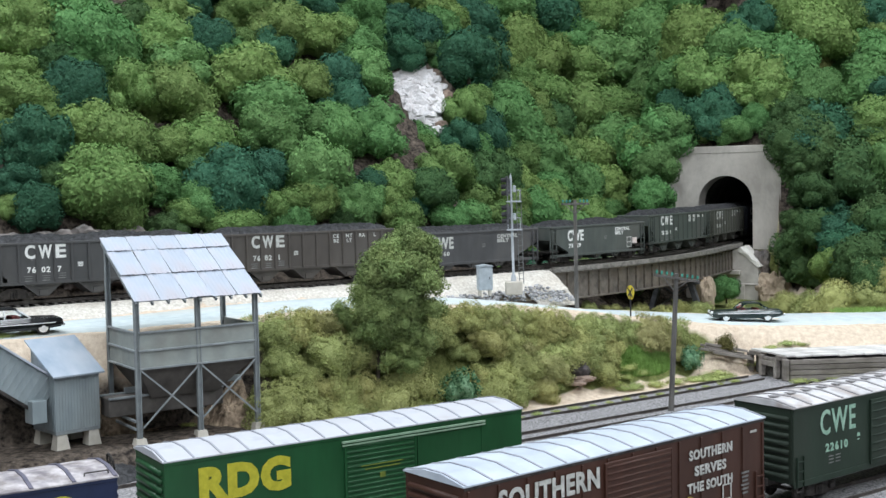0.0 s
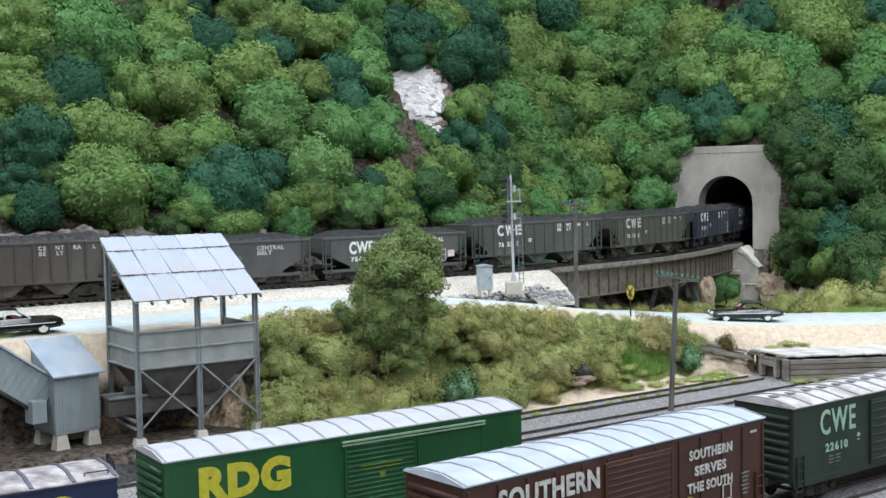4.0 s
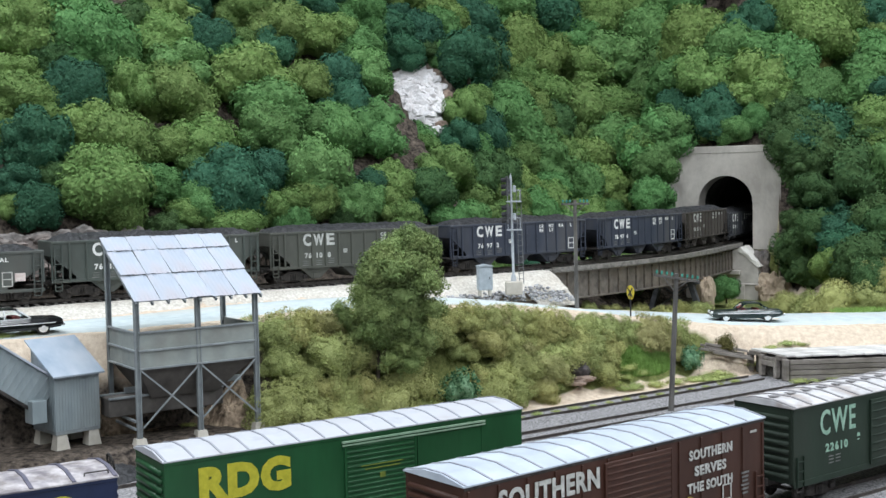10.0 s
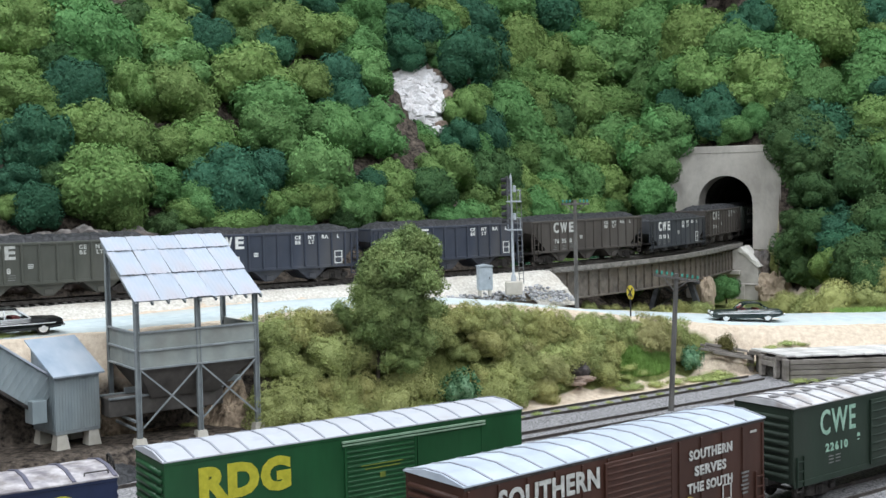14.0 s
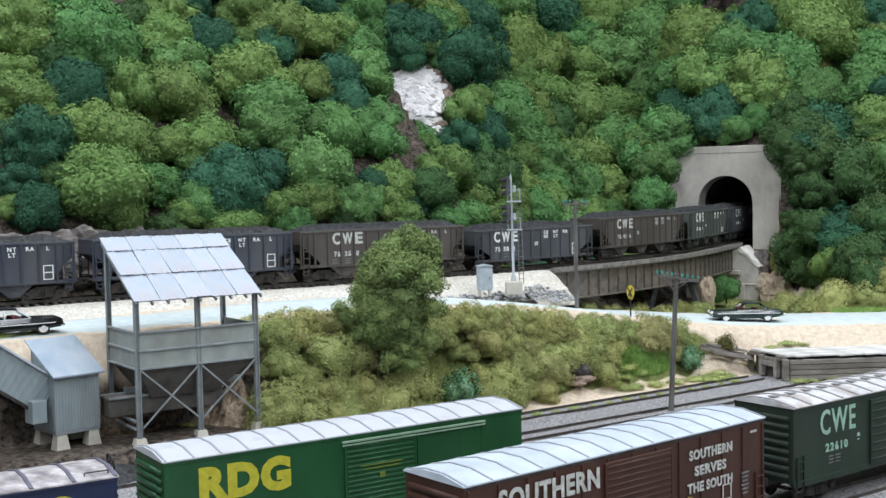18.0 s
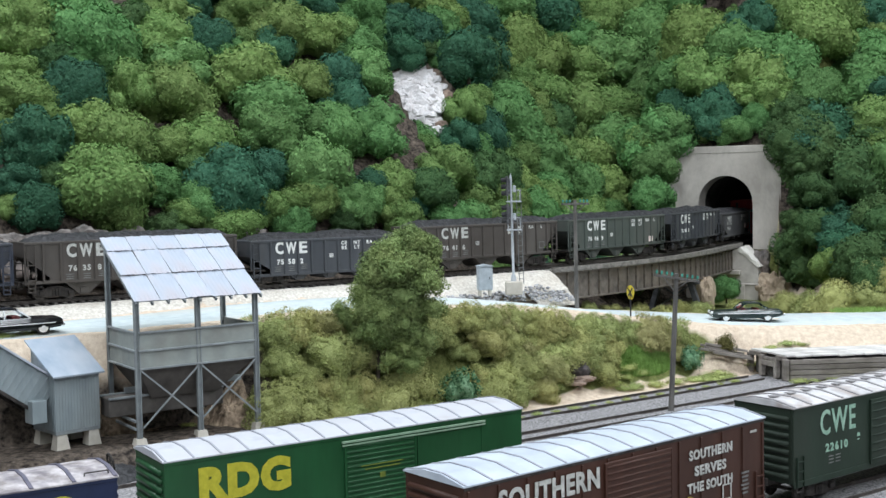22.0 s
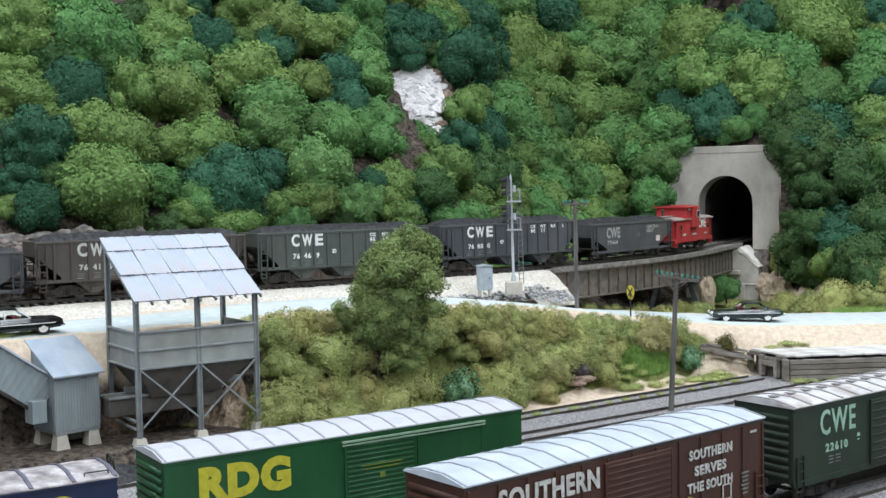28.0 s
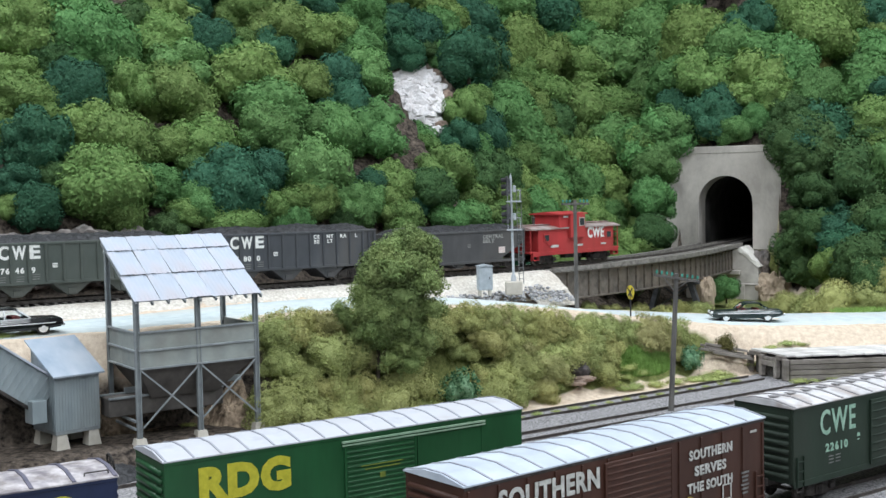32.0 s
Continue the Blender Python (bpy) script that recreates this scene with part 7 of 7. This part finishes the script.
MASTPAINT = surf("pale_silver_mast_paint", (0.46, 0.49, 0.54), (0.60, 0.63, 0.68), 2, 0.45, 0.05, grime=(0.36, 0.36, 0.38), grime_scale=0.8, grime_amount=0.5)
HEADGREY = surf("weathered_head_grey", (0.05, 0.052, 0.058), (0.12, 0.122, 0.13), 3, 0.7, 0.05)
LADDERGREY = surf("dull_ladder_steel", (0.14, 0.145, 0.15), (0.24, 0.245, 0.25), 3, 0.6, 0.05)
cab = thing("relay_cabinet", place(3.03, 83.6, -1.3, 8), "blue-grey metal relay cabinet on short legs", "relay cabinet")
part("cabinet_body", boxes((0, 0, 1.12, 1.08, 0.8, 1.75), bev=0.04), GALV, cab)
bm = bmesh.new()
prism(bm, [(-0.6, 1.99), (-0.6, 2.03), (0, 2.14), (0.6, 2.03), (0.6, 1.99)], -0.48, 0.48)
part("cabinet_lid", bm, GALV, cab, "pale sloped lid")
part("cabinet_door", boxes((0, -0.42, 1.12, 0.92, 0.05, 1.55), bev=0.015), GALV, cab)
part("door_handle", boxes((0.3, -0.47, 1.15, 0.05, 0.05, 0.2)), SIGNALBLACK, cab)
for x in (-0.38, 0.38):
    part("leg", boxes((x, 0, 0.05, 0.22, 0.5, 0.5), bev=0.03), BASEBEIGE, cab, "pale concrete leg")

mast = thing("signal_mast", place(5.2, 84.2, -0.45), "grey signal mast with two dark light heads and a ladder", "railway signal")
part("base_block", boxes((0, 0, -0.55, 1.25, 1.0, 1.0), bev=0.06), BASEBEIGE, mast, "beige concrete base")
bm = bmesh.new()
rod(bm, (0, 0, -0.05), (0, 0, 0.4), 0.22, 0.17, 10)
rod(bm, (0, 0, 0.4), (-0.1, 0, 7.6), 0.10, 0.08, 10)
rod(bm, (-0.1, 0, 7.6), (-0.1, 0, 7.95), 0.10, 0.01, 8)
part("pole", bm, MASTPAINT, mast)
for z in (3.75, 5.85):
    part("platform", boxes((0.1, 0, z, 1.1, 0.5, 0.07), (0.1, -0.25, z + 0.02, 1.1, 0.05, 0.1), bev=0.01), MASTPAINT, mast)
LENS = surf("dark_lens", (0.02, 0.02, 0.02), (0.05, 0.05, 0.05), 2, 0.15, 0.0)
for z in (4.95, 7.0):
    head = part("signal_head", boxes((-0.36, -0.05, z, 0.16, 0.52, 1.5), (-0.26, -0.05, z, 0.2, 0.34, 1.2), bev=0.05), HEADGREY, mast)
    for k in (-1, 0, 1):
        bm = bmesh.new()
        rod(bm, (-0.42, -0.05, z + k * 0.48), (-0.80, -0.05, z + k * 0.48 - 0.05), 0.185, 0.17, 12)
        part("hood", bm, SIGNALBLACK, head, "black lens hood")
        bm = bmesh.new()
        rod(bm, (-0.79, -0.05, z + k * 0.48 - 0.05), (-0.81, -0.05, z + k * 0.48 - 0.05), 0.13, 0.13, 12)
        part("lens", bm, LENS, head)
    part("bracket", boxes((-0.15, 0, z + 0.4, 0.3, 0.08, 0.08), (-0.15, 0, z - 0.4, 0.3, 0.08, 0.08)), MASTPAINT, mast)
    part("wire_box", boxes((0.16, -0.02, z - 0.2, 0.2, 0.2, 0.5), bev=0.02), MASTPAINT, mast)
    bm = bmesh.new()
    for q in (-0.35, 0.55):
        rod(bm, (q, -0.22, z - 1.1), (q, -0.22, z - 0.3), 0.02, n=5)
    rod(bm, (-0.35, -0.22, z - 0.3), (0.55, -0.22, z - 0.3), 0.02, n=5)
    part("platform_rail", bm, MASTPAINT, mast)
bm = bmesh.new()
for x in (0.36, 0.68):
    rod(bm, (x + 0.1, 0.2, -0.3), (x - 0.05, 0.1, 6.8), 0.03, n=5)
for i in range(17):
    z = 0.1 + i * 0.41
    rod(bm, (0.36, 0.19, z), (0.72, 0.19, z), 0.022, n=5)
part("ladder", bm, LADDERGREY, mast, "steel ladder")


def pole(x, y, z0, z1, lean, arm, rz, words, pins, tilt=0.0, thick=1.0):
    p = thing("telegraph_pole", place(x, y, z0, rz), words, "telegraph pole", "telegraph poles")
    h = z1 - z0
    bm = bmesh.new()
    rod(bm, (0, 0, -0.4), (lean, 0, h), 0.17 * thick, 0.13 * thick, 10)
    part("pole_shaft", bm, POLEWOOD, p)
    hang = off(lean * 0.95, 0, h - 0.28, 0, 0, tilt) @ off(-lean * 0.95, 0, 0.28 - h)
    part("crossarm", boxes((lean * 0.95, -0.16, h - 0.28, arm, 0.11, 0.14), bev=0.01), POLEWOOD, p, m=hang)
    for k in (-1, 1):
        bm = bmesh.new()
        beam(bm, (lean * 0.95 + k * 0.75, -0.2, h - 0.33), (lean * 0.9, -0.16, h - 1.05), 0.05, 0.06)
        part("arm_brace", bm, POLEWOOD, p, m=hang)
    for i in range(pins):
        f = -arm / 2 + 0.14 + i * (arm - 0.28) / (pins - 1)
        if abs(f) < 0.15:
            continue
        bm = bmesh.new()
        rod(bm, (lean + f, -0.16, h - 0.21), (lean + f, -0.16, h - 0.10), 0.03, n=6)
        rod(bm, (lean + f, -0.16, h - 0.12), (lean + f, -0.16, h + 0.06), 0.085, 0.05, 8)
        part("insulator", bm, TEALGLASS, p, "teal glass insulator", m=hang)
    return p


pole(13.84, 69.4, -7.55, 0.95, 0.42, 2.75, -8, "weathered wooden telegraph pole with teal insulators beside the siding", 9, 9.0, 1.05)
pole(10.15, 86.5, -2.75, 5.4, -0.05, 2.1, 0, "weathered wooden telegraph pole with teal insulators beside the bridge", 8)

sign = thing("crossing_sign", place(13.58, 82.4, -3.4, -70), "yellow round railroad crossing warning sign on a dark post", "road sign")
bm = bmesh.new()
rod(bm, (0, 0, -0.8), (0, 0, 2.1), 0.06, n=8)
part("post", bm, SIGNALBLACK, sign)
bm = bmesh.new()
rod(bm, (0, -0.02, 2.05), (0, 0.02, 2.05), 0.53, n=28)
disc = part("disc", bm, surf("sign_yellow", (0.58, 0.45, 0.03), (0.70, 0.56, 0.05), 2, 0.5, 0.0), sign, "yellow disc")
for k in (-1, 1):
    bm = bmesh.new()
    box(bm, 0, -0.03, 0, 0.13, 0.02, 0.94, m=Matrix.Translation((0, 0, 2.05)) @ Matrix.Rotation(k * math.pi / 4, 4, "Y"))
    part("cross_bar", bm, SIGNALBLACK, disc, "black cross bar")

# ---- loading dock at the siding's end ----
DOCKWOOD = surf("weathered_dock_timber", (0.16, 0.14, 0.125), (0.32, 0.29, 0.265), 1.5, 0.9, 0.5, rand=0.25, stretch=(0.3, 1, 1))
DOCKTOP = surf("bleached_dock_plank", (0.50, 0.48, 0.46), (0.74, 0.72, 0.70), 1.5, 0.85, 0.4, rand=0.15, stretch=(0.3, 1, 1))
dock = thing("loading_dock", place(23.85, 78.95, -7.45, 3.8), "weathered timber loading dock at the end of the siding", "loading dock")
DH = 1.72


def dock_part(name, bm, material, label=""):
    """The dock's end is cut at a slant to its front."""
    bmesh.ops.transform(bm, matrix=Matrix(((1, -0.286, 0, 0), (0, 1, 0, 0), (0, 0, 1, 0), (0, 0, 0, 1))), verts=bm.verts)
    bmesh.ops.recalc_face_normals(bm, faces=bm.faces)
    return part(name, bm, material, dock, label)


for i in range(18):
    dock_part("deck_plank", boxes((0.3 + i * 0.62, 1.95, DH + 0.02 * math.sin(i * 5.1), 0.59, 4.1 + 0.2 * math.sin(i * 2.3), 0.12), bev=0.015), DOCKTOP)
for i in range(4):
    dock_part("side_timber", boxes((5.8, -0.05, 0.18 + i * 0.375, 11.2, 0.2, 0.33), bev=0.03), DOCKWOOD)
dock_part("fill_core", boxes((5.8, 2.0, 0.72, 11.0, 3.7, 1.40)), TIEWOOD)
for y in (0.0, 0.95, 2.6, 3.95):
    dock_part("end_post", boxes((-0.05, y, 0.76, 0.34, 0.34, 1.5), bev=0.03), DOCKWOOD)
for y in (0.48, 3.28):
    dock_part("end_cap", boxes((-0.05, y, DH - 0.2, 0.3, 1.3 if y > 2 else 0.9, 0.3), bev=0.03), DOCKWOOD)
dock_part("bumper_beam", boxes((-0.12, 1.78, 1.0, 0.34, 1.5, 0.34), bev=0.02), DOCKWOOD)
dock_part("bumper_board", boxes((0.0, 1.78, 1.32, 0.24, 1.4, 0.22), bev=0.02), DOCKWOOD)
for x, y, z, rz in ((20.2, 82.75, -5.60, 16), (20.4, 82.45, -5.74, 18), (20.7, 82.2, -5.92, 14), (19.9, 82.2, -5.78, 20), (20.6, 82.6, -5.54, 10), (20.9, 81.9, -6.06, 17)):
    g = boxes((0, 0, 0, 3.3, 0.22, 0.18), bev=0.02)
    tagged(part("timber", g, DOCKWOOD, m=place(x, y, z, rz, 0, 12)), "weathered grey timber lying by the dock", "timber", "stacked timbers")
bm = bmesh.new()
beam(bm, (-0.7, 0, 0), (0.7, 0, 0.06), 0.25, 0.12)
tagged(part("driftwood", bm, ROCKBROWN, m=place(25.6, 84.4, -4.75, 8)), "short brown plank lying on the dirt", "plank")

# ---- cars on the road ----
CHROME = surf("chrome_trim", (0.62, 0.64, 0.66), (0.74, 0.76, 0.78), 2, 0.2, 0.0, metal=0.9)
TYRE = surf("tyre_rubber", (0.012, 0.012, 0.013), (0.03, 0.03, 0.03), 3, 0.8, 0.1)
WHITEWALL = surf("whitewall", (0.74, 0.74, 0.72), (0.85, 0.85, 0.83), 3, 0.6, 0.0)
CLEARGLASS = surf("car_window_glass", (0.80, 0.86, 0.90), (0.86, 0.91, 0.94), 1, 0.03, 0.0, spec=0.5)
CLEARGLASS.node_tree.nodes["Principled BSDF"].inputs["Transmission Weight"].default_value = 1.0
CLEARGLASS.node_tree.nodes["Principled BSDF"].inputs["IOR"].default_value = 1.12
WHITETRIM = surf("bright_window_trim", (0.72, 0.73, 0.74), (0.86, 0.87, 0.88), 2, 0.3, 0.0)
INTERIOR = surf("red_interior", (0.26, 0.05, 0.05), (0.40, 0.09, 0.08), 1, 0.8, 0.0)


def loft(bm, sections, closed=True):
    """A skin over cross sections: each a list of points with the same count."""
    rows = [[bm.verts.new(p) for p in s] for s in sections]
    n_ = len(rows[0])
    for a, b in zip(rows, rows[1:]):
        for i in range(n_):
            bm.faces.new((a[i], a[(i + 1) % n_], b[(i + 1) % n_], b[i]))
    bm.faces.new(rows[0][::-1])
    bm.faces.new(rows[-1])
    bmesh.ops.recalc_face_normals(bm, faces=bm.faces)


def automobile(m, paint, roofpaint, words, nose, tail, fins, glass, trim_z, four_door=True):
    """A large sedan of the early sixties; its nose points to -x."""
    c = thing("car", m, words, "car", "parked cars")
    stations = [(-2.68, 0.42, nose - 0.06, 0.88), (-2.58, 0.36, nose, 0.95), (-1.9, 0.27, nose + 0.04, 0.98), (-0.9, 0.25, nose + 0.07, 1.0), (0.6, 0.25, 0.90, 1.0), (1.4, 0.27, tail + 0.02, 0.99), (2.2, 0.33, tail + fins, 0.96), (2.55, 0.42, tail + fins, 0.92), (2.68, 0.50, tail - 0.04, 0.84)]
    bm = bmesh.new()
    secs = []
    for x, lo, hi, hw in stations:
        mid = (lo + hi) / 2
        secs.append([(x, -hw * 0.86, lo), (x, -hw, lo + 0.14), (x, -hw * 1.01, mid + 0.08), (x, -hw * 0.93, hi - 0.03), (x, -hw * 0.6, hi), (x, hw * 0.6, hi), (x, hw * 0.93, hi - 0.03), (x, hw * 1.01, mid + 0.08), (x, hw, lo + 0.14), (x, hw * 0.86, lo)])
    loft(bm, secs)
    part("body", bm, paint, c, smooth=False)
    g0, g1, g2, g3 = glass
    bm = bmesh.new()
    secs = []
    for x, z, hw in ((g0, 0.90, 0.86), (g1, 1.38, 0.72), (g2, 1.40, 0.72), (g3, 0.88, 0.84)):
        secs.append([(x, -hw, z), (x, -hw * 0.4, z + 0.03), (x, hw * 0.4, z + 0.03), (x, hw, z), (x, hw, 0.82), (x, -hw, 0.82)])
    loft(bm, secs)
    part("window_glass", bm, CLEARGLASS, c, "clear window glass")
    bm = bmesh.new()
    secs = []
    for x, z, hw in ((g1 - 0.10, 1.375, 0.74), (g1 + 0.2, 1.455, 0.76), (g2 - 0.2, 1.465, 0.76), (g2 + 0.14, 1.385, 0.74)):
        secs.append([(x, -hw, z), (x, -hw * 0.5, z + 0.035), (x, hw * 0.5, z + 0.035), (x, hw, z), (x, hw, z - 0.08), (x, -hw, z - 0.08)])
    loft(bm, secs)
    part("roof", bm, roofpaint, c)
    for y in (-1, 1):
        for x0, x1 in ((g0, g1), ((g1 + g2) / 2, (g1 + g2) / 2), (g3, g2)) if four_door else ((g0, g1), (g3, g2)):
            bm = bmesh.new()
            beam(bm, (x0, y * 0.865, 0.9), (x1, y * 0.735, 1.40), 0.05, 0.07)
            part("window_pillar", bm, WHITETRIM if four_door else roofpaint, c)
        part("side_trim", boxes((0.1, y * 1.012, trim_z, 4.7, 0.02, 0.05)), WHITETRIM, c, "bright side trim")
        part("belt_trim", boxes(((g0 + g3) / 2, y * 0.885, 0.895, g3 - g0, 0.03, 0.04)), WHITETRIM, c)
        for x in (-1.62, 1.52):
            bm = bmesh.new()
            rod(bm, (0, -0.11, 0), (0, 0.11, 0), 0.35, n=20)
            wh = part("wheel", bm, TYRE, c, m=off(x, y * 0.84, 0.35))
            bm = bmesh.new()
            rod(bm, (0, y * 0.112, 0), (0, y * 0.122, 0), 0.255, n=20)
            part("whitewall_ring", bm, WHITEWALL, wh, "whitewall ring")
            bm = bmesh.new()
            rod(bm, (0, y * 0.12, 0), (0, y * 0.15, 0), 0.19, 0.12, n=16)
            part("hubcap", bm, WHITETRIM, wh, "chrome hubcap")
        for yy in (0.5, 0.75):
            bm = bmesh.new()
            rod(bm, (-2.60, y * yy, 0.70), (-2.70, y * yy, 0.70), 0.11, n=12)
            part("headlight", bm, WHITEWALL, c, "pale round headlight")
        part("taillight", boxes((2.66, y * 0.62, 0.72, 0.05, 0.4, 0.1), bev=0.01), surf("tail_red", (0.3, 0.02, 0.02), (0.4, 0.03, 0.03), 2, 0.3, 0.0), c)
    part("front_bumper", boxes((-2.72, 0, 0.46, 0.12, 1.9, 0.17), bev=0.04), CHROME, c)
    part("rear_bumper", boxes((2.74, 0, 0.50, 0.12, 1.85, 0.18), bev=0.04), CHROME, c)
    part("grille", boxes((-2.66, 0, 0.64, 0.05, 0.85, 0.16), bev=0.01), CHROME, c)
    part("seat", boxes((-0.3, 0, 0.8, 0.5, 1.3, 0.45), (0.75, 0, 0.8, 0.4, 1.3, 0.4), bev=0.06), INTERIOR, c, "red seats")
    return c


DARKGREENCAR = surf("dark_green_enamel", (0.010, 0.024, 0.024), (0.018, 0.036, 0.036), 0.5, 0.18, 0.0, spec=0.6)
BLACKCAR = surf("black_enamel", (0.006, 0.006, 0.007), (0.012, 0.012, 0.014), 0.5, 0.15, 0.0, spec=0.6)
automobile(place(23.3, 87.6, -4.19, -3), DARKGREENCAR, DARKGREENCAR, "dark green two-door car with chrome trim parked on the road", 0.80, 0.84, 0.04, (-0.75, -0.15, 0.95, 1.75), 0.66, False)
automobile(place(-23.3, 60.3, -0.97, 214), BLACKCAR, BLACKCAR, "black sedan with chrome trim and bright hubcaps on the road", 0.84, 0.86, 0.05, (-1.0, -0.35, 1.0, 1.6), 0.60)


motions()
